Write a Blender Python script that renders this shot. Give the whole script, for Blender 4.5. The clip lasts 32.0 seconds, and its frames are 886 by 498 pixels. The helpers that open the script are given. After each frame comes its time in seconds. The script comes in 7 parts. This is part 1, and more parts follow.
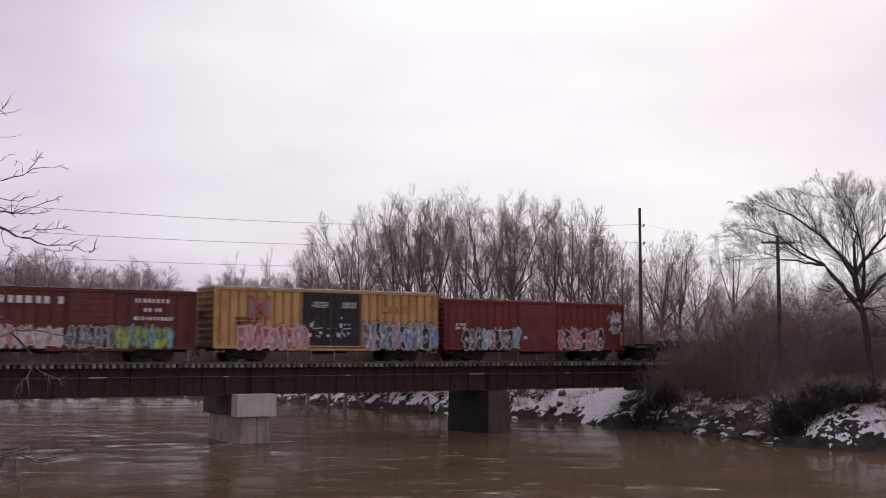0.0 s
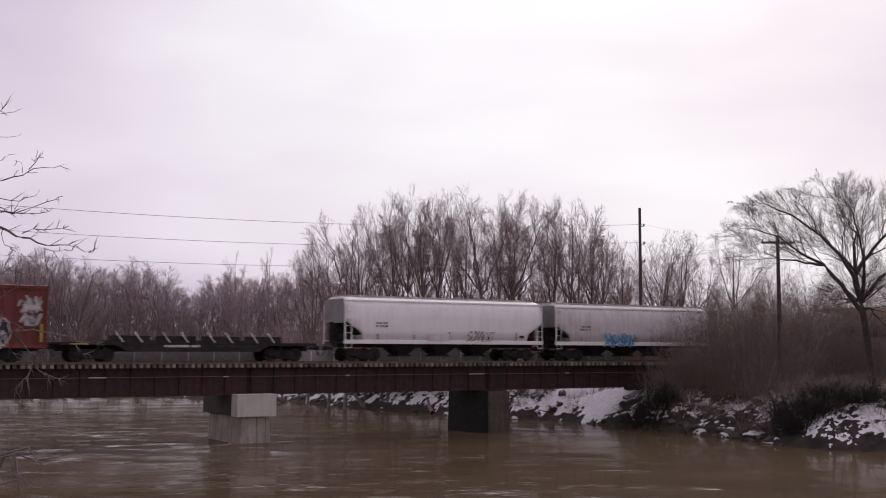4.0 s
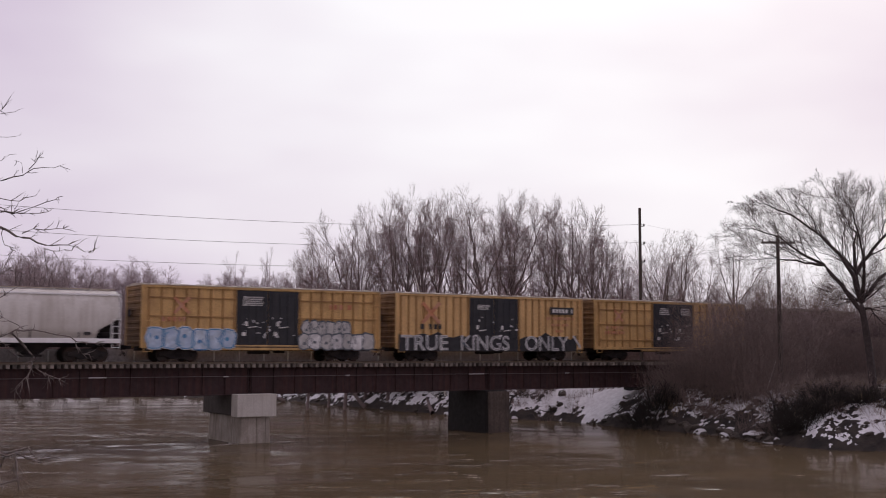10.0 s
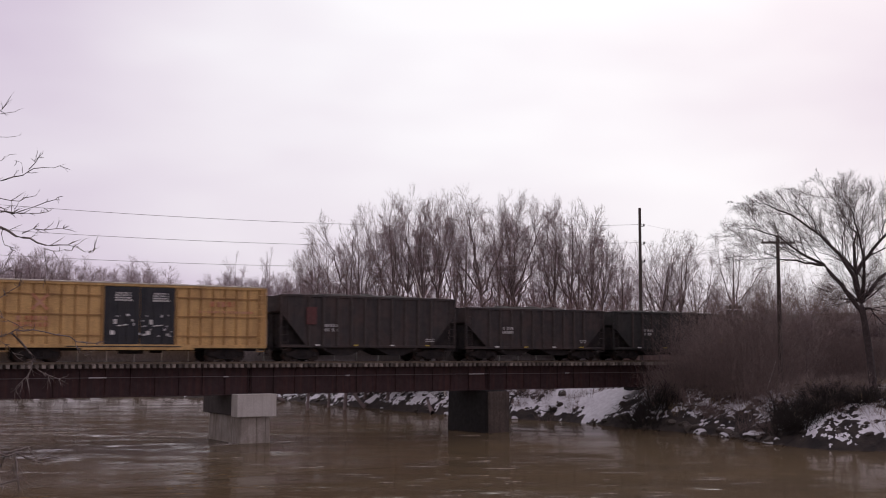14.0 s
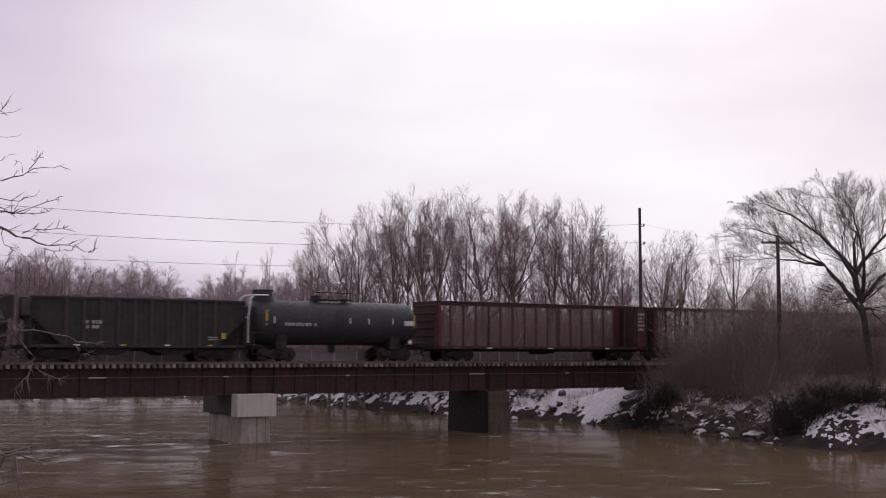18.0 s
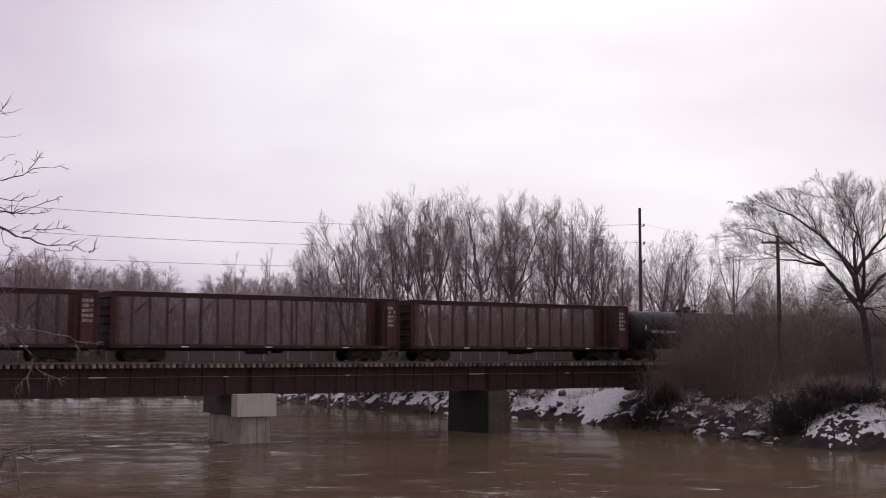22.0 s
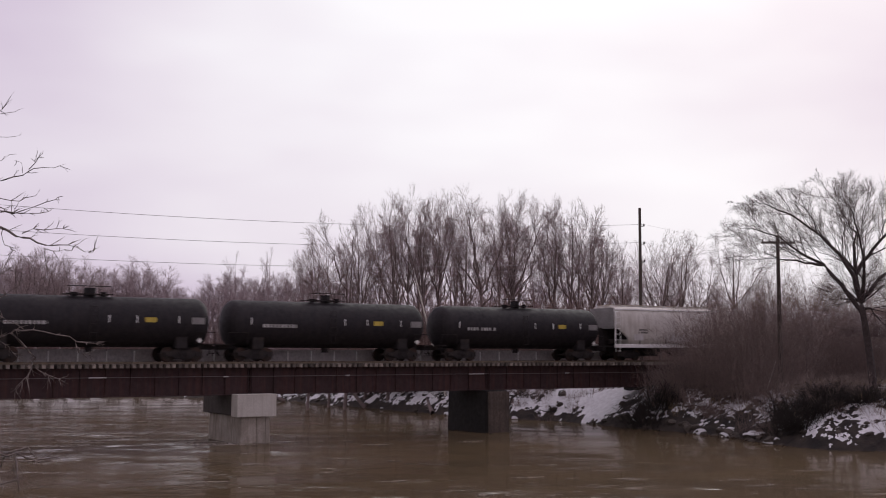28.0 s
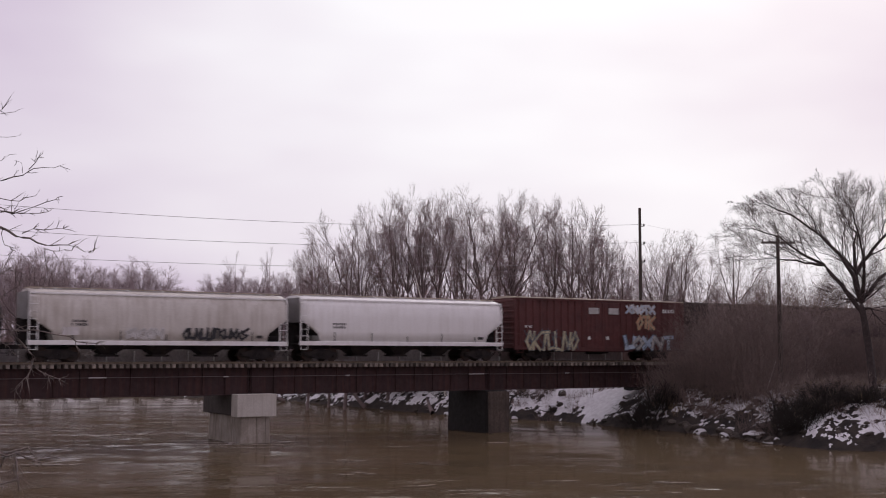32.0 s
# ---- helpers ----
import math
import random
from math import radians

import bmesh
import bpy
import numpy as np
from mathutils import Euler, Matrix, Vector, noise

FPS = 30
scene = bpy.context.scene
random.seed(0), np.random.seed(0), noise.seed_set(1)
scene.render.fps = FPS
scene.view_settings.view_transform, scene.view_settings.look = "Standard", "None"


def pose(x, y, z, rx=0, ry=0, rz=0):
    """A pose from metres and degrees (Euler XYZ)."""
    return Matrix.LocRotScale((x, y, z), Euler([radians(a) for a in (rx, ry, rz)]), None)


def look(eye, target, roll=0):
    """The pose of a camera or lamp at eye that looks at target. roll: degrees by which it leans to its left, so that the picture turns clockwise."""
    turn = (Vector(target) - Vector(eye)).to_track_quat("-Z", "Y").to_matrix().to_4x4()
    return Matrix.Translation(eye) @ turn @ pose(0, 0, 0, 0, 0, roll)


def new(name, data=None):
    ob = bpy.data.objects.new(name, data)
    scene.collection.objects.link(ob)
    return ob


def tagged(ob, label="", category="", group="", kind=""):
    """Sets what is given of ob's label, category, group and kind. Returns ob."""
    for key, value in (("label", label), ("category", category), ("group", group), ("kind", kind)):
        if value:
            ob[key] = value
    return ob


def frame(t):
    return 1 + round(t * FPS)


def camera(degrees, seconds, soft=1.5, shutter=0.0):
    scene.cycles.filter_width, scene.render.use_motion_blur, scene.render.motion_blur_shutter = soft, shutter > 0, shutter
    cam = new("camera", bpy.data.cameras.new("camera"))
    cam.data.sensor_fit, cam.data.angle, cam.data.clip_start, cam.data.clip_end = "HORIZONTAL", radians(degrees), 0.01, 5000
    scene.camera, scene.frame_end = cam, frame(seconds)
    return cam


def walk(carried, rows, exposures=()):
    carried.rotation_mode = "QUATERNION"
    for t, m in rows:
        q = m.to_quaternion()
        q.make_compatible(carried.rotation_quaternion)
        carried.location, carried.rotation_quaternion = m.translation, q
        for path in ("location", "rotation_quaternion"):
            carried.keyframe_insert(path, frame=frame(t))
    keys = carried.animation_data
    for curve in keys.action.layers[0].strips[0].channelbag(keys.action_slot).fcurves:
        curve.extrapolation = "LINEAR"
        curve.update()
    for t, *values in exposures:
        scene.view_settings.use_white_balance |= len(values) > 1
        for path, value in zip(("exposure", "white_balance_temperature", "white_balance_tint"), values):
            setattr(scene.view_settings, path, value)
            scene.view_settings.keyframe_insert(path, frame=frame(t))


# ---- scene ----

# ---- camera ----
cam = camera(42.4, 32.0, soft=1.0, shutter=0.5)
EYE = (0.0, -64.684, 0.664)
AIM = look(EYE, (53.704, 19.210, 9.566), 0.143)
walk(cam, [(0.0, AIM), (32.0, AIM)])

# The train's way along the track, in metres, by the second.
TRAVEL = [(0, -136.11), (2, -115.25), (4, -94.27), (6, -73.24), (8, -52.26), (10, -31.32), (12, -10.43),
          (14, 10.44), (16, 31.35), (18, 52.22), (20, 73.01), (22, 93.66), (24, 114.24), (26, 134.91),
          (28, 155.81), (30, 176.86), (32, 197.83)]

# ---- world and light: overcast winter day ----
world = bpy.data.worlds.new("overcast_sky")
scene.world = world
world.use_nodes = True
wn, wl = world.node_tree.nodes, world.node_tree.links
wn.clear()
w_out = wn.new("ShaderNodeOutputWorld")
w_bg = wn.new("ShaderNodeBackground")
w_sky = wn.new("ShaderNodeTexSky")
w_sky.sky_type, w_sky.sun_disc = "NISHITA", False
w_sky.sun_elevation, w_sky.sun_rotation = radians(33), radians(56)
w_sky.air_density, w_sky.dust_density = 1.0, 6.0
w_co = wn.new("ShaderNodeTexCoord")
w_map = wn.new("ShaderNodeMapping")
w_map.inputs["Scale"].default_value = (1.0, 1.0, 3.0)
w_noise = wn.new("ShaderNodeTexNoise")
w_noise.inputs["Scale"].default_value = 1.5
w_noise.inputs["Detail"].default_value = 4.0
w_noise.inputs["Roughness"].default_value = 0.45
# the cloud thins towards the hidden sun
w_dot = wn.new("ShaderNodeVectorMath")
w_dot.operation = "DOT_PRODUCT"
w_dot.inputs[1].default_value = (0.80, 0.30, 0.52)
w_sum = wn.new("ShaderNodeMath")
w_sum.operation = "MULTIPLY_ADD"
w_sum.inputs[1].default_value = 0.55
w_ramp = wn.new("ShaderNodeValToRGB")
ramp_e = w_ramp.color_ramp.elements
ramp_e[0].position, ramp_e[0].color = 0.20, (0.56, 0.50, 0.555, 1)
ramp_e[1].position, ramp_e[1].color = 1.0, (0.985, 0.965, 1.01, 1)
for at, tone in ((0.60, (0.585, 0.50, 0.61, 1)), (0.78, (0.69, 0.592, 0.725, 1)), (0.90, (0.86, 0.80, 0.88, 1))):
    ramp_e.new(at).color = tone
w_dim = wn.new("ShaderNodeVectorMath")
w_dim.operation = "SCALE"
w_dim.inputs["Scale"].default_value = 0.08
w_mix = wn.new("ShaderNodeMix")
w_mix.data_type = "RGBA"
w_mix.inputs["Factor"].default_value = 0.95
w_amp = wn.new("ShaderNodeMath")
w_amp.operation = "MULTIPLY_ADD"
w_amp.inputs[1].default_value, w_amp.inputs[2].default_value = 0.75, 0.07
wl.new(w_co.outputs["Generated"], w_map.inputs["Vector"])
wl.new(w_co.outputs["Generated"], w_dot.inputs[0])
wl.new(w_map.outputs["Vector"], w_noise.inputs["Vector"])
wl.new(w_noise.outputs["Fac"], w_amp.inputs[0])
wl.new(w_dot.outputs["Value"], w_sum.inputs[0])
wl.new(w_amp.outputs["Value"], w_sum.inputs[2])
wl.new(w_sum.outputs["Value"], w_ramp.inputs["Fac"])
wl.new(w_sky.outputs["Color"], w_dim.inputs[0])
wl.new(w_dim.outputs["Vector"], w_mix.inputs["A"])
wl.new(w_ramp.outputs["Color"], w_mix.inputs["B"])
wl.new(w_mix.outputs["Result"], w_bg.inputs["Color"])
w_bg.inputs["Strength"].default_value = 1.0
wl.new(w_bg.outputs["Background"], w_out.inputs["Surface"])

sun_data = bpy.data.lights.new("sun", "SUN")
sun_data.energy, sun_data.angle, sun_data.color = 0.5, radians(40), (1.0, 0.97, 0.95)
sun = new("sun", sun_data)
sun.matrix_world = look((70, 47, 54), (0, 0, 0))

# ---- helpers for building ----
def part(name, bm, material, parent=None, label=""):
    """Links a bmesh as one mesh object under a thing or under a part."""
    me = bpy.data.meshes.new(name)
    bm.to_mesh(me)
    bm.free()
    return part_of(name, me, material, parent, label)


def part_of(name, me, material, parent=None, label=""):
    if material is not None and not me.materials:
        me.materials.append(material)
    ob = new(name, me)
    if parent is not None:
        ob.parent = parent
    if label:
        ob["label"] = label
    return ob


def box(bm, x0, x1, y0, y1, z0, z1):
    v = [bm.verts.new(c) for c in ((x0, y0, z0), (x1, y0, z0), (x1, y1, z0), (x0, y1, z0),
                                   (x0, y0, z1), (x1, y0, z1), (x1, y1, z1), (x0, y1, z1))]
    for f in ((3, 2, 1, 0), (4, 5, 6, 7), (0, 1, 5, 4), (1, 2, 6, 5), (2, 3, 7, 6), (3, 0, 4, 7)):
        bm.faces.new([v[i] for i in f])
    return v


def boxes(*dims):
    bm = bmesh.new()
    for d in dims:
        box(bm, *d)
    return bm


def bevelled(dims, w=0.02, seg=1):
    bm = boxes(dims)
    bmesh.ops.bevel(bm, geom=bm.edges[:], offset=w, segments=seg, affect="EDGES")
    return bm


def prism(bm, profile, x0, x1, axis="x"):
    """A closed profile of (y, z) pairs drawn out along x (or of (x, z) pairs along y)."""
    put = (lambda a, b, c: (c, a, b)) if axis == "x" else (lambda a, b, c: (a, c, b))
    lo = [bm.verts.new(put(a, b, x0)) for a, b in profile]
    hi = [bm.verts.new(put(a, b, x1)) for a, b in profile]
    n = len(profile)
    for i in range(n):
        bm.faces.new((lo[i], lo[(i + 1) % n], hi[(i + 1) % n], hi[i]))
    bm.faces.new(lo[::-1])
    bm.faces.new(hi)
    bmesh.ops.recalc_face_normals(bm, faces=bm.faces[:])
    return bm


def rod(bm, a, b, r, seg=6, r2=None):
    a, b = Vector(a), Vector(b)
    d = b - a
    m = Matrix.Translation((a + b) / 2) @ d.to_track_quat("Z", "Y").to_matrix().to_4x4()
    bmesh.ops.create_cone(bm, cap_ends=True, segments=seg, radius1=r, radius2=r if r2 is None else r2, depth=d.length, matrix=m)
    return bm


def rods(*runs, r=0.02, seg=6):
    bm = bmesh.new()
    for a, b in runs:
        rod(bm, a, b, r, seg)
    return bm


def smooth(ob):
    ob.data.polygons.foreach_set("use_smooth", [True] * len(ob.data.polygons))
    return ob


# ---- materials ----
def tint(c, k):
    return (min(1, c[0] * k), min(1, c[1] * k), min(1, c[2] * k), 1)


def surface(name, base, rough=0.7, metal=0.0, grain=(18.0, 0.25), stain=None, streak=None, bump=0.15, bump_scale=40.0, spec=0.4, rand=0.0):
    """Painted or raw surface. grain: scale and depth of fine variation; stain: (colour, scale, amount) of broad patches;
    streak: (colour, amount) of upright runs; rand: variation from object to object."""
    m = bpy.data.materials.new(name)
    m.use_nodes = True
    n, l = m.node_tree.nodes, m.node_tree.links
    bsdf = n["Principled BSDF"]
    bsdf.inputs["Metallic"].default_value = metal
    bsdf.inputs["Specular IOR Level"].default_value = spec
    co = n.new("ShaderNodeTexCoord")

    def noise_tex(scale, detail=4.0, stretch=None):
        t = n.new("ShaderNodeTexNoise")
        t.inputs["Scale"].default_value, t.inputs["Detail"].default_value = scale, detail
        if stretch:
            mp = n.new("ShaderNodeMapping")
            mp.inputs["Scale"].default_value = stretch
            l.new(co.outputs["Object"], mp.inputs["Vector"])
            l.new(mp.outputs["Vector"], t.inputs["Vector"])
        else:
            l.new(co.outputs["Object"], t.inputs["Vector"])
        return t.outputs["Fac"]

    def ramp(fac, p0, c0, p1, c1):
        r = n.new("ShaderNodeValToRGB")
        r.color_ramp.elements[0].position, r.color_ramp.elements[0].color = p0, c0
        r.color_ramp.elements[1].position, r.color_ramp.elements[1].color = p1, c1
        l.new(fac, r.inputs["Fac"])
        return r.outputs["Color"]

    def mix(fac, a, b, kind="MIX"):
        x = n.new("ShaderNodeMix")
        x.data_type, x.blend_type = "RGBA", kind
        if isinstance(fac, float):
            x.inputs["Factor"].default_value = fac
        else:
            l.new(fac, x.inputs["Factor"])
        for key, v in (("A", a), ("B", b)):
            if isinstance(v, tuple):
                x.inputs[key].default_value = v
            else:
                l.new(v, x.inputs[key])
        return x.outputs["Result"]

    col = ramp(noise_tex(grain[0]), 0.3, tint(base, 1 - grain[1]), 0.7, tint(base, 1 + grain[1]))
    if stain:
        fac = ramp(noise_tex(stain[1], 6.0), 0.62 - 0.3 * stain[2], (0, 0, 0, 1), 0.80 - 0.2 * stain[2], (stain[2],) * 3 + (1,))
        col = mix(fac, col, (*stain[0], 1))
    if streak:
        fac = ramp(noise_tex(1.0, 5.0, (5.0, 5.0, 0.35)), 0.45, (0, 0, 0, 1), 0.72, (streak[1],) * 3 + (1,))
        col = mix(fac, col, (*streak[0], 1))
    if rand:
        info = n.new("ShaderNodeObjectInfo")
        fac = ramp(info.outputs["Random"], 0.0, (1 - rand,) * 3 + (1,), 1.0, (1 + rand,) * 3 + (1,))
        col = mix(1.0, col, fac, "MULTIPLY")
    l.new(col, bsdf.inputs["Base Color"])
    rr = ramp(noise_tex(3.0), 0.3, (max(0.02, rough - 0.12),) * 3 + (1,), 0.7, (min(1, rough + 0.12),) * 3 + (1,))
    l.new(rr, bsdf.inputs["Roughness"])
    if bump:
        b = n.new("ShaderNodeBump")
        b.inputs["Strength"].default_value, b.inputs["Distance"].default_value = bump, 0.02
        l.new(noise_tex(bump_scale, 3.0), b.inputs["Height"])
        l.new(b.outputs["Normal"], bsdf.inputs["Normal"])
    return m


RUST = (0.10, 0.045, 0.028)
M_YELLOW = surface("weathered_yellow_paint", (0.63, 0.395, 0.16), 0.65, stain=((0.30, 0.17, 0.07), 0.9, 0.5), streak=((0.26, 0.15, 0.07), 0.45))
M_YELLOW2 = surface("faded_yellow_paint", (0.70, 0.45, 0.20), 0.65, stain=((0.33, 0.19, 0.08), 0.7, 0.45), streak=((0.30, 0.17, 0.08), 0.4))
M_BLACKDOOR = surface("black_door_paint", (0.022, 0.023, 0.028), 0.55, stain=((0.06, 0.055, 0.055), 1.5, 0.4), streak=((0.07, 0.06, 0.055), 0.3))
# rib yellow darkened for grime and for the shade lines along the ribs
M_YELLOWRIB = surface("grimy_shaded_yellow_rib", (0.40, 0.225, 0.085), 0.7, stain=((0.20, 0.11, 0.05), 0.9, 0.6), streak=((0.17, 0.10, 0.05), 0.5))
# end yellow browned by rust and darkened for the shade on the ends
M_YELLOWEND = surface("rusty_shaded_yellow_end", (0.26, 0.145, 0.06), 0.75, stain=((0.13, 0.07, 0.035), 0.9, 0.6), streak=((0.10, 0.055, 0.03), 0.5))
M_ROOF = surface("galvanised_roof", (0.46, 0.39, 0.32), 0.55, 0.2, stain=((0.25, 0.17, 0.11), 1.0, 0.5))
M_RED = surface("red_oxide_paint", (0.19, 0.042, 0.036), 0.6, stain=((0.10, 0.028, 0.024), 0.8, 0.5), streak=((0.09, 0.03, 0.025), 0.5))
M_BROWN = surface("boxcar_brown_paint", (0.155, 0.042, 0.034), 0.65, stain=((0.07, 0.03, 0.025), 0.8, 0.5), streak=((0.06, 0.028, 0.024), 0.5))
M_MAROON = surface("dull_brown_red_paint", (0.115, 0.038, 0.036), 0.65, stain=((0.06, 0.028, 0.027), 0.8, 0.5), streak=((0.05, 0.026, 0.024), 0.4))
M_WHITE = surface("light_grey_hopper_paint", (0.88, 0.86, 0.86), 0.45, grain=(10, 0.04), stain=((0.68, 0.65, 0.62), 0.6, 0.35), streak=((0.64, 0.60, 0.57), 0.3))
M_GREY = surface("grey_hopper_paint", (0.66, 0.625, 0.63), 0.55, grain=(10, 0.08), stain=((0.36, 0.33, 0.31), 0.5, 0.5), streak=((0.33, 0.29, 0.26), 0.45))
M_TAN = surface("dusty_hopper_paint", (0.66, 0.62, 0.585), 0.6, grain=(10, 0.08), stain=((0.38, 0.33, 0.28), 0.5, 0.55), streak=((0.36, 0.30, 0.25), 0.5))
M_COAL = surface("dark_hopper_paint", (0.036, 0.031, 0.031), 0.7, stain=((0.085, 0.052, 0.044), 0.7, 0.6), streak=((0.085, 0.058, 0.05), 0.5))
M_COALRIB = surface("worn_hopper_rib_paint", (0.060, 0.048, 0.044), 0.7, stain=((0.035, 0.028, 0.026), 1.2, 0.6), streak=((0.09, 0.06, 0.05), 0.5))
M_COAL2 = surface("dark_green_hopper_paint", (0.023, 0.023, 0.022), 0.7, stain=((0.055, 0.045, 0.04), 0.8, 0.5), streak=((0.06, 0.05, 0.045), 0.45))
M_TANK = surface("black_tank_paint", (0.019, 0.016, 0.0185), 0.62, grain=(8, 0.2), stain=((0.035, 0.028, 0.028), 0.7, 0.4), streak=((0.04, 0.033, 0.032), 0.4), spec=0.22)
M_TANKG = surface("dark_green_tank_paint", (0.024, 0.029, 0.032), 0.58, grain=(8, 0.2), stain=((0.055, 0.055, 0.052), 0.7, 0.4), streak=((0.06, 0.055, 0.05), 0.35))
M_CHIP = surface("wood_chip_car_paint", (0.100, 0.034, 0.029), 0.7, stain=((0.08, 0.036, 0.03), 0.8, 0.5), streak=((0.17, 0.10, 0.08), 0.35))
M_CHIPRIB = surface("wood_chip_car_rib_paint", (0.042, 0.016, 0.016), 0.7, stain=((0.05, 0.024, 0.02), 0.8, 0.5))
M_UNDER = surface("grimy_underframe", (0.020, 0.0155, 0.016), 0.85, stain=((0.06, 0.045, 0.035), 2.0, 0.5))
M_WHEEL = surface("wheel_steel", (0.045, 0.036, 0.032), 0.6, 0.6, stain=(RUST, 3.0, 0.5))
M_GIRDER = surface("rusty_girder_paint", (0.034, 0.0145, 0.0155), 0.75, stain=((0.028, 0.016, 0.015), 0.7, 0.6), streak=((0.075, 0.028, 0.022), 0.5), bump=0.3)
M_TIE = surface("weathered_tie_wood", (0.185, 0.155, 0.135), 0.9, grain=(9, 0.35), stain=((0.06, 0.05, 0.045), 2.0, 0.5), bump=0.4, rand=0.6)
M_GUARD = surface("guard_timber", (0.115, 0.090, 0.066), 0.9, grain=(7, 0.3), stain=((0.15, 0.11, 0.07), 1.2, 0.5), bump=0.4)
M_RAIL = surface("rail_steel", (0.10, 0.065, 0.05), 0.5, 0.7)
M_CONC = surface("pale_concrete", (0.52, 0.485, 0.45), 0.85, grain=(14, 0.12), stain=((0.34, 0.30, 0.27), 0.9, 0.5), streak=((0.30, 0.25, 0.22), 0.3), bump=0.08)
M_CONC2 = surface("stained_concrete", (0.36, 0.315, 0.275), 0.9, grain=(14, 0.2), stain=((0.16, 0.135, 0.115), 0.9, 0.6), streak=((0.13, 0.105, 0.085), 0.6), bump=0.08)
# stained concrete with the shade of the girders in its colour
M_CAPSHADE = surface("cap_shade_concrete", (0.066, 0.055, 0.050), 0.9, grain=(10, 0.25), stain=((0.05, 0.042, 0.038), 0.9, 0.6), streak=((0.045, 0.038, 0.034), 0.5), bump=0.4)
# near-black, with the shade on the pier sides put into the stone
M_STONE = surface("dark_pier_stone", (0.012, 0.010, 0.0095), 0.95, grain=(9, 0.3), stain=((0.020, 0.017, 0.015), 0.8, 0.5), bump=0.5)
M_PIPE = surface("dull_pipe", (0.10, 0.08, 0.08), 0.6)
# lighter pier stone for the near face, which catches the light
M_PIERFACE = surface("lit_pier_face", (0.095, 0.072, 0.061), 0.9, grain=(9, 0.25), stain=((0.03, 0.024, 0.02), 0.8, 0.6), streak=((0.03, 0.024, 0.02), 0.5), bump=0.4)
M_PANEL = surface("grey_fence_panel", (0.46, 0.425, 0.43), 0.8, grain=(6, 0.2), stain=((0.40, 0.36, 0.35), 1.0, 0.5))


def screen(name, base, cover):
    """Fine expanded-metal screen: the open share of it lets light through."""
    m = surface(name, base, 0.8, stain=((0.07, 0.035, 0.03), 0.9, 0.5), bump=0)
    n, l = m.node_tree.nodes, m.node_tree.links
    n["Principled BSDF"].inputs["Alpha"].default_value = cover
    return m


M_SCREEN = screen("expanded_metal_screen", (0.200, 0.140, 0.136), 0.32)
M_PALEPOST = surface("pale_post_paint", (0.90, 0.87, 0.85), 0.7)
M_BARK = surface("grey_bark", (0.185, 0.142, 0.138), 0.95, grain=(6, 0.3), bump=0.5)
M_DARKBARK = surface("dark_damp_bark", (0.060, 0.046, 0.045), 0.95, grain=(6, 0.3), bump=0.5)
M_DARKTWIG = surface("dark_twig_bark", (0.125, 0.095, 0.093), 0.95, grain=(2, 0.25), bump=0)
M_TWIG = surface("twig_bark", (0.275, 0.208, 0.208), 0.95, grain=(2, 0.25), bump=0)
# paler than near bark: the haze of distance is put into the colour
M_TWIGFAR = surface("hazy_far_twig_bark", (0.32, 0.245, 0.258), 0.95, grain=(0.6, 0.25), bump=0)
M_BRUSH = surface("brown_brush_stems", (0.225, 0.168, 0.152), 0.95, grain=(2, 0.35), bump=0)
M_UNDERG = surface("undergrowth_stems", (0.24, 0.165, 0.15), 0.95, grain=(2, 0.35), bump=0)
# near-black for the shade of the cut bank; also colours the coal
M_ROOT = surface("shade_dark_tangle_and_coal", (0.028, 0.022, 0.019), 0.95, grain=(3, 0.3), bump=0)
M_NEARTWIG = surface("near_branch_bark", (0.21, 0.17, 0.155), 0.95, grain=(30, 0.3), bump=0)
M_BIRCH = surface("pale_dead_bark", (0.60, 0.55, 0.50), 0.9, stain=((0.2, 0.17, 0.15), 2.0, 0.5))
M_POLE = surface("weathered_pole_wood", (0.085, 0.068, 0.06), 0.9, bump=0.3)
M_WIRE = surface("dull_cable", (0.30, 0.275, 0.28), 0.6, bump=0)
M_ROCK = surface("bank_rock", (0.085, 0.070, 0.060), 0.95, grain=(5, 0.35), stain=((0.06, 0.05, 0.045), 1.5, 0.5), bump=0.6, rand=0.3)
M_FOAM = surface("pale_foam_and_ripple_sheen", (0.44, 0.39, 0.36), 0.6, grain=(2.5, 0.3), bump=0.3, bump_scale=6)
M_FOAM.node_tree.nodes["Principled BSDF"].inputs["Alpha"].default_value = 0.42
M_SNOW = surface("old_snow", (0.66, 0.65, 0.68), 0.85, grain=(4, 0.06), stain=((0.45, 0.40, 0.36), 1.3, 0.35), bump=0.5, bump_scale=8)
M_BALLAST = surface("dark_ballast", (0.10, 0.088, 0.08), 0.95, grain=(14, 0.5), bump=0.9, bump_scale=18)
M_PAINTWHITE = surface("white_marking_paint", (0.72, 0.70, 0.68), 0.7, stain=((0.4, 0.35, 0.3), 2.0, 0.4))
M_PAINTDARK = surface("dark_marking_paint", (0.045, 0.04, 0.04), 0.7)
M_SAFETY = surface("yellow_reflector", (0.50, 0.37, 0.06), 0.5)


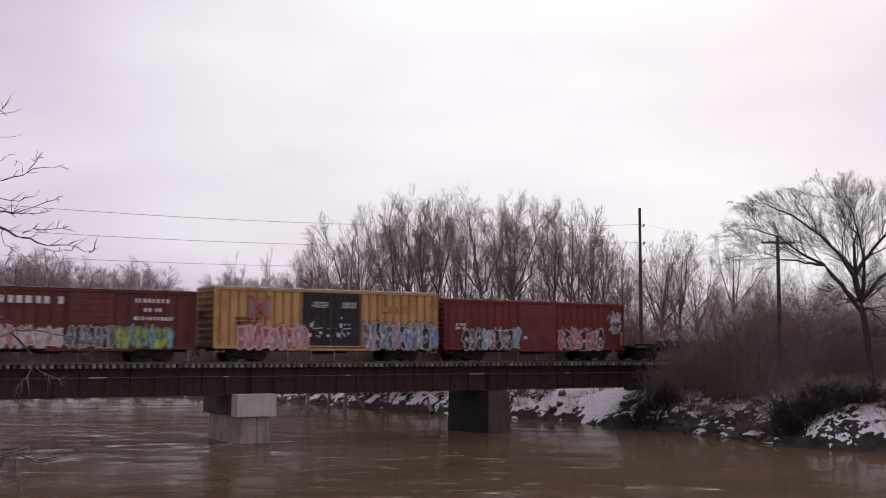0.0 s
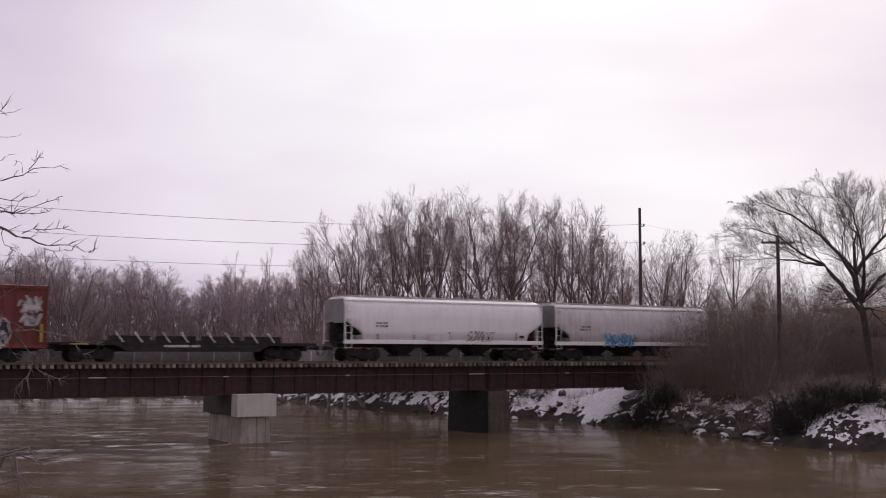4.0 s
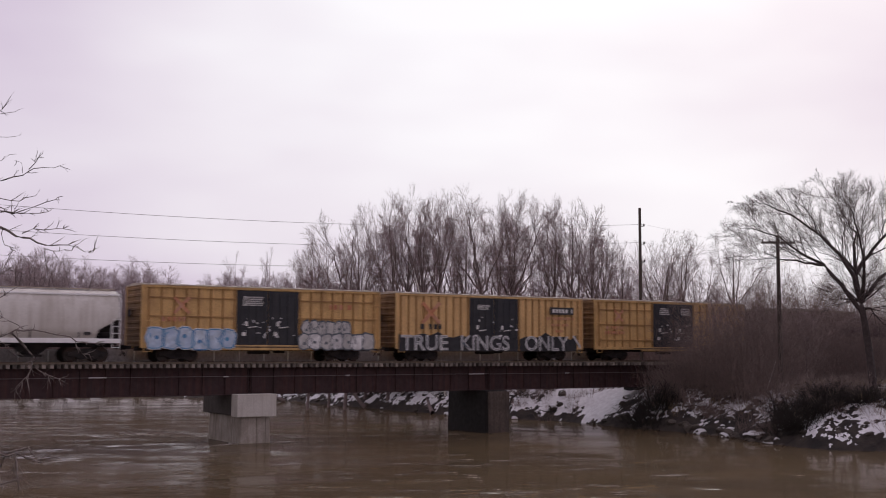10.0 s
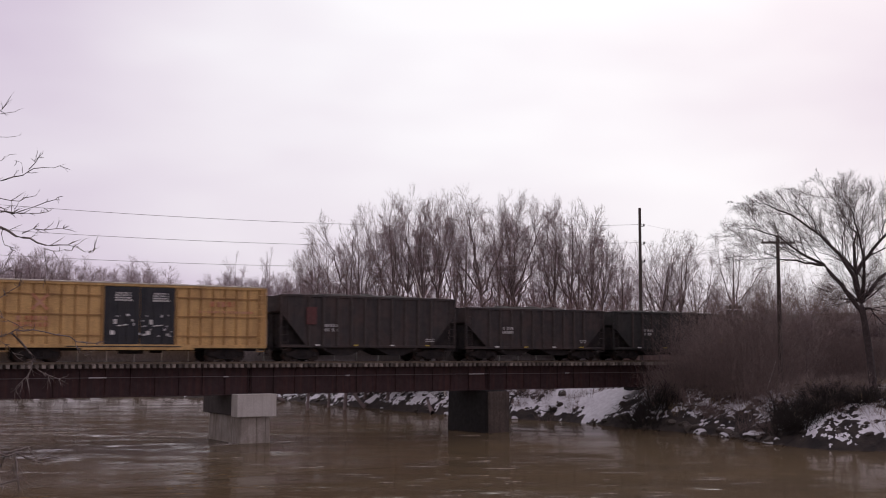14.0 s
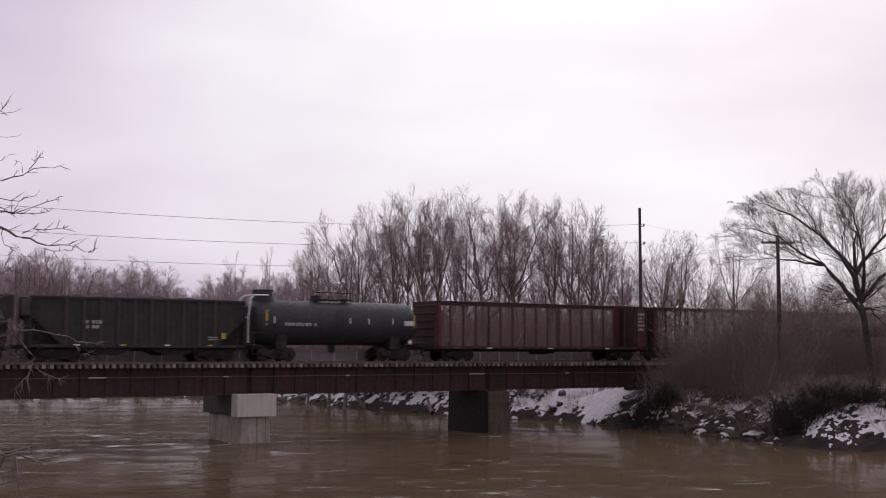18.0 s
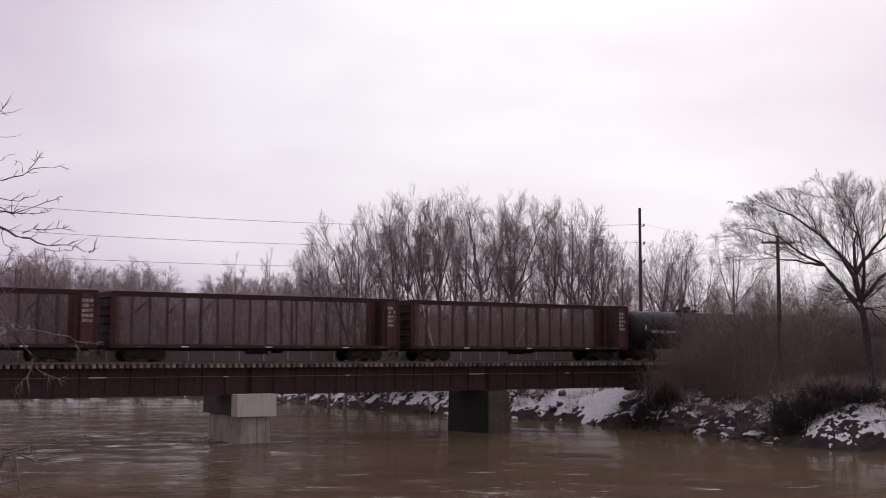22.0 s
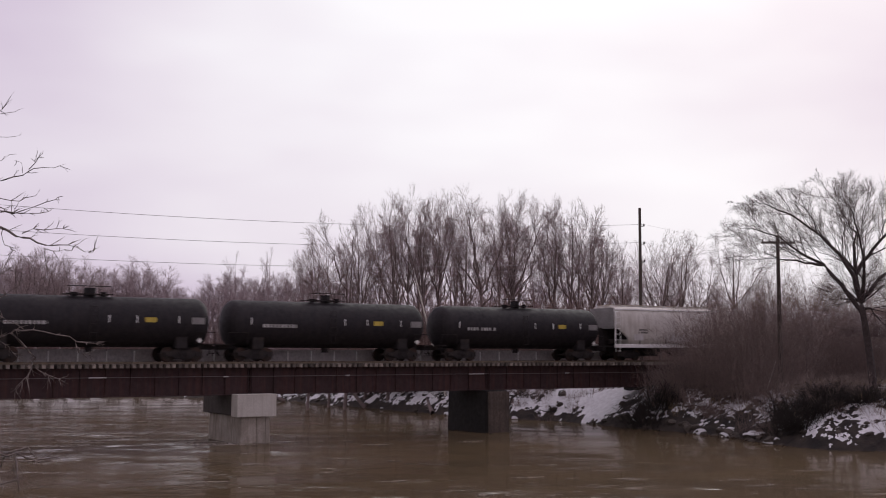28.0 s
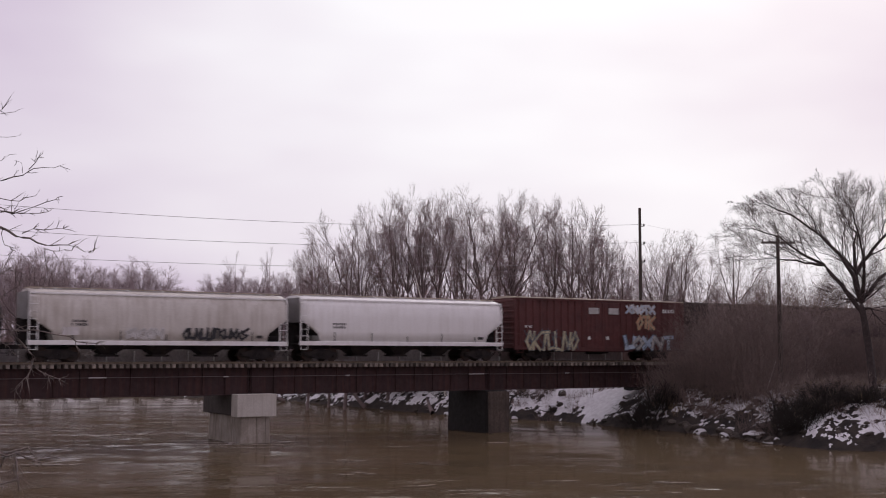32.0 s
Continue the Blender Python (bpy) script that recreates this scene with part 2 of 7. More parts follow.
def ground_material():
    m = bpy.data.materials.new("bank_soil_and_snow")
    m.use_nodes = True
    n, l = m.node_tree.nodes, m.node_tree.links
    bsdf = n["Principled BSDF"]
    bsdf.inputs["Roughness"].default_value = 0.95
    co = n.new("ShaderNodeTexCoord")

    def nz(scale, detail):
        t = n.new("ShaderNodeTexNoise")
        t.inputs["Scale"].default_value, t.inputs["Detail"].default_value = scale, detail
        l.new(co.outputs["Object"], t.inputs["Vector"])
        return t.outputs["Fac"]

    def rp(fac, p0, c0, p1, c1):
        r = n.new("ShaderNodeValToRGB")
        r.color_ramp.elements[0].position, r.color_ramp.elements[0].color = p0, c0
        r.color_ramp.elements[1].position, r.color_ramp.elements[1].color = p1, c1
        l.new(fac, r.inputs["Fac"])
        return r.outputs["Color"]

    soil = rp(nz(1.4, 8), 0.35, (0.014, 0.011, 0.010, 1), 0.68, (0.050, 0.038, 0.031, 1))
    snowc = rp(nz(3.0, 4), 0.3, (0.66, 0.64, 0.67, 1), 0.7, (0.84, 0.83, 0.86, 1))
    at = n.new("ShaderNodeAttribute")
    at.attribute_name = "snow"
    add = n.new("ShaderNodeMath")
    add.operation = "ADD"
    fine = n.new("ShaderNodeMath")
    fine.operation = "MULTIPLY_ADD"
    fine.inputs[1].default_value = 0.62
    l.new(nz(2.6, 6), fine.inputs[0])
    l.new(nz(0.55, 7), fine.inputs[2])
    l.new(fine.outputs[0], add.inputs[0])
    l.new(at.outputs["Fac"], add.inputs[1])
    fac = rp(add.outputs[0], 0.985, (0, 0, 0, 1), 1.035, (1, 1, 1, 1))
    x = n.new("ShaderNodeMix")
    x.data_type = "RGBA"
    l.new(fac, x.inputs["Factor"])
    l.new(soil, x.inputs["A"])
    l.new(snowc, x.inputs["B"])
    l.new(x.outputs["Result"], bsdf.inputs["Base Color"])
    b = n.new("ShaderNodeBump")
    b.inputs["Strength"].default_value, b.inputs["Distance"].default_value = 0.7, 0.12
    l.new(nz(4.0, 6), b.inputs["Height"])
    l.new(b.outputs["Normal"], bsdf.inputs["Normal"])
    return m


def water_material():
    m = bpy.data.materials.new("muddy_river_water")
    m.use_nodes = True
    n, l = m.node_tree.nodes, m.node_tree.links
    n.remove(n["Principled BSDF"])
    out = n["Material Output"]
    body, gloss, mixer = n.new("ShaderNodeBsdfDiffuse"), n.new("ShaderNodeBsdfGlossy"), n.new("ShaderNodeMixShader")
    gloss.inputs["Roughness"].default_value = 0.10
    co = n.new("ShaderNodeTexCoord")

    def nz(scale, detail, stretch, turn=32):
        mp = n.new("ShaderNodeMapping")
        mp.inputs["Scale"].default_value = stretch
        turned = n.new("ShaderNodeMapping")
        turned.inputs["Rotation"].default_value = (0, 0, radians(turn))
        l.new(co.outputs["Object"], turned.inputs["Vector"])
        l.new(turned.outputs["Vector"], mp.inputs["Vector"])
        t = n.new("ShaderNodeTexNoise")
        t.inputs["Scale"].default_value, t.inputs["Detail"].default_value = scale, detail
        l.new(mp.outputs["Vector"], t.inputs["Vector"])
        return t.outputs["Fac"]

    def rp(fac, p0, c0, p1, c1):
        r = n.new("ShaderNodeValToRGB")
        r.color_ramp.elements[0].position, r.color_ramp.elements[0].color = p0, c0
        r.color_ramp.elements[1].position, r.color_ramp.elements[1].color = p1, c1
        l.new(fac, r.inputs["Fac"])
        return r.outputs["Color"]

    # silt in slow clouds; ruffled and slick patches of the surface, more of them where the current is swift
    l.new(rp(nz(0.12, 4, (1, 1, 1)), 0.3, (0.106, 0.074, 0.042, 1), 0.7, (0.140, 0.101, 0.059, 1)), body.inputs["Color"])
    at = n.new("ShaderNodeAttribute")
    at.attribute_name = "swift"
    patch = n.new("ShaderNodeMath")
    patch.operation = "MULTIPLY_ADD"
    patch.inputs[1].default_value = 0.16
    l.new(at.outputs["Fac"], patch.inputs[0])
    l.new(nz(0.26, 6, (0.35, 1.0, 1)), patch.inputs[2])
    slick = rp(patch.outputs[0], 0.38, (0.55,) * 3 + (1,), 0.72, (1.0,) * 3 + (1,))
    # the flatter the view, the stronger the gloss
    fres = n.new("ShaderNodeFresnel")
    fres.inputs["IOR"].default_value = 1.33
    amount = n.new("ShaderNodeMath")
    amount.operation = "MULTIPLY"
    l.new(slick, amount.inputs[0])
    l.new(fres.outputs["Fac"], amount.inputs[1])
    l.new(amount.outputs[0], mixer.inputs["Fac"])
    add = n.new("ShaderNodeMath")
    add.operation = "MULTIPLY_ADD"
    add.inputs[1].default_value = 0.22
    l.new(nz(1.5, 3, (0.7, 1.0, 1)), add.inputs[0])
    l.new(nz(0.34, 3, (1.0, 0.6, 1)), add.inputs[2])
    b = n.new("ShaderNodeBump")
    b.inputs["Distance"].default_value = 0.40
    gust = n.new("ShaderNodeMath")
    gust.operation = "MULTIPLY_ADD"
    gust.inputs[1].default_value = 0.11
    l.new(at.outputs["Fac"], gust.inputs[0])
    l.new(nz(0.46, 6, (0.6, 1.0, 1)), gust.inputs[2])
    l.new(rp(gust.outputs[0], 0.585, (0.07,) * 3 + (1,), 0.70, (1.0,) * 3 + (1,)), b.inputs["Strength"])
    l.new(add.outputs[0], b.inputs["Height"])
    l.new(b.outputs["Normal"], gloss.inputs["Normal"])
    l.new(body.outputs["BSDF"], mixer.inputs[1])
    l.new(gloss.outputs["BSDF"], mixer.inputs[2])
    l.new(mixer.outputs["Shader"], out.inputs["Surface"])
    return m


M_GROUND = ground_material()
M_WATER = water_material()

# ---- ground, river ----
WATER_Z = -4.85
# The river's outline: the far bend, the bank beyond the bridge, the bank before it, and the near bank.
SHORE = [(-2500, 120), (-300, 92), (-60, 84), (0, 78), (28, 74), (43, 69.5), (50, 62), (54, 53), (54, 34), (54, 19), (55.5, 11.5),
         (57.2, 7), (56.6, -1), (56.5, -6.5), (55.9, -12.2), (54, -17), (53.4, -20.6), (54.6, -22.4), (56, -25), (57, -40), (60, -80),
         (80, -300), (120, -2500), (60, -2500), (40, -300), (28, -90), (22, -66), (14, -52), (8, -40), (3, -25), (-1, 0), (-3, 38),
         (-60, 46), (-300, 50), (-2500, 70)]


def shore_distance(px, py):
    """Signed distance to the waterline, positive on land, for arrays of x and y."""
    best = np.full(px.shape, 1e12)
    inside = np.zeros(px.shape, bool)
    for (ax, ay), (bx, by) in zip(SHORE, SHORE[1:] + SHORE[:1]):
        dx, dy = bx - ax, by - ay
        t = np.clip(((px - ax) * dx + (py - ay) * dy) / (dx * dx + dy * dy), 0, 1)
        best = np.minimum(best, (px - ax - t * dx) ** 2 + (py - ay - t * dy) ** 2)
        if dy:
            inside ^= ((ay > py) != (by > py)) & (px < dx * (py - ay) / dy + ax)
    d = np.sqrt(best)
    return np.where(inside, -d, d)


def fractal(px, py, scale, seed, octaves=4):
    out, amp, rng = np.zeros(px.shape), 1.0, np.random.RandomState(seed)
    for k in range(octaves):
        for _ in range(3):
            a, ph = rng.uniform(0, 6.283), rng.uniform(0, 6.283)
            f = scale * 2 ** k * rng.uniform(0.7, 1.4)
            out += amp * np.sin((px * math.cos(a) + py * math.sin(a)) * f + ph + 1.3 * np.sin((px * math.sin(a) - py * math.cos(a)) * f * 0.7 + ph * 2)) / 3
        amp *= 0.5
    return out


def ground_height(px, py):
    d = shore_distance(px, py)
    near = fractal(px, py, 0.5, 3)
    east = np.clip((px - 35) / 15, 0, 1) * np.clip((60 - py) / 20, 0, 1)
    top = -1.9 + 0.25 * near * 0.6
    width = 4.2 * east + 9.0 * (1 - east)
    width = width + 0.9 * near
    k = np.clip(d / np.maximum(width, 1.5), 0, 1)
    land = WATER_Z + (top - WATER_Z) * (k ** 0.75) + 0.16 * fractal(px, py, 1.7, 9) * np.clip(d, 0, 1)
    # rising gently away from the river
    land = land + np.clip((d - 8) / 60, 0, 1) * 1.0 + np.clip((d - 80) / 600, 0, 1) * 4.0
    bed = WATER_Z + np.maximum(d * 0.5, -2.5)
    z = np.where(d > 0, land, bed)
    # the railway's embankment, on the land alone
    crest = np.clip(1 - (np.abs(py - 1.5) - 2.6) / 3.2, 0, 1) * np.clip(np.maximum(px - 61.3, -5.3 - px) / 1.5, 0, 1)
    z = np.where(d > 2, z * (1 - crest) + np.maximum(z, -0.62) * crest, z)
    return z


def axis_points(lo, hi, fine, out_lo, out_hi):
    mid = np.arange(lo, hi + 1e-6, fine)
    left, step, x = [], fine, lo
    while x > out_lo:
        step *= 1.16
        x -= step
        left.append(x)
    right, step, x = [], fine, hi
    while x < out_hi:
        step *= 1.16
        x += step
        right.append(x)
    return np.array(left[::-1] + list(mid) + right)


def build_ground():
    gx, gy = axis_points(42, 70, 0.45, -2600, 3000), axis_points(-30, 92, 0.6, -2600, 3000)
    px, py = np.meshgrid(gx, gy)
    pz = ground_height(px, py)
    nx, ny = len(gx), len(gy)
    verts = np.stack([px.ravel(), py.ravel(), pz.ravel()], 1)
    i = np.arange(nx * ny).reshape(ny, nx)
    faces = np.stack([i[:-1, :-1], i[:-1, 1:], i[1:, 1:], i[1:, :-1]], -1).reshape(-1, 4)
    me = bpy.data.meshes.new("ground")
    me.from_pydata(verts.tolist(), [], faces.tolist())
    d = shore_distance(px, py)
    # snow lies thick on the shore beyond the bridge and on the slopes before it, thin on the level
    beyond = np.clip((py - 6) / 10, 0, 1)
    slope = np.clip(1 - np.abs(d - 2.5) / 4.0, 0, 1)
    corner = np.clip(1 - np.hypot(px - 55.6, py + 23.2) / 5, 0, 1)
    apron = np.clip(1 - np.hypot(px - 58.6, py - 4.5) / 6, 0, 1) * np.clip((py - 0.4) / 1.6, 0, 1)
    snow = 0.21 * slope * (1 - beyond) * (1 - 0.75 * np.clip(corner * 1.6, 0, 1) * np.clip((d - 1.6) / 1.0, 0, 1)) + 0.20 * beyond * np.clip(1 - (d - 3) / 10, 0, 1) + 0.145 * corner * np.clip((2.9 - d) / 1.4, 0, 1) + 0.28 * apron
    field = np.clip((px - 62) / 4, 0, 1) * np.clip((-3 - py) / 3, 0, 1) * np.clip((py + 26) / 4, 0, 1)
    snow = snow + 0.19 * field
    snow = snow - 0.25 * np.clip(1 - d / 0.5, 0, 1) - 0.10 * np.clip((d - 14) / 6, 0, 1)
    at = me.attributes.new("snow", "FLOAT", "POINT")
    at.data.foreach_set("value", snow.ravel().astype(np.float32))
    ob = part_of("ground", me, M_GROUND)
    smooth(ob)
    return tagged(ob, "brown muddy river bank with patches of old snow", "ground", kind="structure")


def ground_z(x, y):
    return float(ground_height(np.array([float(x)]), np.array([float(y)]))[0])


ground = build_ground()


def build_water():
    gx, gy = axis_points(-5, 60, 0.9, -2600, 2600), axis_points(-50, 80, 1.1, -2600, 2600)
    px, py = np.meshgrid(gx, gy)
    fade = np.clip(1 - np.hypot(px - 30, py) / 200, 0, 1)
    pz = WATER_Z + fade * (0.022 * fractal(px, py, 1.1, 21, 3) + 0.012 * fractal(px, py, 2.6, 22, 2))
    nx, ny = len(gx), len(gy)
    verts = np.stack([px.ravel(), py.ravel(), pz.ravel()], 1)
    i = np.arange(nx * ny).reshape(ny, nx)
    faces = np.stack([i[:-1, :-1], i[:-1, 1:], i[1:, 1:], i[1:, :-1]], -1).reshape(-1, 4)
    me = bpy.data.meshes.new("water")
    me.from_pydata(verts.tolist(), [], faces.tolist())
    at = me.attributes.new("swift", "FLOAT", "POINT")
    at.data.foreach_set("value", np.clip((34 - px) / 14, 0, 1).ravel().astype(np.float32))
    ob = smooth(part_of("water", me, M_WATER))
    return tagged(ob, "muddy brown river water with small ripples", "river", kind="structure")


water = build_water()

# drifting flecks of foam, pale streaks for the sheen of ripples, and the pier's standing wake
FOAM = []


def foam_mesh(seed, length, width):
    rf = random.Random(seed)
    bm = bmesh.new()
    n = 14
    up, dn = [], []
    for i in range(n + 1):
        t = i / n
        w = width * math.sin(math.pi * t) ** 0.6 * rf.uniform(0.35, 1.0)
        c = width * 1.2 * math.sin(t * rf.uniform(3, 7) + seed)
        up.append(bm.verts.new(((t - 0.5) * length, c + w, 0.0)))
        dn.append(bm.verts.new(((t - 0.5) * length, c - w, 0.0)))
    for i in range(n):
        bm.faces.new((dn[i], dn[i + 1], up[i + 1], up[i]))
    ext = bmesh.ops.extrude_face_region(bm, geom=bm.faces[:])
    for v in [g for g in ext["geom"] if isinstance(g, bmesh.types.BMVert)]:
        v.co.z += 0.02
    bmesh.ops.recalc_face_normals(bm, faces=bm.faces[:])
    me = bpy.data.meshes.new("foam_streak")
    bm.to_mesh(me)
    bm.free()
    me.materials.append(M_FOAM)
    return me


def build_foam():
    rf = random.Random(5)
    long = [foam_mesh(i, rf.uniform(1.6, 5.0), rf.uniform(0.05, 0.16)) for i in range(8)]
    stock = [foam_mesh(20 + i, rf.uniform(0.3, 1.7), rf.uniform(0.025, 0.08)) for i in range(10)]
    for i in range(130):
        # swifter, rougher water on the far left, a few flecks elsewhere
        kind = stock
        if i < 46:
            x, y, kind = rf.uniform(13, 27), rf.uniform(0, 46), long
        elif i < 74:
            x, y = rf.uniform(14, 28), rf.uniform(-14, 30)
        elif i < 96:
            x, y = rf.uniform(24, 42), rf.uniform(-36, -10)
        elif i < 104:
            x, y = rf.uniform(29, 48), rf.uniform(-10, 10)
        else:
            # ripples in clusters before the near bank, their sheen painted as pale flecks
            c = i % 4
            x, y = (27.5, 32.0, 36.0, 30.0)[c] + rf.gauss(0, 1.6), (-24.0, -19.0, -27.0, -32.0)[c] + rf.gauss(0, 1.6)
        ob = tagged(part_of("foam_streak", kind[rf.randrange(len(kind))], None), "thin pale streak of foam and ripple sheen drifting on brown water", "foam", "drifting foam")
        FOAM.append((ob, x, y, -32 + rf.gauss(0, 9), 0.11 + rf.gauss(0, 0.03), -0.45 + rf.gauss(0, 0.09)))
    for i, (x, y, turn) in enumerate(((26.35, -0.75, 20), (25.7, -0.9, 5), (26.2, -0.4, 60), (24.6, -1.3, -8), (30.3, -0.9, -22), (31.6, -1.5, -26), (33.2, -2.2, -30), (29.3, -0.7, -10))):
        ob = tagged(part_of("foam_streak", stock[i % 10], None), "pale foam of the standing wake at the pier", "foam", "pier wake")
        ob.location, ob.rotation_euler, ob.scale = (x, y, WATER_Z + 0.03), (0, 0, radians(turn)), (1.3, 2.8, 1)


build_foam()

# ---- railway bridge ----
TRACK_Y = 1.5
BRIDGE_X0, BRIDGE_X1 = -7.5, 62.5
GIRDER_TOP, GIRDER_BOTTOM = -0.36, -2.0
SPANS = [(-7.3, 10.22), (10.28, 27.72), (27.78, 45.32), (45.38, 62.0)]


def build_span(x0, x1):
    span = tagged(new("bridge_span"), "rusty dark red deck girder span on concrete piers", "railway bridge", "bridge spans")
    span.location = ((x0 + x1) / 2, TRACK_Y, 0)
    h = (x1 - x0) / 2
    for side in (-1, 1):
        y = 1.05 * side
        girder = part("girder", boxes((-h, h, y - 0.012, y + 0.012, GIRDER_BOTTOM + 0.03, GIRDER_TOP - 0.03)), M_GIRDER, span)
        part("flange", boxes((-h, h, y - 0.2, y + 0.2, GIRDER_TOP - 0.05, GIRDER_TOP)), M_GIRDER, girder)
        part("flange", boxes((-h, h, y - 0.2, y + 0.2, GIRDER_BOTTOM, GIRDER_BOTTOM + 0.05)), M_GIRDER, girder)
        count = max(2, int((2 * h) / 1.45))
        for i in range(count + 1):
            x = -h + 0.1 + (2 * h - 0.2) * i / count
            s = part("stiffener", boxes((x - 0.012, x + 0.012, y + 0.012 * side, y + 0.09 * side, GIRDER_BOTTOM + 0.05, GIRDER_TOP - 0.05),
                                        (x - 0.05, x + 0.05, y + 0.012 * side, y + 0.022 * side, GIRDER_BOTTOM + 0.05, GIRDER_TOP - 0.05)), M_GIRDER, girder)
    for i in range(4):
        x = -h + 0.4 + (2 * h - 0.8) * i / 3
        bm = boxes((x - 0.05, x + 0.05, -1.03, 1.03, -0.62, -0.5), (x - 0.05, x + 0.05, -1.03, 1.03, -1.85, -1.73))
        rod(bm, (x, -1.0, -0.6), (x, 1.0, -1.8), 0.05, 4)
        rod(bm, (x, 1.0, -0.6), (x, -1.0, -1.8), 0.05, 4)
        part("cross_frame", bm, M_GIRDER, span)
    # a pale pipe clipped along the web
    pipe = part("pipe", rods(((-h, -1.27, -0.90), (h, -1.27, -0.88)), r=0.022, seg=8), M_PIPE, span, "thin grey pipe along the web")
    # a few short stretches of the pipe, thicker and paler
    for a, b in ((18.0, 19.0), (26.0, 26.3), (34.2, 34.5), (43.7, 44.9), (52.0, 52.4)):
        if x0 < a < x1:
            part("sleeve", rods(((a - (x0 + x1) / 2, -1.27, -0.89), (b - (x0 + x1) / 2, -1.27, -0.89)), r=0.034, seg=8), M_PANEL, pipe, "short pale stretch of the pipe")
    return span


for a, b in SPANS:
    build_span(a, b)


def build_pier(x, near_y, far_y, fresh):
    pier = tagged(new("bridge_pier"), "pale new concrete pier cap on a stained concrete shaft" if fresh else "stained old stone bridge pier, its shade painted dark", "bridge pier", "bridge piers")
    pier.location = (x, 0, WATER_Z - 2.5)
    z = -(WATER_Z - 2.5)
    if fresh:
        part("cap", bevelled((-1.26, 1.26, near_y, 0.15, -3.28 + z, -1.93 + z), 0.03), M_CONC, pier, "pale new concrete cap end")
        # cap half under the girders, their shade put into the dark concrete
        part("old_cap", bevelled((-1.25, 1.25, 0.15, far_y + 0.4, -3.2 + z, -1.95 + z), 0.04), M_CAPSHADE, pier, "stained cap half, darkened for the shade of the girders")
        bm = bmesh.new()
        y0, y1, top = near_y + 0.22, far_y, -3.24 + z
        prof = [(-0.93, y0), (0.92, y0), (0.98, y0 + 0.1), (0.98, y1), (-0.98, y1), (-0.98, y0 + 0.1)]
        lo = [bm.verts.new((px * 1.10, py + (-0.10 if py < 1 else 0.12), 0)) for px, py in prof]
        hi = [bm.verts.new((px * 0.97, py, top)) for px, py in prof]
        for i in range(6):
            bm.faces.new((lo[i], lo[(i + 1) % 6], hi[(i + 1) % 6], hi[i]))
        bm.faces.new(hi)
        bm.faces.new(lo[::-1])
        bmesh.ops.bevel(bm, geom=bm.edges[:], offset=0.03, segments=1, affect="EDGES")
        part("shaft", bm, M_CONC2, pier)
        for px in (0.06, 0.62):
            part("drip_ledge", boxes((px, px + 0.035, near_y + 0.14, near_y + 0.2, 1.2, -3.30 + z)), M_CONC2, pier)
    else:
        bm = bmesh.new()
        prof = [(-0.89, near_y), (0.89, near_y), (0.95, near_y + 0.12), (0.95, far_y - 0.1), (-0.95, far_y - 0.1), (-0.95, near_y + 0.12)]
        n = len(prof)
        lo = [bm.verts.new((px * 1.10, py * 1.0 - (0.12 if py < 1 else -0.12), 0)) for px, py in prof]
        hi = [bm.verts.new((px, py, -2.02 + z)) for px, py in prof]
        for i in range(n):
            bm.faces.new((lo[i], lo[(i + 1) % n], hi[(i + 1) % n], hi[i]))
        bm.faces.new(hi)
        bm.faces.new(lo[::-1])
        bmesh.ops.bevel(bm, geom=bm.edges[:], offset=0.05, segments=2, affect="EDGES")
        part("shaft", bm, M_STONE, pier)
        # slab added in lighter stone to paint the near face as lit
        part("nose_facing", bevelled((-0.84, 0.90, near_y - 0.14, near_y + 0.02, 0.6, -2.06 + z), 0.04), M_PIERFACE, pier, "lighter slab for the lit near face")
    return pier


build_pier(27.75, -0.8, 4.4, True)
build_pier(45.35, -0.8, 4.0, False)
build_pier(10.25, -0.8, 4.0, False)


def build_abutment(x, face):
    ab = tagged(new("abutment"), "dark old stone bridge abutment in the river bank", "abutment", kind="structure")
    ab.location = (x, TRACK_Y, -7.3)
    bm = bevelled((0 if face < 0 else -5.5, 5.5 if face < 0 else 0, -2.3, 2.3, 0, 5.28), 0.06)
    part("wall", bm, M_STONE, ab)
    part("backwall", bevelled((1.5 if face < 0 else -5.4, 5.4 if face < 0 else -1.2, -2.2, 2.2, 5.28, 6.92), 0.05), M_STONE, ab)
    return ab


build_abutment(60.7, -1)
build_abutment(-4.6, 1)

# ---- track ----
def build_rail(y):
    bm = bmesh.new()
    prism(bm, [(y - 0.07, -0.132), (y + 0.07, -0.132), (y + 0.07, -0.12), (y + 0.015, -0.105), (y + 0.015, -0.045), (y + 0.036, -0.035),
               (y + 0.036, 0), (y - 0.036, 0), (y - 0.036, -0.035), (y - 0.015, -0.045), (y - 0.015, -0.105), (y - 0.07, -0.12)], -345, 420)
    ob = part("rail", bm, M_RAIL)
    return tagged(ob, "worn steel rail on wooden ties", "rail", "track rails", "structure")


for y in (TRACK_Y - 0.75, TRACK_Y + 0.75):
    build_rail(y)

for y in (0.32, 2 * TRACK_Y - 0.32):
    ob = part("guard_timber", bevelled((BRIDGE_X0, BRIDGE_X1, y - 0.08, y + 0.08, -0.13, -0.02), 0.012), M_GUARD)
    tagged(ob, "long weathered timber along the tie ends", "guard timber", "guard timbers", "structure")

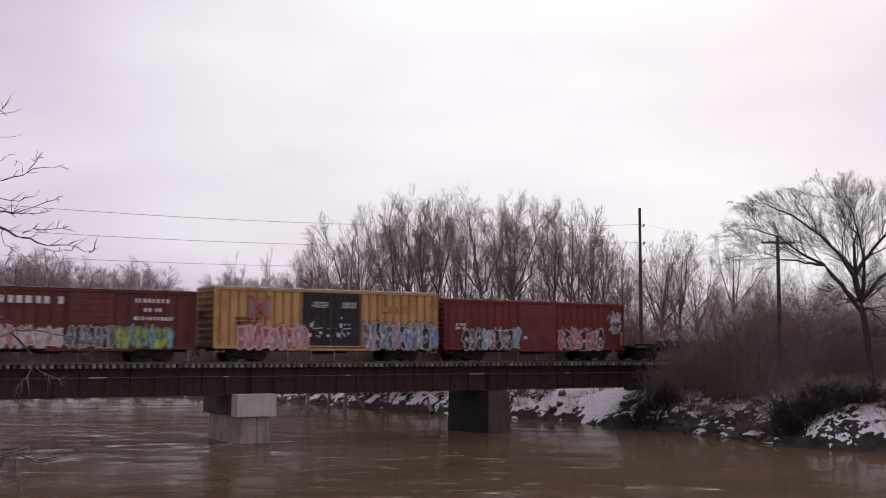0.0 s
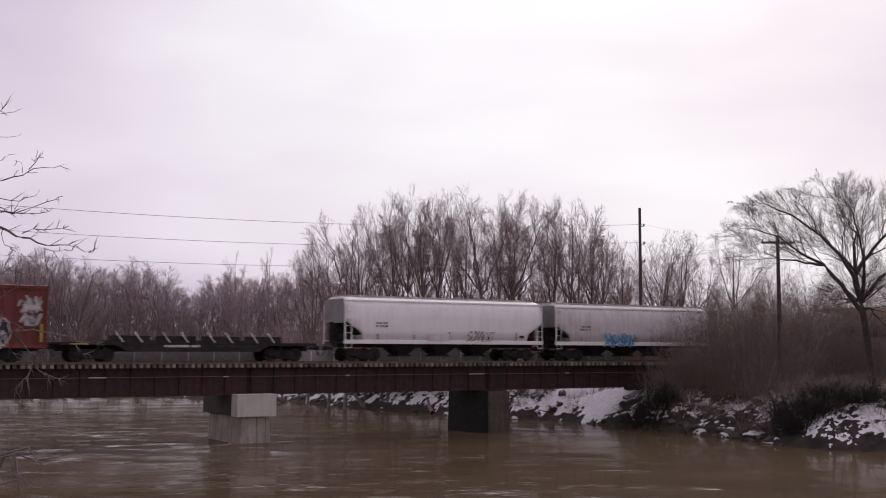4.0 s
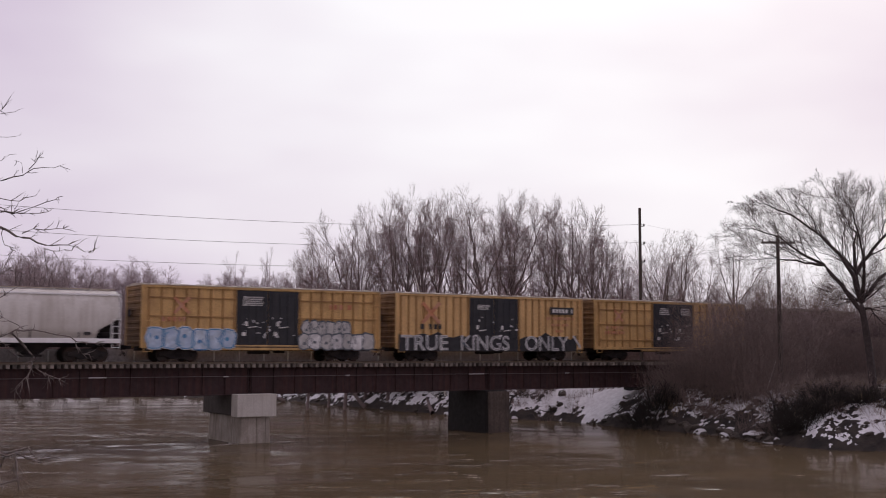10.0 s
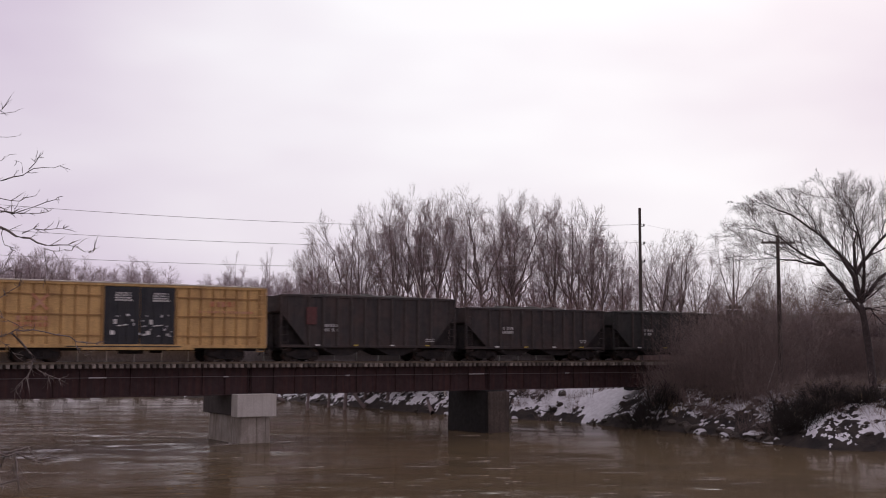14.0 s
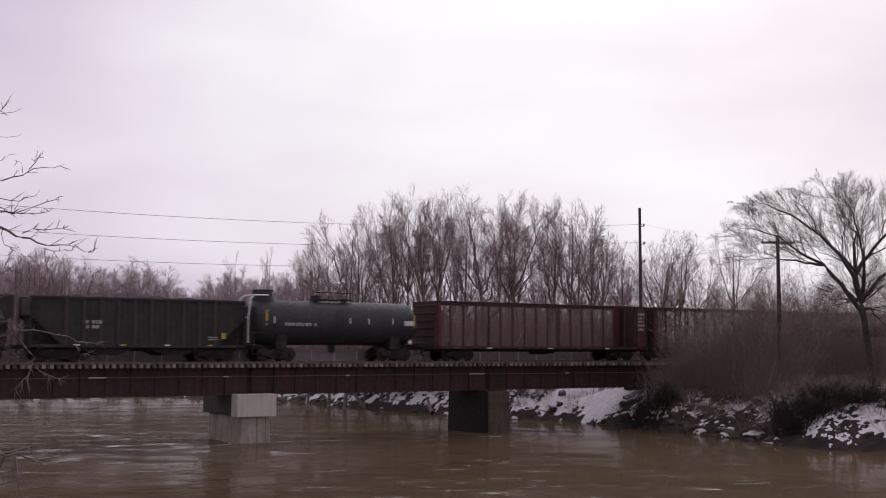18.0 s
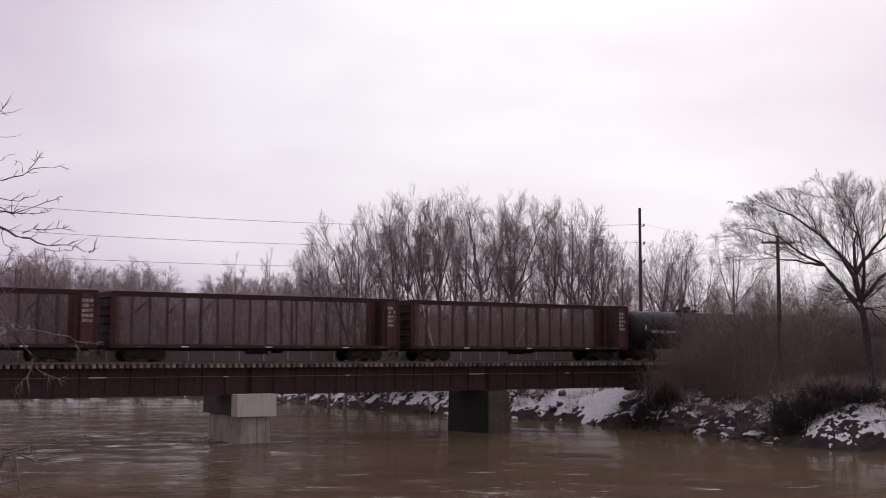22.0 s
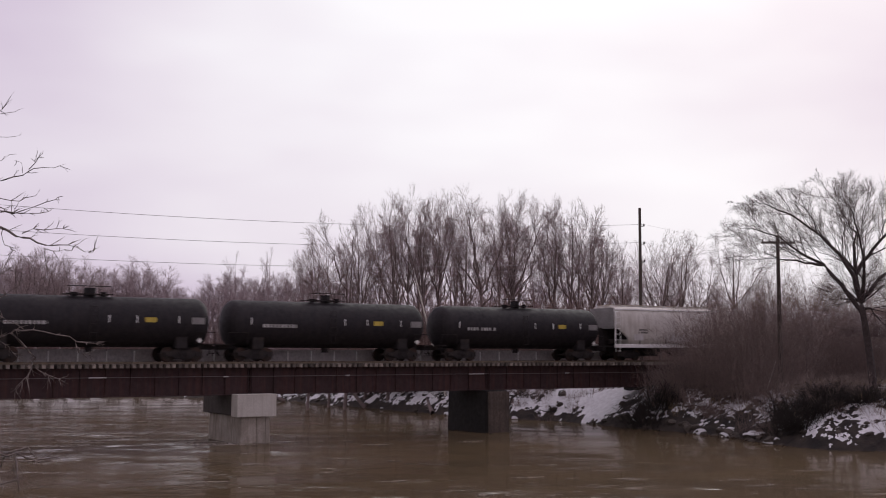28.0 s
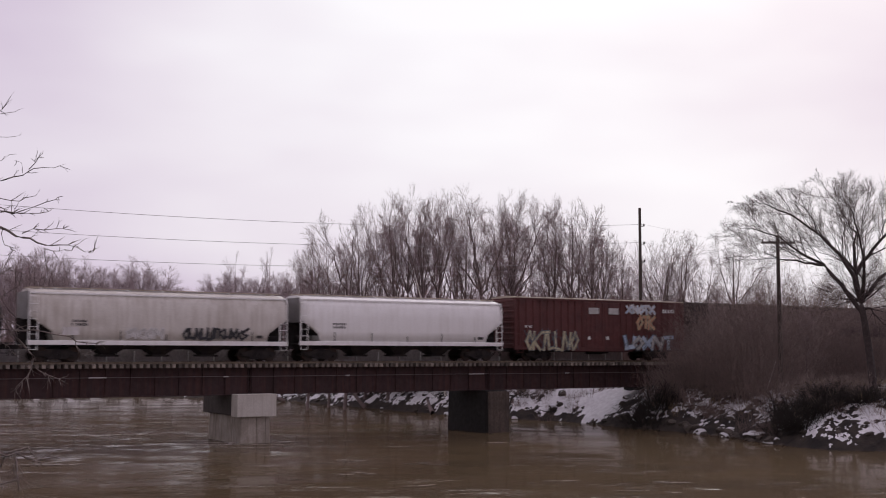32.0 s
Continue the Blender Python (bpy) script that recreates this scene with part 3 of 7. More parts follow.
deck = tagged(new("bridge_deck"), "row of weathered wooden bridge ties", "bridge deck", kind="structure")
tie_bm = bevelled((-0.105, 0.105, -1.56, 1.56, -0.36, -0.132), 0.012)
tie_mesh = bpy.data.meshes.new("tie")
tie_bm.to_mesh(tie_mesh)
tie_bm.free()
tie_mesh.materials.append(M_TIE)
rng = random.Random(4)
for i in range(int((BRIDGE_X1 - BRIDGE_X0 - 0.4) / 0.385)):
    ob = new("tie", tie_mesh)
    ob.parent = deck
    ob.location = (BRIDGE_X0 + 0.3 + i * 0.385 + rng.uniform(-0.02, 0.02), TRACK_Y + rng.uniform(-0.05, 0.05), rng.uniform(-0.004, 0.002))

# low fence on the far side of the deck
fence = tagged(new("bridge_fence"), "low grey panel fence with short pale posts on the bridge", "fence")
fence.location = (0, 3.42, -0.3)
for i in range(41):
    x = -7.0 + 1.68 * i
    part("post", boxes((x - 0.045, x + 0.045, -0.09, -0.03, -0.06, 0.92)), M_PALEPOST, fence)
for i in range(20):
    x = -7.0 + 3.36 * i
    part("panel", boxes((x + 0.01, x + 3.35, -0.028, 0.0, 0.16, 1.02)), M_PANEL, fence)
part("rail", boxes((-7.2, 61.0, -0.028, 0.03, -0.06, 0.10)), M_GIRDER, fence)

for x0, x1 in ((62.3, 420.0), (-345.0, -6.0)):
    bm = bmesh.new()
    prism(bm, [(-1.6, -1.0), (-0.15, -0.24), (3.15, -0.24), (4.6, -1.0)], x0, x1)
    ob = part("ballast_bed", bm, M_BALLAST)
    tagged(ob, "dark gravel ballast under the track", "ballast", kind="stuff")

# ---- freight train ----
WHEELSETS = []      # (wheelset, its x in the truck)
CARS = []           # (car, its centre along the train)
RUNG = 0.018
# hopper grey darkened for the shade on the car ends
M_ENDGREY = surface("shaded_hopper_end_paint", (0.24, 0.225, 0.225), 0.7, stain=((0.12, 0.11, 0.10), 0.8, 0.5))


def mesh_of(bm, name, material):
    me = bpy.data.meshes.new(name)
    bm.to_mesh(me)
    bm.free()
    me.materials.append(material)
    return me


def wheelset_mesh():
    bm = bmesh.new()
    rod(bm, (0, -0.98, 0), (0, 0.98, 0), 0.075, 8)
    for s in (-1, 1):
        rod(bm, (0, 0.70 * s, 0), (0, 0.82 * s, 0), 0.42, 20)
        rod(bm, (0, 0.68 * s, 0), (0, 0.70 * s, 0), 0.445, 20)
        rod(bm, (0, 0.82 * s, 0), (0, 0.835 * s, 0), 0.36, 20)
        rod(bm, (0, 0.835 * s, 0), (0, 0.90 * s, 0), 0.14, 10)
    return mesh_of(bm, "wheelset", M_WHEEL)


def sideframe_mesh():
    bm = bmesh.new()
    outer = [(-1.12, 0.34), (-1.12, 0.56), (-0.78, 0.60), (-0.42, 0.74), (0.42, 0.74), (0.78, 0.60), (1.12, 0.56), (1.12, 0.34),
             (0.72, 0.34), (0.42, 0.16), (-0.42, 0.16), (-0.72, 0.34)]
    prism(bm, outer, -0.08, 0.08, "y")
    for s in (-1, 1):
        rod(bm, (0.86 * s, -0.14, 0.42), (0.86 * s, 0.02, 0.42), 0.12, 10)
        box(bm, 0.30 * s - 0.05, 0.30 * s + 0.05, -0.12, 0.0, 0.18, 0.72)
    for x in (-0.14, 0, 0.14):
        rod(bm, (x, -0.10, 0.24), (x, -0.10, 0.52), 0.06, 8)
    return mesh_of(bm, "sideframe", M_UNDER)


def coupler_mesh():
    bm = boxes((-0.45, 0.0, -0.09, 0.09, 0.74, 0.92), (0.0, 0.22, -0.15, 0.15, 0.70, 0.96))
    rod(bm, (0.02, -0.2, 0.62), (0.10, -0.45, 0.35), 0.03, 6)
    return mesh_of(bm, "coupler", M_UNDER)


WHEELSET, SIDEFRAME, COUPLER = wheelset_mesh(), sideframe_mesh(), coupler_mesh()


def add_truck(car, x):
    truck = part("truck", boxes((-0.2, 0.2, -0.95, 0.95, 0.40, 0.66), (-0.35, 0.35, -0.3, 0.3, 0.60, 0.76)), M_UNDER, car)
    truck.location = (x, 0, 0)
    for s in (-1, 1):
        ob = part_of("sideframe", SIDEFRAME, None, truck)
        ob.location = (0, 1.0 * s, 0)
        if s > 0:
            ob.rotation_euler = (0, 0, math.pi)
        ob = part_of("wheelset", WHEELSET, None, truck)
        ob.location = (0.86 * s, 0, 0.42)
        WHEELSETS.append((ob, 0.86 * s))
    return truck


def add_ends(car, L, reach):
    """Couplers that reach out over the body's ends."""
    for s in (-1, 1):
        ob = part_of("coupler", COUPLER, None, car)
        ob.location = ((L / 2 + reach) * s, 0, 0)
        if s < 0:
            ob.rotation_euler = (0, 0, math.pi)
        part("air_hose", rods(((s * (L / 2 + reach - 0.1), -0.35, 0.75), (s * (L / 2 + reach + 0.05), -0.30, 0.32)), r=0.025), M_UNDER, car)


def ladder(car, x0, x1, y, z0, z1, material, step=0.42):
    runs = [((x0, y, z0), (x0, y, z1)), ((x1, y, z0), (x1, y, z1))]
    k = int((z1 - z0) / step)
    for i in range(k + 1):
        z = z0 + 0.05 + (z1 - z0 - 0.1) * i / max(k, 1)
        runs.append(((x0, y, z), (x1, y, z)))
    return part("ladder", rods(*runs, r=RUNG, seg=5), material, car)


def marks(car, name, x0, x1, z0, z1, y, material, rows=2, seed=0, label=""):
    """Rows of small bars in place of lettering."""
    r = random.Random(seed)
    bm = bmesh.new()
    for k in range(rows):
        h = (z1 - z0) / rows
        z = z1 - h * (k + 1)
        x = x0 + r.uniform(0, 0.1) * (x1 - x0)
        while x < x1:
            w = r.uniform(0.42, 0.72) * h * 0.8
            box(bm, x, min(x + w, x1 + 0.02), y - 0.006, y + 0.004, z + 0.12 * h, z + 0.80 * h)
            x += w + (r.uniform(0.24, 0.38) if r.random() < 0.82 else 0.8) * h
    return tagged(part(name, bm, material, car, label), kind="stuff")


def flat_shape(bm, pts, y, depth=0.008):
    """A flat outline of (x, z) pairs, a little proud of a side that faces -y."""
    front = [bm.verts.new((x, y - depth, z)) for x, z in pts]
    back = [bm.verts.new((x, y, z)) for x, z in pts]
    n = len(pts)
    bm.faces.new(front)
    for i in range(n):
        bm.faces.new((front[i], back[i], back[(i + 1) % n], front[(i + 1) % n]))


def stroke(bm, pts, w, y, depth=0.012):
    """A painted stroke: a ribbon of width w along (x, z) points."""
    for (ax, az), (bx, bz) in zip(pts, pts[1:]):
        d = Vector((bx - ax, bz - az))
        if d.length < 1e-5:
            continue
        n = Vector((-d.y, d.x)).normalized() * w / 2
        e = d.normalized() * w * 0.35
        flat_shape(bm, [(ax - e.x + n.x, az - e.y + n.y), (ax - e.x - n.x, az - e.y - n.y), (bx + e.x - n.x, bz + e.y - n.y), (bx + e.x + n.x, bz + e.y + n.y)], y, depth)


def spray_paint(name, rgb, rgb2=None):
    return surface(name, rgb, 0.6, grain=(3.5, 0.25), stain=((*(rgb2 or rgb),) if rgb2 else None, 1.6, 0.8) if rgb2 else None, bump=0)


SPRAY = {
    "white": spray_paint("white_spray_paint", (0.68, 0.66, 0.66), (0.45, 0.43, 0.44)),
    "ice": spray_paint("pale_blue_spray_paint", (0.50, 0.57, 0.66), (0.33, 0.42, 0.58)),
    "blue": spray_paint("blue_spray_paint", (0.08, 0.20, 0.42), (0.10, 0.30, 0.48)),
    "aqua": spray_paint("aqua_spray_paint", (0.20, 0.46, 0.52), (0.16, 0.36, 0.50)),
    "black": spray_paint("black_spray_paint", (0.025, 0.024, 0.028)),
    "lime": spray_paint("lime_spray_paint", (0.45, 0.50, 0.09), (0.25, 0.42, 0.16)),
    "pink": spray_paint("pink_spray_paint", (0.52, 0.27, 0.24), (0.44, 0.18, 0.17)),
    "red": spray_paint("red_spray_paint", (0.38, 0.09, 0.08), (0.45, 0.20, 0.18)),
    "slate": spray_paint("slate_spray_paint", (0.14, 0.15, 0.17), (0.08, 0.10, 0.12)),
    "silver": spray_paint("silver_spray_paint", (0.42, 0.40, 0.39), (0.52, 0.50, 0.48)),
    "purple": spray_paint("mauve_spray_paint", (0.24, 0.20, 0.34), (0.30, 0.26, 0.30)),
    "cream": spray_paint("cream_spray_paint", (0.50, 0.45, 0.30), (0.36, 0.30, 0.20)),
    "orange": spray_paint("orange_spray_paint", (0.50, 0.20, 0.10), (0.55, 0.32, 0.22)),
}


GLYPHS = (((0, 1, 1, 0), (1, 1, 0, 0)), ((0, 1, 1, 1), (0.5, 1, 0.45, 0)), ((0, 1, 0, 0), (0, 0.45, 1, 1), (0, 0.45, 1, 0)), ((0, 0.5, 0.5, 1), (0.5, 1, 1, 0.5), (1, 0.5, 0.5, 0), (0.5, 0, 0, 0.5)),
          ((0, 0, 0.1, 1), (0.1, 1, 0.9, 0), (0.9, 0, 1, 1)), ((0, 1, 0.1, 0), (0.1, 0, 0.9, 0.1), (0.9, 0.1, 1, 1)), ((1, 1, 0, 0.6), (0, 0.6, 1, 0.4), (1, 0.4, 0, 0)), ((0, 1, 0, 0), (0, 0, 0.9, 0)))


def graffiti(car, x0, x1, z0, z1, fills, line, y, letters=6, seed=1, wild=0.3, line_w=0.07, label="", halo=None, bubble=False):
    """A sprayed piece: fat slanting letter-like forms with contours, or swollen bubbles, with inner strokes."""
    r = random.Random(seed)
    w = (x1 - x0) / letters
    h = z1 - z0
    layers = {k: bmesh.new() for k in dict.fromkeys(fills)}
    lines, back = bmesh.new(), bmesh.new()
    low = lambda v: min(max(v, z0 + 0.02), z1 + 0.12 * h)
    for i in range(letters):
        cx = x0 + w * (i + 0.5) + r.uniform(-0.1, 0.1) * w
        cz = z0 + h * (0.5 + r.uniform(-0.05, 0.05))
        key = fills[i % len(fills)]
        yy = y - 0.004 - 0.003 * (i % 2)
        if bubble:
            ring, k, kind = [], 14, r.random()
            for j in range(k):
                a = 2 * math.pi * j / k
                q = abs(math.cos(a)) ** (0.45 + 0.5 * kind), abs(math.sin(a)) ** (0.45 + 0.5 * kind)
                px = cx + math.copysign(q[0], math.cos(a)) * w * 0.60 * (1 + r.uniform(-wild, wild))
                pz = cz + math.copysign(q[1], math.sin(a)) * h * 0.46 * (1 + r.uniform(-wild, wild) * 0.6)
                ring.append((px, max(z0, pz)))
            if halo:
                flat_shape(back, [(cx + (a - cx) * 1.16, max(z0 - 0.03, cz + (b - cz) * 1.14)) for a, b in ring], y - 0.001 * (i % 3), 0.002)
            flat_shape(layers[key], ring, yy, 0.006)
            stroke(lines, ring + ring[:1], line_w, yy - 0.006, 0.005)
            # the counter of the letter
            if r.random() < 0.8:
                hx, hz = cx + r.uniform(-0.1, 0.1) * w, cz + r.uniform(-0.12, 0.16) * h
                flat_shape(lines, [(hx + 0.16 * w * math.cos(q), hz + 0.10 * h * math.sin(q)) for q in (0, 1.05, 2.1, 3.14, 4.2, 5.24)], yy - 0.007, 0.004)
        else:
            fat = min(w, h) * r.uniform(0.24, 0.32)
            lean = r.uniform(-0.12, 0.2) * h
            forms = GLYPHS[r.randrange(len(GLYPHS))]
            if wild > 0.5:
                # a jagged tangle of shards and hooks
                forms = [(r.uniform(-0.25, 1.2), r.uniform(-0.1, 0.45), r.uniform(-0.3, 1.3), r.uniform(0.5, 1.15)) for _ in range(5)]
                fat *= 0.8
            for ax, az, bx, bz in forms:
                jig = lambda: r.gauss(0, wild * 0.09)
                p = (cx + (ax - 0.5 + jig()) * w * 0.95 + lean * (az - 0.5), low(z0 + fat * 0.6 + (az + jig()) * (h - fat * 1.2)))
                q = (cx + (bx - 0.5 + jig()) * w * 0.95 + lean * (bz - 0.5), low(z0 + fat * 0.6 + (bz + jig()) * (h - fat * 1.2)))
                stroke(back, [p, q], fat * 1.4, y, 0.003)
                stroke(layers[key], [p, q], fat, yy - 0.002, 0.004)
                # a thin contour along both edges, overshooting at the ends
                dx, dz = q[0] - p[0], q[1] - p[1]
                k = fat * 0.5 / max(math.hypot(dx, dz), 0.05)
                for sgn in (-1, 1):
                    if r.random() < (0.75 if wild < 0.5 else 0.42):
                        o = r.uniform(0.0, 0.25)
                        stroke(lines, [(p[0] - sgn * dz * k - dx * o, low(p[1] + sgn * dx * k - dz * o)), (q[0] - sgn * dz * k, low(q[1] + sgn * dx * k))], line_w * 0.55, yy - 0.007, 0.004)
                if r.random() < (wild + 0.3 if wild < 0.5 else 0.35):
                    t = r.choice((-1, 1)) * fat * 0.22
                    stroke(lines, [(p[0] + t, p[1] - t * 0.3), (q[0] + t, q[1] - t * 0.3)], line_w * 0.45, yy - 0.007, 0.004)
            # a flying arm or drip
            if r.random() < wild:
                p = (cx, cz)
                q = (cx + r.uniform(-0.9, 0.9) * w, low(cz + r.choice((-1, 1)) * h * 0.55))
                stroke(back, [p, q], line_w * 0.9, y - 0.003, 0.003)
        for _ in range(2 if wild < 0.25 else 3):
            sx, sz = cx + r.uniform(-0.5, 0.5) * w, cz + r.uniform(-0.3, 0.3) * h
            ex, ez = sx + r.uniform(-0.25, 0.25) * w, low(sz + r.choice((-1, 1)) * r.uniform(0.2, 0.42) * h)
            stroke(lines, [(sx, sz), ((sx + ex) / 2 + r.uniform(-0.15, 0.15) * w, (sz + ez) / 2), (ex, ez)], line_w * r.uniform(0.5, 1.0), yy - 0.008, 0.004)
    first = None
    for key, bm in layers.items():
        ob = tagged(part("graffiti", bm, SPRAY[key], car if first is None else first, label if first is None else ""), kind="stuff")
        first = first or ob
    tagged(part("outline", lines, SPRAY[line], first), kind="stuff")
    if bubble and not halo:
        back.free()
    else:
        tagged(part("halo", back, SPRAY[halo or line], first), kind="stuff")
    return first


def tag_scrawl(car, x0, x1, z0, z1, colour, y, letters=8, seed=1, w=0.06, label=""):
    """A quick sprayed scrawl of slanting strokes."""
    r = random.Random(seed)
    bm = bmesh.new()
    step = (x1 - x0) / letters
    for i in range(letters):
        a, wide = x0 + step * i, step * r.uniform(0.75, 1.15)
        lo, hi = z0 + (z1 - z0) * r.uniform(0, 0.2), z1 - (z1 - z0) * r.uniform(0, 0.2)
        slant = 0.12 * (hi - lo)
        for ax, az, bx, bz in GLYPHS[r.randrange(len(GLYPHS))]:
            p = (a + wide * ax + slant * az, lo + (hi - lo) * az)
            q = (a + wide * bx + slant * bz, lo + (hi - lo) * bz)
            m = ((p[0] + q[0]) / 2 + r.gauss(0, 0.04), (p[1] + q[1]) / 2 + r.gauss(0, 0.04))
            stroke(bm, [p, m, q], w * r.uniform(0.7, 1.2), y, 0.008)
    return part("graffiti", bm, SPRAY[colour], car, label)


def lettering(car, text, x, z, height, y, material, stretch=1.0, label="", name="lettering", bold=0.0):
    """Readable words in Blender's own font, flat on a side that faces -y; x is the left end."""
    cu = bpy.data.curves.new("words", "FONT")
    cu.body, cu.size, cu.extrude, cu.offset = text, height * 1.38, 0.004, bold
    tmp = bpy.data.objects.new("words", cu)
    me = bpy.data.meshes.new_from_object(tmp)
    bpy.data.objects.remove(tmp)
    me.transform(Matrix.Translation((x, y - 0.006, z)) @ Matrix.Rotation(math.pi / 2, 4, "X") @ Matrix.Diagonal((stretch, 1, 1, 1)))
    me.materials.clear()
    return part_of(name, me, material, car, label)


def start_car(name, centre, label, category):
    car = tagged(new(name), label, category, "freight train")
    CARS.append((car, centre))
    return car


HALF = 1.5


def underframe(car, L, z=0.75, depth=0.28, gear=True):
    bm = boxes((-L / 2 + 0.1, L / 2 - 0.1, -0.32, 0.32, z - depth * 0.3, z + 0.3))
    for x in np.arange(-L / 2 + 0.6, L / 2, 1.6):
        box(bm, x - 0.06, x + 0.06, -1.35, 1.35, z + 0.05, z + 0.28)
    part("underframe", bm, M_UNDER, car)
    if gear:
        part("air_reservoir", rods(((-0.9, -0.55, 0.66), (0.5, -0.55, 0.66)), r=0.2, seg=10), M_UNDER, car)
        part("brake_cylinder", rods(((1.3, 0.5, 0.68), (2.0, 0.5, 0.68)), r=0.17, seg=10), M_UNDER, car)


def boxcar(centre, L, eave, sill, paint, label, ribs="fine", belts=(), door=None, door_paint=None, roof=None, gap=0.55, door_kind="plug", end_paint=None, seed=0):
    """ribs: fine (close upright corrugation) or posts (spaced outside posts); door: (x0, x1)."""
    r = random.Random(seed)
    car = start_car("boxcar", centre, label, "boxcar")
    # yellow cars get ends with rust and shade in one dark paint
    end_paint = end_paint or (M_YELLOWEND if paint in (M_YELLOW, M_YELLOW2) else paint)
    h, y = L / 2, HALF - 0.10
    d0, d1 = door
    # on yellow cars the ribs carry their shade lines in the paint
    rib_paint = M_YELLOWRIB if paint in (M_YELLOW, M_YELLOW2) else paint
    part("body", boxes((-h, h, -y, y, sill + 0.12, eave)), paint, car)
    for s in (-1, 1):
        part("side_sill", bevelled((-h, h, s * (HALF - 0.05) - 0.04, s * (HALF - 0.05) + 0.04, sill, sill + 0.2), 0.01), paint, car)
        part("top_rail", bevelled((-h, h, s * (HALF - 0.05) - 0.05, s * (HALF - 0.05) + 0.05, eave - 0.13, eave), 0.01), paint, car)
    # deeper sill under the doors
    part("door_sill", bevelled((d0 - 1.2, d1 + 1.2, -HALF, -HALF + 0.1, sill - 0.12, sill + 0.02), 0.02), paint, car)
    # upright ribs
    if ribs == "fine":
        spans = ((-h + 0.35, d0 - 0.1, 0.62), (d1 + 0.1, h - 0.35, 0.62))
        depth, width = 0.085, 0.12
    else:
        spans = ((-h + 0.40, d0 - 0.1, 0.745), (d1 + 0.1, h - 0.40, 0.745))
        depth, width = 0.085, 0.085
    for s in (-1, 1):
        bm = bmesh.new()
        prism(bm, [(-width / 2, 0), (-width / 3.2, depth), (width / 3.2, depth), (width / 2, 0)], sill + 0.2, eave - 0.13)
        me = bpy.data.meshes.new("rib")
        # profile runs along x; stand it upright and turn it outwards
        me_bm = bm
        bmesh.ops.transform(me_bm, matrix=Matrix(((0, 1, 0, 0), (0, 0, s, 0), (1, 0, 0, 0), (0, 0, 0, 1))), verts=me_bm.verts[:])
        bmesh.ops.recalc_face_normals(me_bm, faces=me_bm.faces[:])
        me_bm.to_mesh(me)
        me_bm.free()
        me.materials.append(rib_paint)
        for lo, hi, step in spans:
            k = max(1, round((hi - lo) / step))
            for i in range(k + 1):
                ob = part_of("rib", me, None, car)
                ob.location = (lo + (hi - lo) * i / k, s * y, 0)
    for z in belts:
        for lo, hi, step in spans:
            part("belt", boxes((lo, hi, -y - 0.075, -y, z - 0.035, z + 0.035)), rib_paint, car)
    # corner posts and corrugated ends
    for s in (-1, 1):
        for t in (-1, 1):
            part("corner_post", bevelled((s * h - 0.06, s * h + 0.06, t * (HALF - 0.06) - 0.06, t * (HALF - 0.06) + 0.06, sill, eave), 0.012), paint, car)
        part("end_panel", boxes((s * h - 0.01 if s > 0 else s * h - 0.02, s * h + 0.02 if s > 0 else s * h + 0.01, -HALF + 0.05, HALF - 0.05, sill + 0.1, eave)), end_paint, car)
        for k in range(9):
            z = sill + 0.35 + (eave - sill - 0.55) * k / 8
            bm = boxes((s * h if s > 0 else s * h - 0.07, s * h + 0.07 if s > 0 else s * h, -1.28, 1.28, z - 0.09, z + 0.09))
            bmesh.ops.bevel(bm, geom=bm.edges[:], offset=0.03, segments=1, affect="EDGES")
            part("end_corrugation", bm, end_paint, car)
        ladder(car, s * h - 0.55 if s > 0 else s * h + 0.1, s * h - 0.1 if s > 0 else s * h + 0.55, -HALF - 0.05, sill - 0.25, eave - 1.6 if s < 0 else eave - 0.4, paint)
    # roof: shallow ridge with cross seams
    roof_m = roof or M_ROOF
    bm = bmesh.new()
    prism(bm, [(-HALF - 0.02, eave), (-HALF - 0.02, eave + 0.05), (0, eave + 0.17), (HALF + 0.02, eave + 0.05), (HALF + 0.02, eave)], -h - 0.04, h + 0.04)
    part("roof", bm, roof_m, car)
    bm = bmesh.new()
    for i in range(14):
        x = -h + 0.4 + (L - 0.8) * i / 13
        prism(bm, [(-HALF, eave + 0.05), (-HALF, eave + 0.075), (0, eave + 0.2), (HALF, eave + 0.075), (HALF, eave + 0.05), (0, eave + 0.16)], x - 0.03, x + 0.03)
    part("roof_seam", bm, roof_m, car)
    # doors
    dm = door_paint or paint
    panels = [(d0, (d0 + d1) / 2), ((d0 + d1) / 2, d1)] if door_kind == "plug" else [(d0, d1)]
    for i, (a, b) in enumerate(panels):
        dr = part("door", bevelled((a + 0.02, b - 0.02, -y - 0.075, -y, sill + 0.16, eave - 0.16), 0.02), dm, car, "black plug door" if door_paint else "")
        if door_kind == "plug":
            for k in range(4):
                x = a + 0.25 + (b - a - 0.5) * k / 3
                part("locking_bar", rods(((x, -y - 0.10, sill + 0.25), (x, -y - 0.10, eave - 0.25)), r=0.022), dm, dr)
            part("crank", rods((((a + b) / 2 - 0.3, -y - 0.12, sill + 1.25), ((a + b) / 2 + 0.3, -y - 0.12, sill + 1.32)), r=0.03), M_PAINTWHITE if door_paint else dm, dr)
        else:
            for k in range(8):
                z = sill + 0.4 + (eave - sill - 0.8) * k / 7
                part("door_rib", boxes((a + 0.1, b - 0.1, -y - 0.105, -y - 0.07, z - 0.06, z + 0.06)), dm, dr)
        part("placard", boxes((a + 0.35, a + 0.6, -y - 0.13, -y - 0.115, sill + 0.75, sill + 0.98)), M_PAINTWHITE, dr, "small white placard")
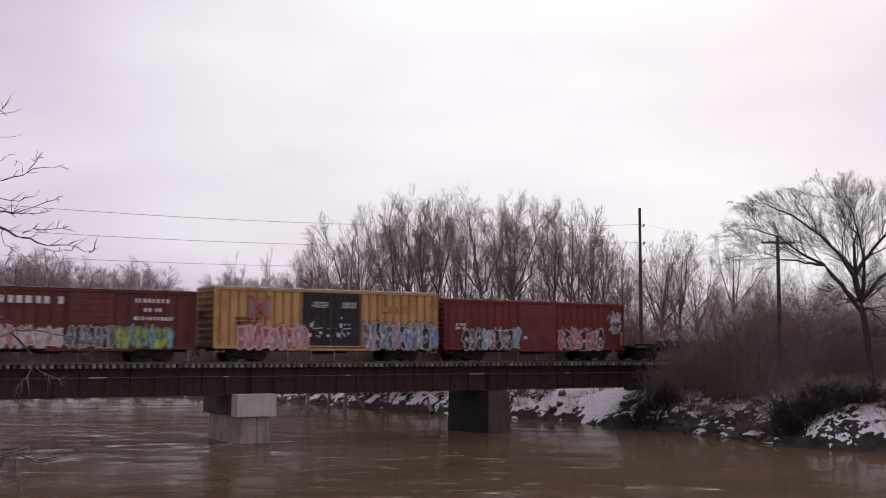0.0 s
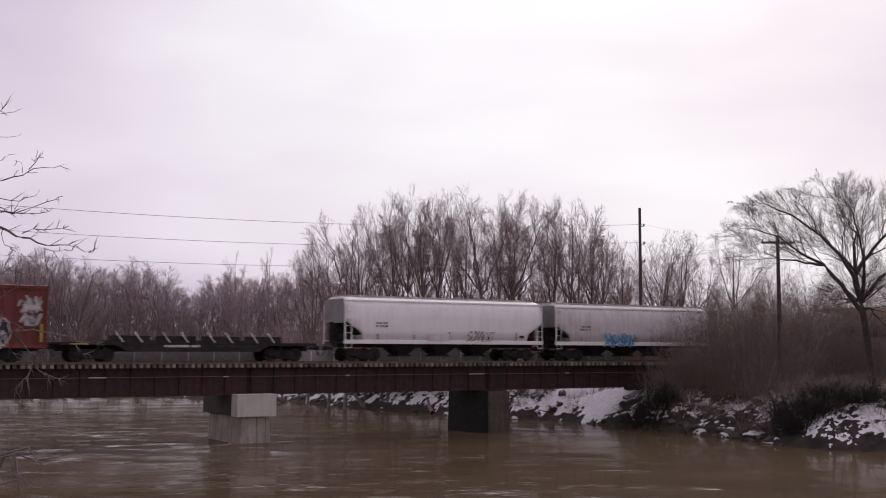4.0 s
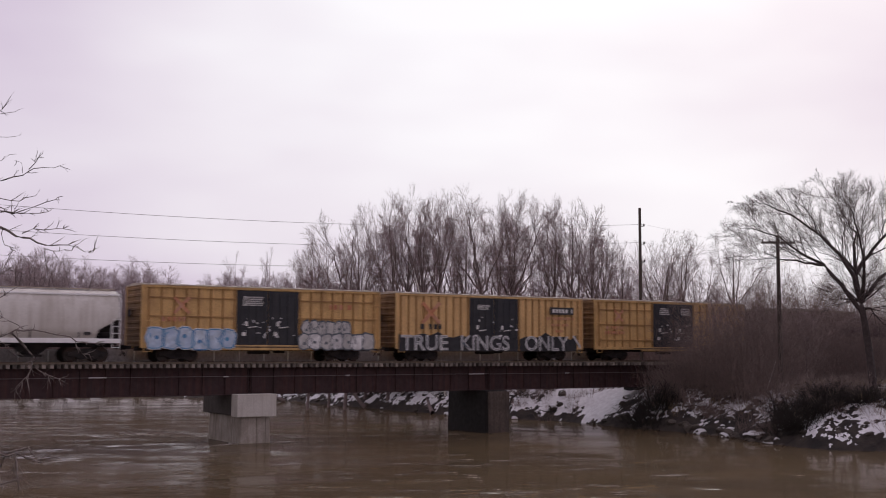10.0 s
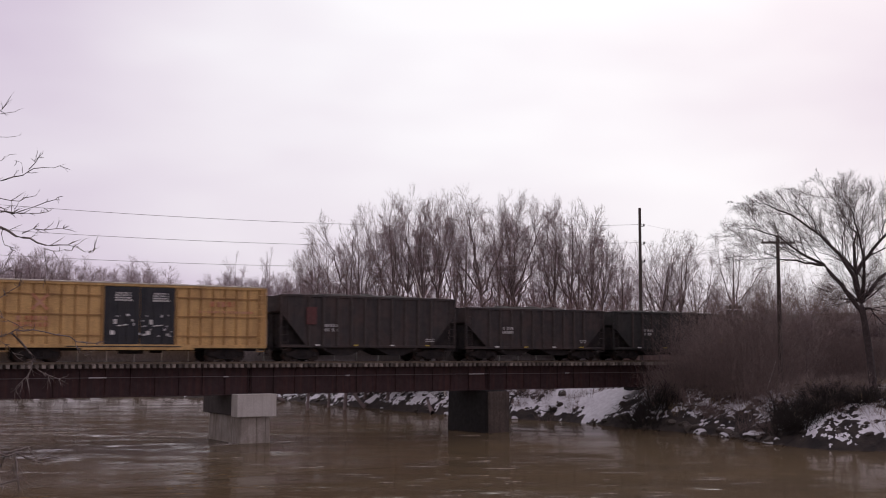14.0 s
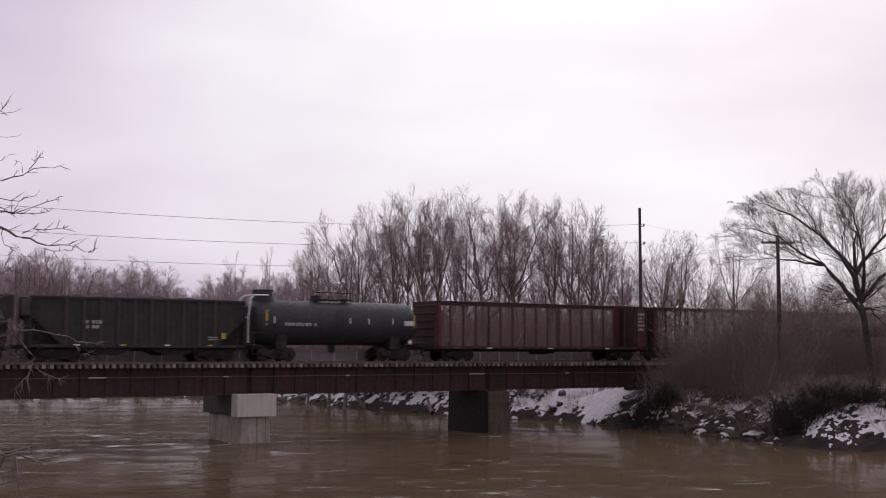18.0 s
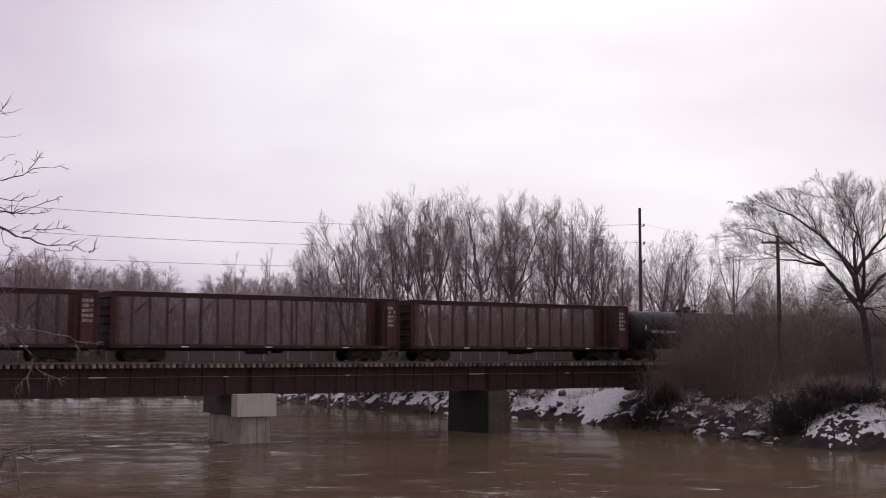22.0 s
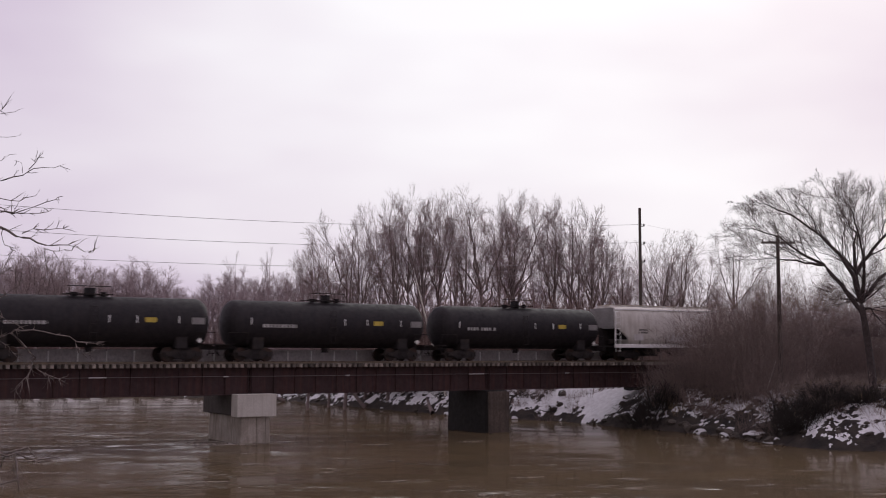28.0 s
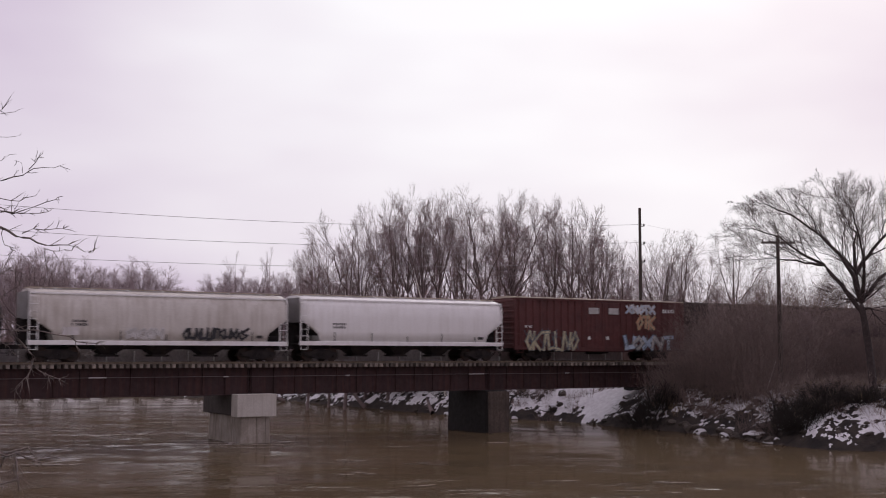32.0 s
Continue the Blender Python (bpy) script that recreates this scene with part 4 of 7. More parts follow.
        part("lock_plate", boxes((a + 0.55, a + 0.72, -y - 0.13, -y - 0.1, sill + 1.35, sill + 1.62)), M_PAINTWHITE if door_paint else dm, dr)
    part("door_track", boxes((d0 - (d1 - d0) * 0.5, d1 + 0.4, -HALF - 0.02, -HALF + 0.06, sill + 0.05, sill + 0.11)), dm, car)
    underframe(car, L, sill - 0.08)
    add_truck(car, -h + 2.35)
    add_truck(car, h - 2.35)
    add_ends(car, L, gap)
    part("brake_wheel", rods(((-h - 0.14, 0.5, eave - 1.6), (-h - 0.18, 0.5, eave - 1.6)), r=0.26, seg=12), M_UNDER, car)
    return car


def door_specks(car, seed, count=20, low=1.5):
    """Small white placards, latches and scuffs on black doors."""
    r = random.Random(seed)
    for i in range(count):
        x, z = r.uniform(-1.8, 1.8), low - 1.5 + r.choice((1.5, 1.75, 2.0, 2.3, 2.6)) + r.uniform(-0.08, 0.08)
        w, q = r.choice((0.06, 0.08, 0.12, 0.2)), r.choice((0.05, 0.08, 0.12, 0.16))
        part("scuff" if i % 3 else "placard", boxes((x, x + w, -HALF - 0.145, -HALF - 0.13, z, z + q)), SPRAY["white"] if i % 4 else SPRAY["silver"], car)


def emblem(car, x, z, size, y, faint=False):
    """A crossed double-arrow emblem as plain shapes."""
    bm = bmesh.new()
    stroke(bm, [(x - size, z - size), (x + size, z + size)], size * 0.42, y, 0.008)
    stroke(bm, [(x - size, z + size), (x + size, z - size)], size * 0.42, y - 0.001, 0.008)
    ob = part("emblem", bm, SPRAY["orange"] if faint else SPRAY["red"], car, "faded crossed emblem in red" if faint else "crossed emblem in red and mauve")
    if not faint:
        bm = bmesh.new()
        for k in (-1, 1):
            flat_shape(bm, [(x + k * size * 1.1, z - size * 0.75), (x + k * size * 1.1, z + size * 0.75), (x + k * size * 0.35, z)][::k], y - 0.004, 0.004)
        part("emblem_arrow", bm, SPRAY["purple"], ob)


# cars in order, from the front of the train
car = boxcar(-120.0, 16.0, 4.06, 0.72, M_BROWN, "brown boxcar with corrugated sliding door and bright graffiti", "posts", door=(0.55, 3.2), door_kind="slide", roof=M_MAROON, seed=1)
yg = -HALF - 0.02
marks(car, "lettering", -3.2, 0.35, 3.15, 3.75, yg, M_PAINTWHITE, 1, 3, "large faded white lettering")
marks(car, "slogan", 4.3, 6.5, 3.35, 3.70, yg, M_PAINTWHITE, 1, 4)
marks(car, "slogan", 4.8, 6.0, 2.85, 3.15, yg, M_PAINTWHITE, 1, 5)
marks(car, "slogan", 4.1, 6.6, 2.35, 2.65, yg, M_PAINTWHITE, 1, 6)
graffiti(car, -3.8, 0.3, 0.75, 1.95, ["pink", "silver"], "white", yg - 0.02, 8, 31, 0.4, 0.05, halo="red", bubble=True, label="pink and white graffiti")
graffiti(car, 0.6, 3.2, 0.75, 2.05, ["slate", "black"], "silver", -HALF - 0.06, 7, 32, 0.4, 0.05, halo="black", bubble=True, label="grey graffiti")
graffiti(car, 3.3, 6.6, 0.75, 2.0, ["lime", "lime", "aqua"], "slate", yg - 0.02, 9, 33, 0.5, 0.045, halo="lime", bubble=True, label="lime and aqua graffiti")

car = boxcar(-102.97, 15.66, 4.45, 0.78, M_YELLOW, "weathered yellow boxcar with black doors and graffiti", "fine", door=(-2.1, 2.0), door_paint=M_BLACKDOOR, roof=M_ROOF, seed=2)
emblem(car, -5.0, 3.3, 0.62, yg - 0.03)
marks(car, "reporting_marks", -6.6, -4.9, 2.2, 2.75, yg - 0.03, M_PAINTDARK, 2, 7)
marks(car, "faded_letters", 3.6, 5.6, 3.1, 3.7, yg - 0.03, SPRAY["orange"], 1, 8)
graffiti(car, -6.4, -1.7, 0.7, 2.2, ["red", "pink", "red"], "white", yg - 0.04, 9, 34, 0.40, 0.055, "red and white graffiti", "red", True)
graffiti(car, 2.1, 7.6, 0.7, 2.45, ["slate", "purple", "black", "blue"], "white", yg - 0.04, 12, 35, 0.55, 0.045, "mauve, black and white graffiti", "black", True)
door_specks(car, 48)
marks(car, "door_stencil", -1.5, -0.4, 3.35, 3.75, -HALF - 0.09, M_PAINTWHITE, 4, 9)
marks(car, "door_stencil", 0.6, 1.6, 3.35, 3.75, -HALF - 0.09, M_PAINTWHITE, 4, 10)

car = boxcar(-86.6, 15.8, 4.12, 0.76, M_RED, "red boxcar with upright ribs and jagged graffiti", "fine", door=(-1.7, 1.6), door_kind="slide", roof=M_RED, seed=3)
marks(car, "reporting_marks", -7.1, -6.3, 2.1, 2.6, yg - 0.03, M_PAINTWHITE, 2, 11)
graffiti(car, -6.5, -1.8, 0.72, 2.25, ["black", "slate", "black", "aqua", "red"], "white", yg - 0.04, 9, 37, 0.55, 0.045, "grey and white graffiti", "black", True)
graffiti(car, 1.7, 5.9, 0.72, 2.25, ["red", "black", "red"], "white", yg - 0.04, 8, 38, 0.55, 0.045, "red and white graffiti", "red", True)
graffiti(car, 6.6, 7.5, 2.0, 2.7, ["silver"], "slate", yg - 0.04, 2, 39, 0.9, 0.04, "pale splashed emblem", "silver")
graffiti(car, 6.5, 7.6, 2.7, 3.5, ["silver"], "white", yg - 0.04, 3, 40, 0.9, 0.04, "pale splashed emblem", "silver")
part("safety_stripe", boxes((7.55, 7.66, yg - 0.09, yg - 0.06, 1.1, 2.1)), M_SAFETY, car)


def flatcar(centre, L):
    car = start_car("flatcar", centre, "empty dark flatcar with folded stakes", "flatcar")
    h = L / 2
    part("deck", bevelled((-h, h, -1.42, 1.42, 1.0, 1.1), 0.02), M_UNDER, car)
    for s in (-1, 1):
        bm = bmesh.new()
        prism(bm, [(-h, 0.95), (-h, 1.12), (h, 1.12), (h, 0.95), (h - 3.2, 0.95), (h - 3.9, 0.58), (-h + 3.9, 0.58), (-h + 3.2, 0.95)], s * 1.40 - 0.05, s * 1.40 + 0.05, "y")
        part("side_beam", bm, M_UNDER, car)
    for i in range(4):
        x = -h + 2.9 + i * 2.75
        part("load_rack", bevelled((x, x + 2.2, -1.25, 1.25, 1.10, 1.26), 0.03), M_UNDER, car)
        part("bulkhead", boxes((x - 0.1, x + 2.3, -1.3, -1.2, 1.10, 1.50)), M_UNDER, car)
        for k in (0.2, 1.3):
            part("stake", rods(((x + k + 0.55, -1.36, 1.08), (x + k + 0.05, -1.36, 1.72)), r=0.03), M_PALEPOST, car, "thin pale folded stake")
    marks(car, "reporting_marks", -2.0, 0.2, 0.82, 1.02, -1.46, M_PAINTWHITE, 1, 12)
    marks(car, "data_marks", 1.2, 3.8, 0.86, 0.98, -1.46, M_PAINTDARK, 1, 13)
    part("sill_stripe", boxes((-h + 0.6, -h + 1.6, -1.46, -1.45, 0.98, 1.04)), M_SAFETY, car)
    underframe(car, L, 0.7, gear=False)
    add_truck(car, -h + 2.0)
    add_truck(car, h - 2.0)
    add_ends(car, L, 0.6)
    return car


flatcar(-70.1, 15.8)


def covered_hopper(centre, L, eave, sill, paint, rim, label, seed=0, tall=0.35):
    """Curved-sided covered hopper with sloping ends, side sill, outlet gates and a roof walk."""
    car = start_car("covered_hopper", centre, label, "hopper car")
    h = L / 2
    w = HALF - 0.04
    prof = [(-w, sill + 0.2), (-w - 0.04, sill + 0.9), (-w - 0.05, eave - 1.2), (-w, eave - 0.45), (-w + 0.22, eave), (-w + 0.65, eave + tall * 0.7),
            (-0.45, eave + tall), (0.45, eave + tall), (w - 0.65, eave + tall * 0.7), (w - 0.22, eave), (w, eave - 0.45), (w + 0.05, eave - 1.2), (w + 0.04, sill + 0.9), (w, sill + 0.2)]
    # the lower body draws in towards each end, as the slope sheets rise
    body = bmesh.new()
    stations = [(-h + 0.12, eave - 1.35), (-h + 0.55, eave - 1.65), (-h + 1.25, sill + 0.75), (-h + 1.45, sill + 0.2), (h - 1.45, sill + 0.2), (h - 1.25, sill + 0.75), (h - 0.55, eave - 1.65), (h - 0.12, eave - 1.35)]
    prev = None
    for x, zmin in stations:
        ring = [body.verts.new((x, a, max(b, zmin))) for a, b in prof]
        if prev:
            n = len(ring)
            for i in range(n):
                body.faces.new((prev[i], prev[(i + 1) % n], ring[(i + 1) % n], ring[i]))
        else:
            body.faces.new(ring[::-1])
        prev = ring
    body.faces.new(prev)
    bmesh.ops.remove_doubles(body, verts=body.verts[:], dist=0.0005)
    bmesh.ops.recalc_face_normals(body, faces=body.faces[:])
    ob = part("body", body, paint, car)
    ob.data.polygons.foreach_set("use_smooth", [abs(p.normal.x) < 0.3 for p in ob.data.polygons])
    for s in (-1, 1):
        part("side_sill", bevelled((-h, h, s * w - 0.05, s * w + 0.05, sill, sill + 0.26), 0.015), rim, car)
        part("top_chord", bevelled((-h + 0.1, h - 0.1, s * (w - 0.13) - 0.035, s * (w - 0.13) + 0.035, eave - 0.10, eave + 0.0), 0.012), rim, car)
        for e in (-1, 1):
            x = e * (h - 0.06)
            part("corner_post", rods(((x, s * w, sill + 0.1), (x, s * w, eave - 0.3)), ((x, s * w, eave - 0.3), (x, s * (w - 0.25), eave + 0.05)), r=0.035), rim, car)
            part("end_post", rods(((e * (h - 0.55), s * w, sill + 0.2), (e * (h - 0.55), s * w, eave - 1.55)), r=0.03), rim, car)
    for e in (-1, 1):
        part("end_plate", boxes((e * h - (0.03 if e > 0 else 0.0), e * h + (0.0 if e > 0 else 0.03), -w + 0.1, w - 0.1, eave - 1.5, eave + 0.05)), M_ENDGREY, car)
        bm = bmesh.new()
        prism(bm, [(e * (h - 0.20), eave - 1.45), (e * (h - 1.9), sill + 0.15), (e * (h - 2.0), sill + 0.15), (e * (h - 0.3), eave - 1.40)], -w + 0.06, w - 0.06, "y")
        part("slope_sheet", bm, M_UNDER, car)
        part("shear_plate", boxes((e * (h - 0.8) - 1.1, e * (h - 0.8) + 1.1, -0.04, 0.04, sill + 0.1, eave - 1.42)), M_UNDER, car)
        part("end_platform", bevelled((e * h - 0.9 if e > 0 else -h, h if e > 0 else -h + 0.9, -1.3, 1.3, sill + 0.02, sill + 0.12), 0.02), M_UNDER, car)
        ladder(car, e * h - 0.5 if e > 0 else -h + 0.08, h - 0.08 if e > 0 else -h + 0.5, -w - 0.06, sill - 0.3, eave - 0.2 if e < 0 else sill + 1.4, rim)
        part("air_reservoir", rods(((e * (h - 1.0), -0.5, sill + 0.45), (e * (h - 0.2), -0.5, sill + 0.45)), r=0.18, seg=10), M_UNDER, car)
    # roof walk, hatches
    part("roof_walk", boxes((-h + 0.2, h - 0.2, -0.62, -0.3, eave + tall + 0.06, eave + tall + 0.10), (-h + 0.2, h - 0.2, 0.3, 0.62, eave + tall + 0.06, eave + tall + 0.10)), M_ROOF, car)
    part("hatch_trough", bevelled((-h + 1.0, h - 1.0, -0.25, 0.25, eave + tall - 0.02, eave + tall + 0.12), 0.03), rim, car)
    for i in range(7):
        x = -h + 1.6 + (L - 3.2) * i / 6
        part("walk_bracket", rods(((x, -0.62, eave + tall + 0.08), (x, -1.0, eave + tall * 0.75)), r=0.02), rim, car)
    # outlet gates between the trucks
    n_gate = 3
    for i in range(n_gate):
        x = (i - (n_gate - 1) / 2) * 3.0
        bm = bmesh.new()
        top, bot, zt, zb = 1.35, 0.35, sill + 0.25, 0.42
        a = [bm.verts.new(c) for c in ((x - top, -1.2, zt), (x + top, -1.2, zt), (x + top, 1.2, zt), (x - top, 1.2, zt))]
        b = [bm.verts.new(c) for c in ((x - bot, -0.55, zb), (x + bot, -0.55, zb), (x + bot, 0.55, zb), (x - bot, 0.55, zb))]
        for k in range(4):
            bm.faces.new((a[k], b[k], b[(k + 1) % 4], a[(k + 1) % 4]))
        bm.faces.new(b[::-1])
        bm.faces.new(a)
        bmesh.ops.recalc_face_normals(bm, faces=bm.faces[:])
        g = part("hopper_bay", bm, M_UNDER, car)
        part("outlet_gate", bevelled((x - 0.55, x + 0.55, -0.62, 0.62, 0.30, 0.42), 0.02), M_UNDER, g)
    r = random.Random(seed)
    for i in range(5):
        x = -h + 2.4 + (L - 4.8) * i / 4
        part("tack_strip", boxes((x, x + 0.04, -w - 0.075, -w - 0.04, sill + 0.28, sill + 0.28 + r.choice((0.35, 0.55)))), M_PAINTDARK, car)
    marks(car, "reporting_marks", -h + 2.3, -h + 3.2, sill + 1.05, sill + 1.45, -w - 0.055, M_PAINTDARK, 2, 50 + seed)
    part("data_plate", boxes((h - 2.1, h - 1.7, -w - 0.06, -w - 0.04, sill + 0.45, sill + 0.62)), M_PAINTDARK, car)
    underframe(car, L, sill - 0.15, gear=False)
    add_truck(car, -h + 1.75)
    add_truck(car, h - 1.75)
    add_ends(car, L, 0.5)
    return car


yh = -HALF - 0.06
car = covered_hopper(-52.35, 15.9, 3.95, 1.12, M_WHITE, M_WHITE, "clean white covered hopper car with a small tag", 1, 0.22)
tag_scrawl(car, 1.4, 3.6, 1.3, 2.05, "black", yh, 7, 41, 0.035, "thin black scrawl")
part("patch", boxes((-1.7, 0.0, yh, yh + 0.02, 1.35, 1.75)), M_GREY, car, "grey painted-over patch")
car = covered_hopper(-35.65, 15.25, 3.88, 1.10, M_GREY, M_WHITE, "grey covered hopper car with a sprayed blue tag", 2, 0.22)
graffiti(car, -3.0, -0.3, 1.0, 1.95, ["aqua", "blue"], "blue", yh + 0.01, 6, 42, 0.6, 0.05, "blurred blue graffiti", "ice")
car = covered_hopper(-19.25, 15.25, 3.84, 1.06, M_TAN, M_WHITE, "dusty grey covered hopper car with a worn roof", 3, 0.22)

car = boxcar(-2.6, 15.64, 4.45, 0.80, M_YELLOW, "yellow boxcar with black doors and pale block graffiti", "posts", belts=(3.75, 2.65, 1.5), door=(-2.05, 2.08), door_paint=M_BLACKDOOR, roof=M_ROOF, seed=4)
emblem(car, -5.5, 3.3, 0.42, yg - 0.03, True)
marks(car, "reporting_marks", -6.7, -5.1, 2.3, 2.7, yg - 0.03, SPRAY["orange"], 1, 14)
marks(car, "faded_letters", 4.0, 5.8, 3.2, 3.65, yg - 0.03, SPRAY["orange"], 1, 15)
graffiti(car, -7.4, -2.15, 0.70, 2.0, ["ice"], "blue", yg - 0.04, 6, 43, 0.16, 0.06, "pale blue swollen letter graffiti", "white", True)
graffiti(car, 2.3, 5.6, 1.55, 2.55, ["silver"], "slate", yg - 0.04, 6, 44, 0.2, 0.045, "white bubble graffiti", "slate", True)
graffiti(car, 2.1, 7.3, 0.70, 1.75, ["silver", "white"], "slate", yg - 0.055, 7, 144, 0.2, 0.045, "white bubble graffiti", "slate", True)
marks(car, "door_stencil", -1.7, -0.4, 3.35, 3.95, -HALF - 0.09, M_PAINTWHITE, 5, 16)
door_specks(car, 45)

car = boxcar(14.33, 15.62, 4.45, 0.80, M_YELLOW2, "faded yellow boxcar with black doors and large white words", "fine", door=(-2.05, 2.07), door_paint=M_BLACKDOOR, roof=M_ROOF, seed=5)
emblem(car, -5.2, 3.2, 0.62, yg - 0.03, True)
marks(car, "reporting_marks", -6.1, -4.4, 2.05, 2.55, yg - 0.03, M_PAINTDARK, 1, 17)
for i, (word, x, st) in enumerate((("TRUE", -7.55, 1.08), ("KINGS", -2.95, 1.02), ("ONLY", 2.5, 1.02))):
    big_word = lettering(car, word, x, 0.74, 1.02, yg - 0.10, SPRAY["white"], st, "big white sprayed word" if i == 0 else "", "graffiti", 0.022)
    lettering(big_word, word, x, 0.74, 1.02, yg - 0.106, SPRAY["slate"], st, "", "inner_shade", -0.040)
bm = bmesh.new()
for a, b in ((-7.7, -2.2), (-3.2, 1.95), (2.1, 7.2)):
    pts = [(a, 0.66), (b, 0.66)]
    k = 9
    for j in range(k + 1):
        x = b + (a - b) * j / k
        pts.append((x, 1.72 + 0.15 * math.sin(j * 2.4 + a) + 0.12 * math.sin(j * 5.3)))
    flat_shape(bm, pts, yg - 0.055, 0.012)
part("graffiti_ground", bm, SPRAY["black"], car, "black sprayed ground behind the words")
bm = bmesh.new()
stroke(bm, [(6.9, 1.75), (7.35, 1.2), (7.5, 0.95)], 0.16, yg - 0.07, 0.01)
part("flourish", bm, SPRAY["white"], car)
part("name_board", boxes((4.8, 6.95, yg - 0.055, yg - 0.03, 3.28, 3.80)), M_PAINTDARK, car, "black board with white block letters")
marks(car, "board_letters", 5.0, 6.8, 3.36, 3.74, yg - 0.06, M_PAINTWHITE, 1, 18)
for k, z in enumerate((2.88, 2.42, 1.98)):
    marks(car, "slogan", 4.3 + 0.5 * k, 7.0 - 0.5 * k, z, z + 0.26, yg - 0.03, SPRAY["orange"], 1, 19 + k)
marks(car, "door_stencil", -1.5, -0.5, 3.5, 3.85, -HALF - 0.09, M_PAINTWHITE, 4, 22)
door_specks(car, 46, 8, 2.1)

car = boxcar(31.2, 15.62, 4.45, 0.80, M_YELLOW, "clean yellow boxcar with black doors and a grid of ribs", "posts", belts=(3.75, 2.65, 1.5), door=(-2.06, 2.09), door_paint=M_BLACKDOOR, roof=M_ROOF, seed=6)
emblem(car, -5.6, 3.3, 0.38, yg - 0.03, True)
marks(car, "reporting_marks", -7.0, -5.1, 1.9, 2.6, yg - 0.03, SPRAY["orange"], 2, 23)
marks(car, "faded_letters", 4.1, 5.7, 3.2, 3.65, yg - 0.03, SPRAY["orange"], 1, 24)
marks(car, "slogan", 3.4, 6.9, 2.85, 3.05, yg - 0.03, SPRAY["orange"], 1, 25)
for x in (-1.5, 0.7):
    marks(car, "door_stencil", x, x + 1.0, 3.45, 4.0, -HALF - 0.09, M_PAINTWHITE, 4, 26)
door_specks(car, 47)


def open_hopper(centre, L, top, sill, paint, label, seed=0):
    """Open-top coal hopper: ribbed sides, sloping end sheets."""
    car = start_car("open_hopper", centre, label, "hopper car")
    h, y = L / 2, HALF - 0.12
    for s in (-1, 1):
        bm = bmesh.new()
        prism(bm, [(-h + 0.05, top), (h - 0.05, top), (h - 0.05, top - 1.1), (h - 1.9, sill), (-h + 1.9, sill), (-h + 0.05, top - 1.1)], s * y - 0.015, s * y + 0.015, "y")
        part("side_sheet", bm, paint, car)
        part("top_chord", bevelled((-h, h, s * y - 0.08, s * y + 0.08, top - 0.12, top + 0.04), 0.02), paint, car)
        part("side_sill", bevelled((-h, h, s * y - 0.06, s * y + 0.06, sill - 0.02, sill + 0.16), 0.02), paint, car)
        for i in range(10):
            x = -h + 1.95 + (L - 3.9) * i / 9
            part("rib", bevelled((x - 0.07, x + 0.07, s * y - 0.11 if s < 0 else y, -y if s < 0 else y + 0.11, sill + 0.1, top - 0.1), 0.02), M_COALRIB, car)
        for e in (-1, 1):
            part("corner_post", bevelled((e * (h - 0.05) - 0.05, e * (h - 0.05) + 0.05, s * y - 0.06, s * y + 0.06, sill, top), 0.012), paint, car)
    for e in (-1, 1):
        bm = bmesh.new()
        prism(bm, [(e * (h - 0.1), top - 0.05), (e * (h - 0.1), top - 1.0), (e * (h - 3.2), sill - 0.2), (e * (h - 3.25), sill - 0.15), (e * (h - 0.16), top - 0.95), (e * (h - 0.16), top - 0.05)], -y, y, "y")
        part("end_slope", bm, paint, car)
        # solid dark wedge added under the slope to block light from behind
        bm = bmesh.new()
        prism(bm, [(e * (h - 0.2), top - 1.15), (e * (h - 0.2), sill), (e * (h - 2.9), sill)], -0.95, 0.95, "y")
        part("end_frame", bm, M_UNDER, car)
        part("shear_plate", boxes((e * (h - 1.2) - 1.05, e * (h - 1.2) + 1.05, -0.04, 0.04, sill, top - 1.0)), M_UNDER, car)
        part("end_platform", boxes((e * h - 1.0 if e > 0 else -h, h if e > 0 else -h + 1.0, -1.25, 1.25, sill - 0.02, sill + 0.08)), M_UNDER, car)
        ladder(car, e * h - 0.5 if e > 0 else -h + 0.1, h - 0.1 if e > 0 else -h + 0.5, -y - 0.08, sill - 0.2, top - 0.1, paint)
    # a ragged heap of coal that rises just over the sides
    bm = bmesh.new()
    heap = [[bm.verts.new((-h + 0.4 + (L - 0.8) * i / 40, -y + 0.05 + (2 * y - 0.1) * j / 8,
                           top - 0.12 + 0.30 * math.sin(math.pi * j / 8) ** 0.6 * (0.45 + 0.55 * math.sin(math.pi * i / 40)) + 0.16 * noise.noise((i * 0.31 + seed * 7, j * 0.5, seed)) + 0.08 * noise.noise((i * 1.1, j * 1.3, seed))))
             for j in range(9)] for i in range(41)]
    for i in range(40):
        for j in range(8):
            bm.faces.new((heap[i][j], heap[i + 1][j], heap[i + 1][j + 1], heap[i][j + 1]))
    part("coal_load", bm, M_BALLAST if seed > 5 else M_ROOT, car, "ragged black heap of coal")
    for i in range(2):
        x = -2.0 + 4.0 * i
        bm = bmesh.new()
        prism(bm, [(x - 2.0, sill + 0.1), (x + 2.0, sill + 0.1), (x + 0.55, 0.38), (x - 0.55, 0.38)], -1.2, 1.2, "y")
        part("hopper_bay", bm, M_UNDER, car)
    marks(car, "reporting_marks", -h + 3.0, -h + 3.9, 1.85, 2.40, -y - 0.13, SPRAY["silver"], 2, 60 + seed)
    marks(car, "data_marks", h - 2.4, h - 1.8, 1.25, 1.5, -y - 0.13, SPRAY["silver"], 2, 70 + seed)
    for i in range(4):
        x = -h + 2.4 + (L - 4.8) * i / 3
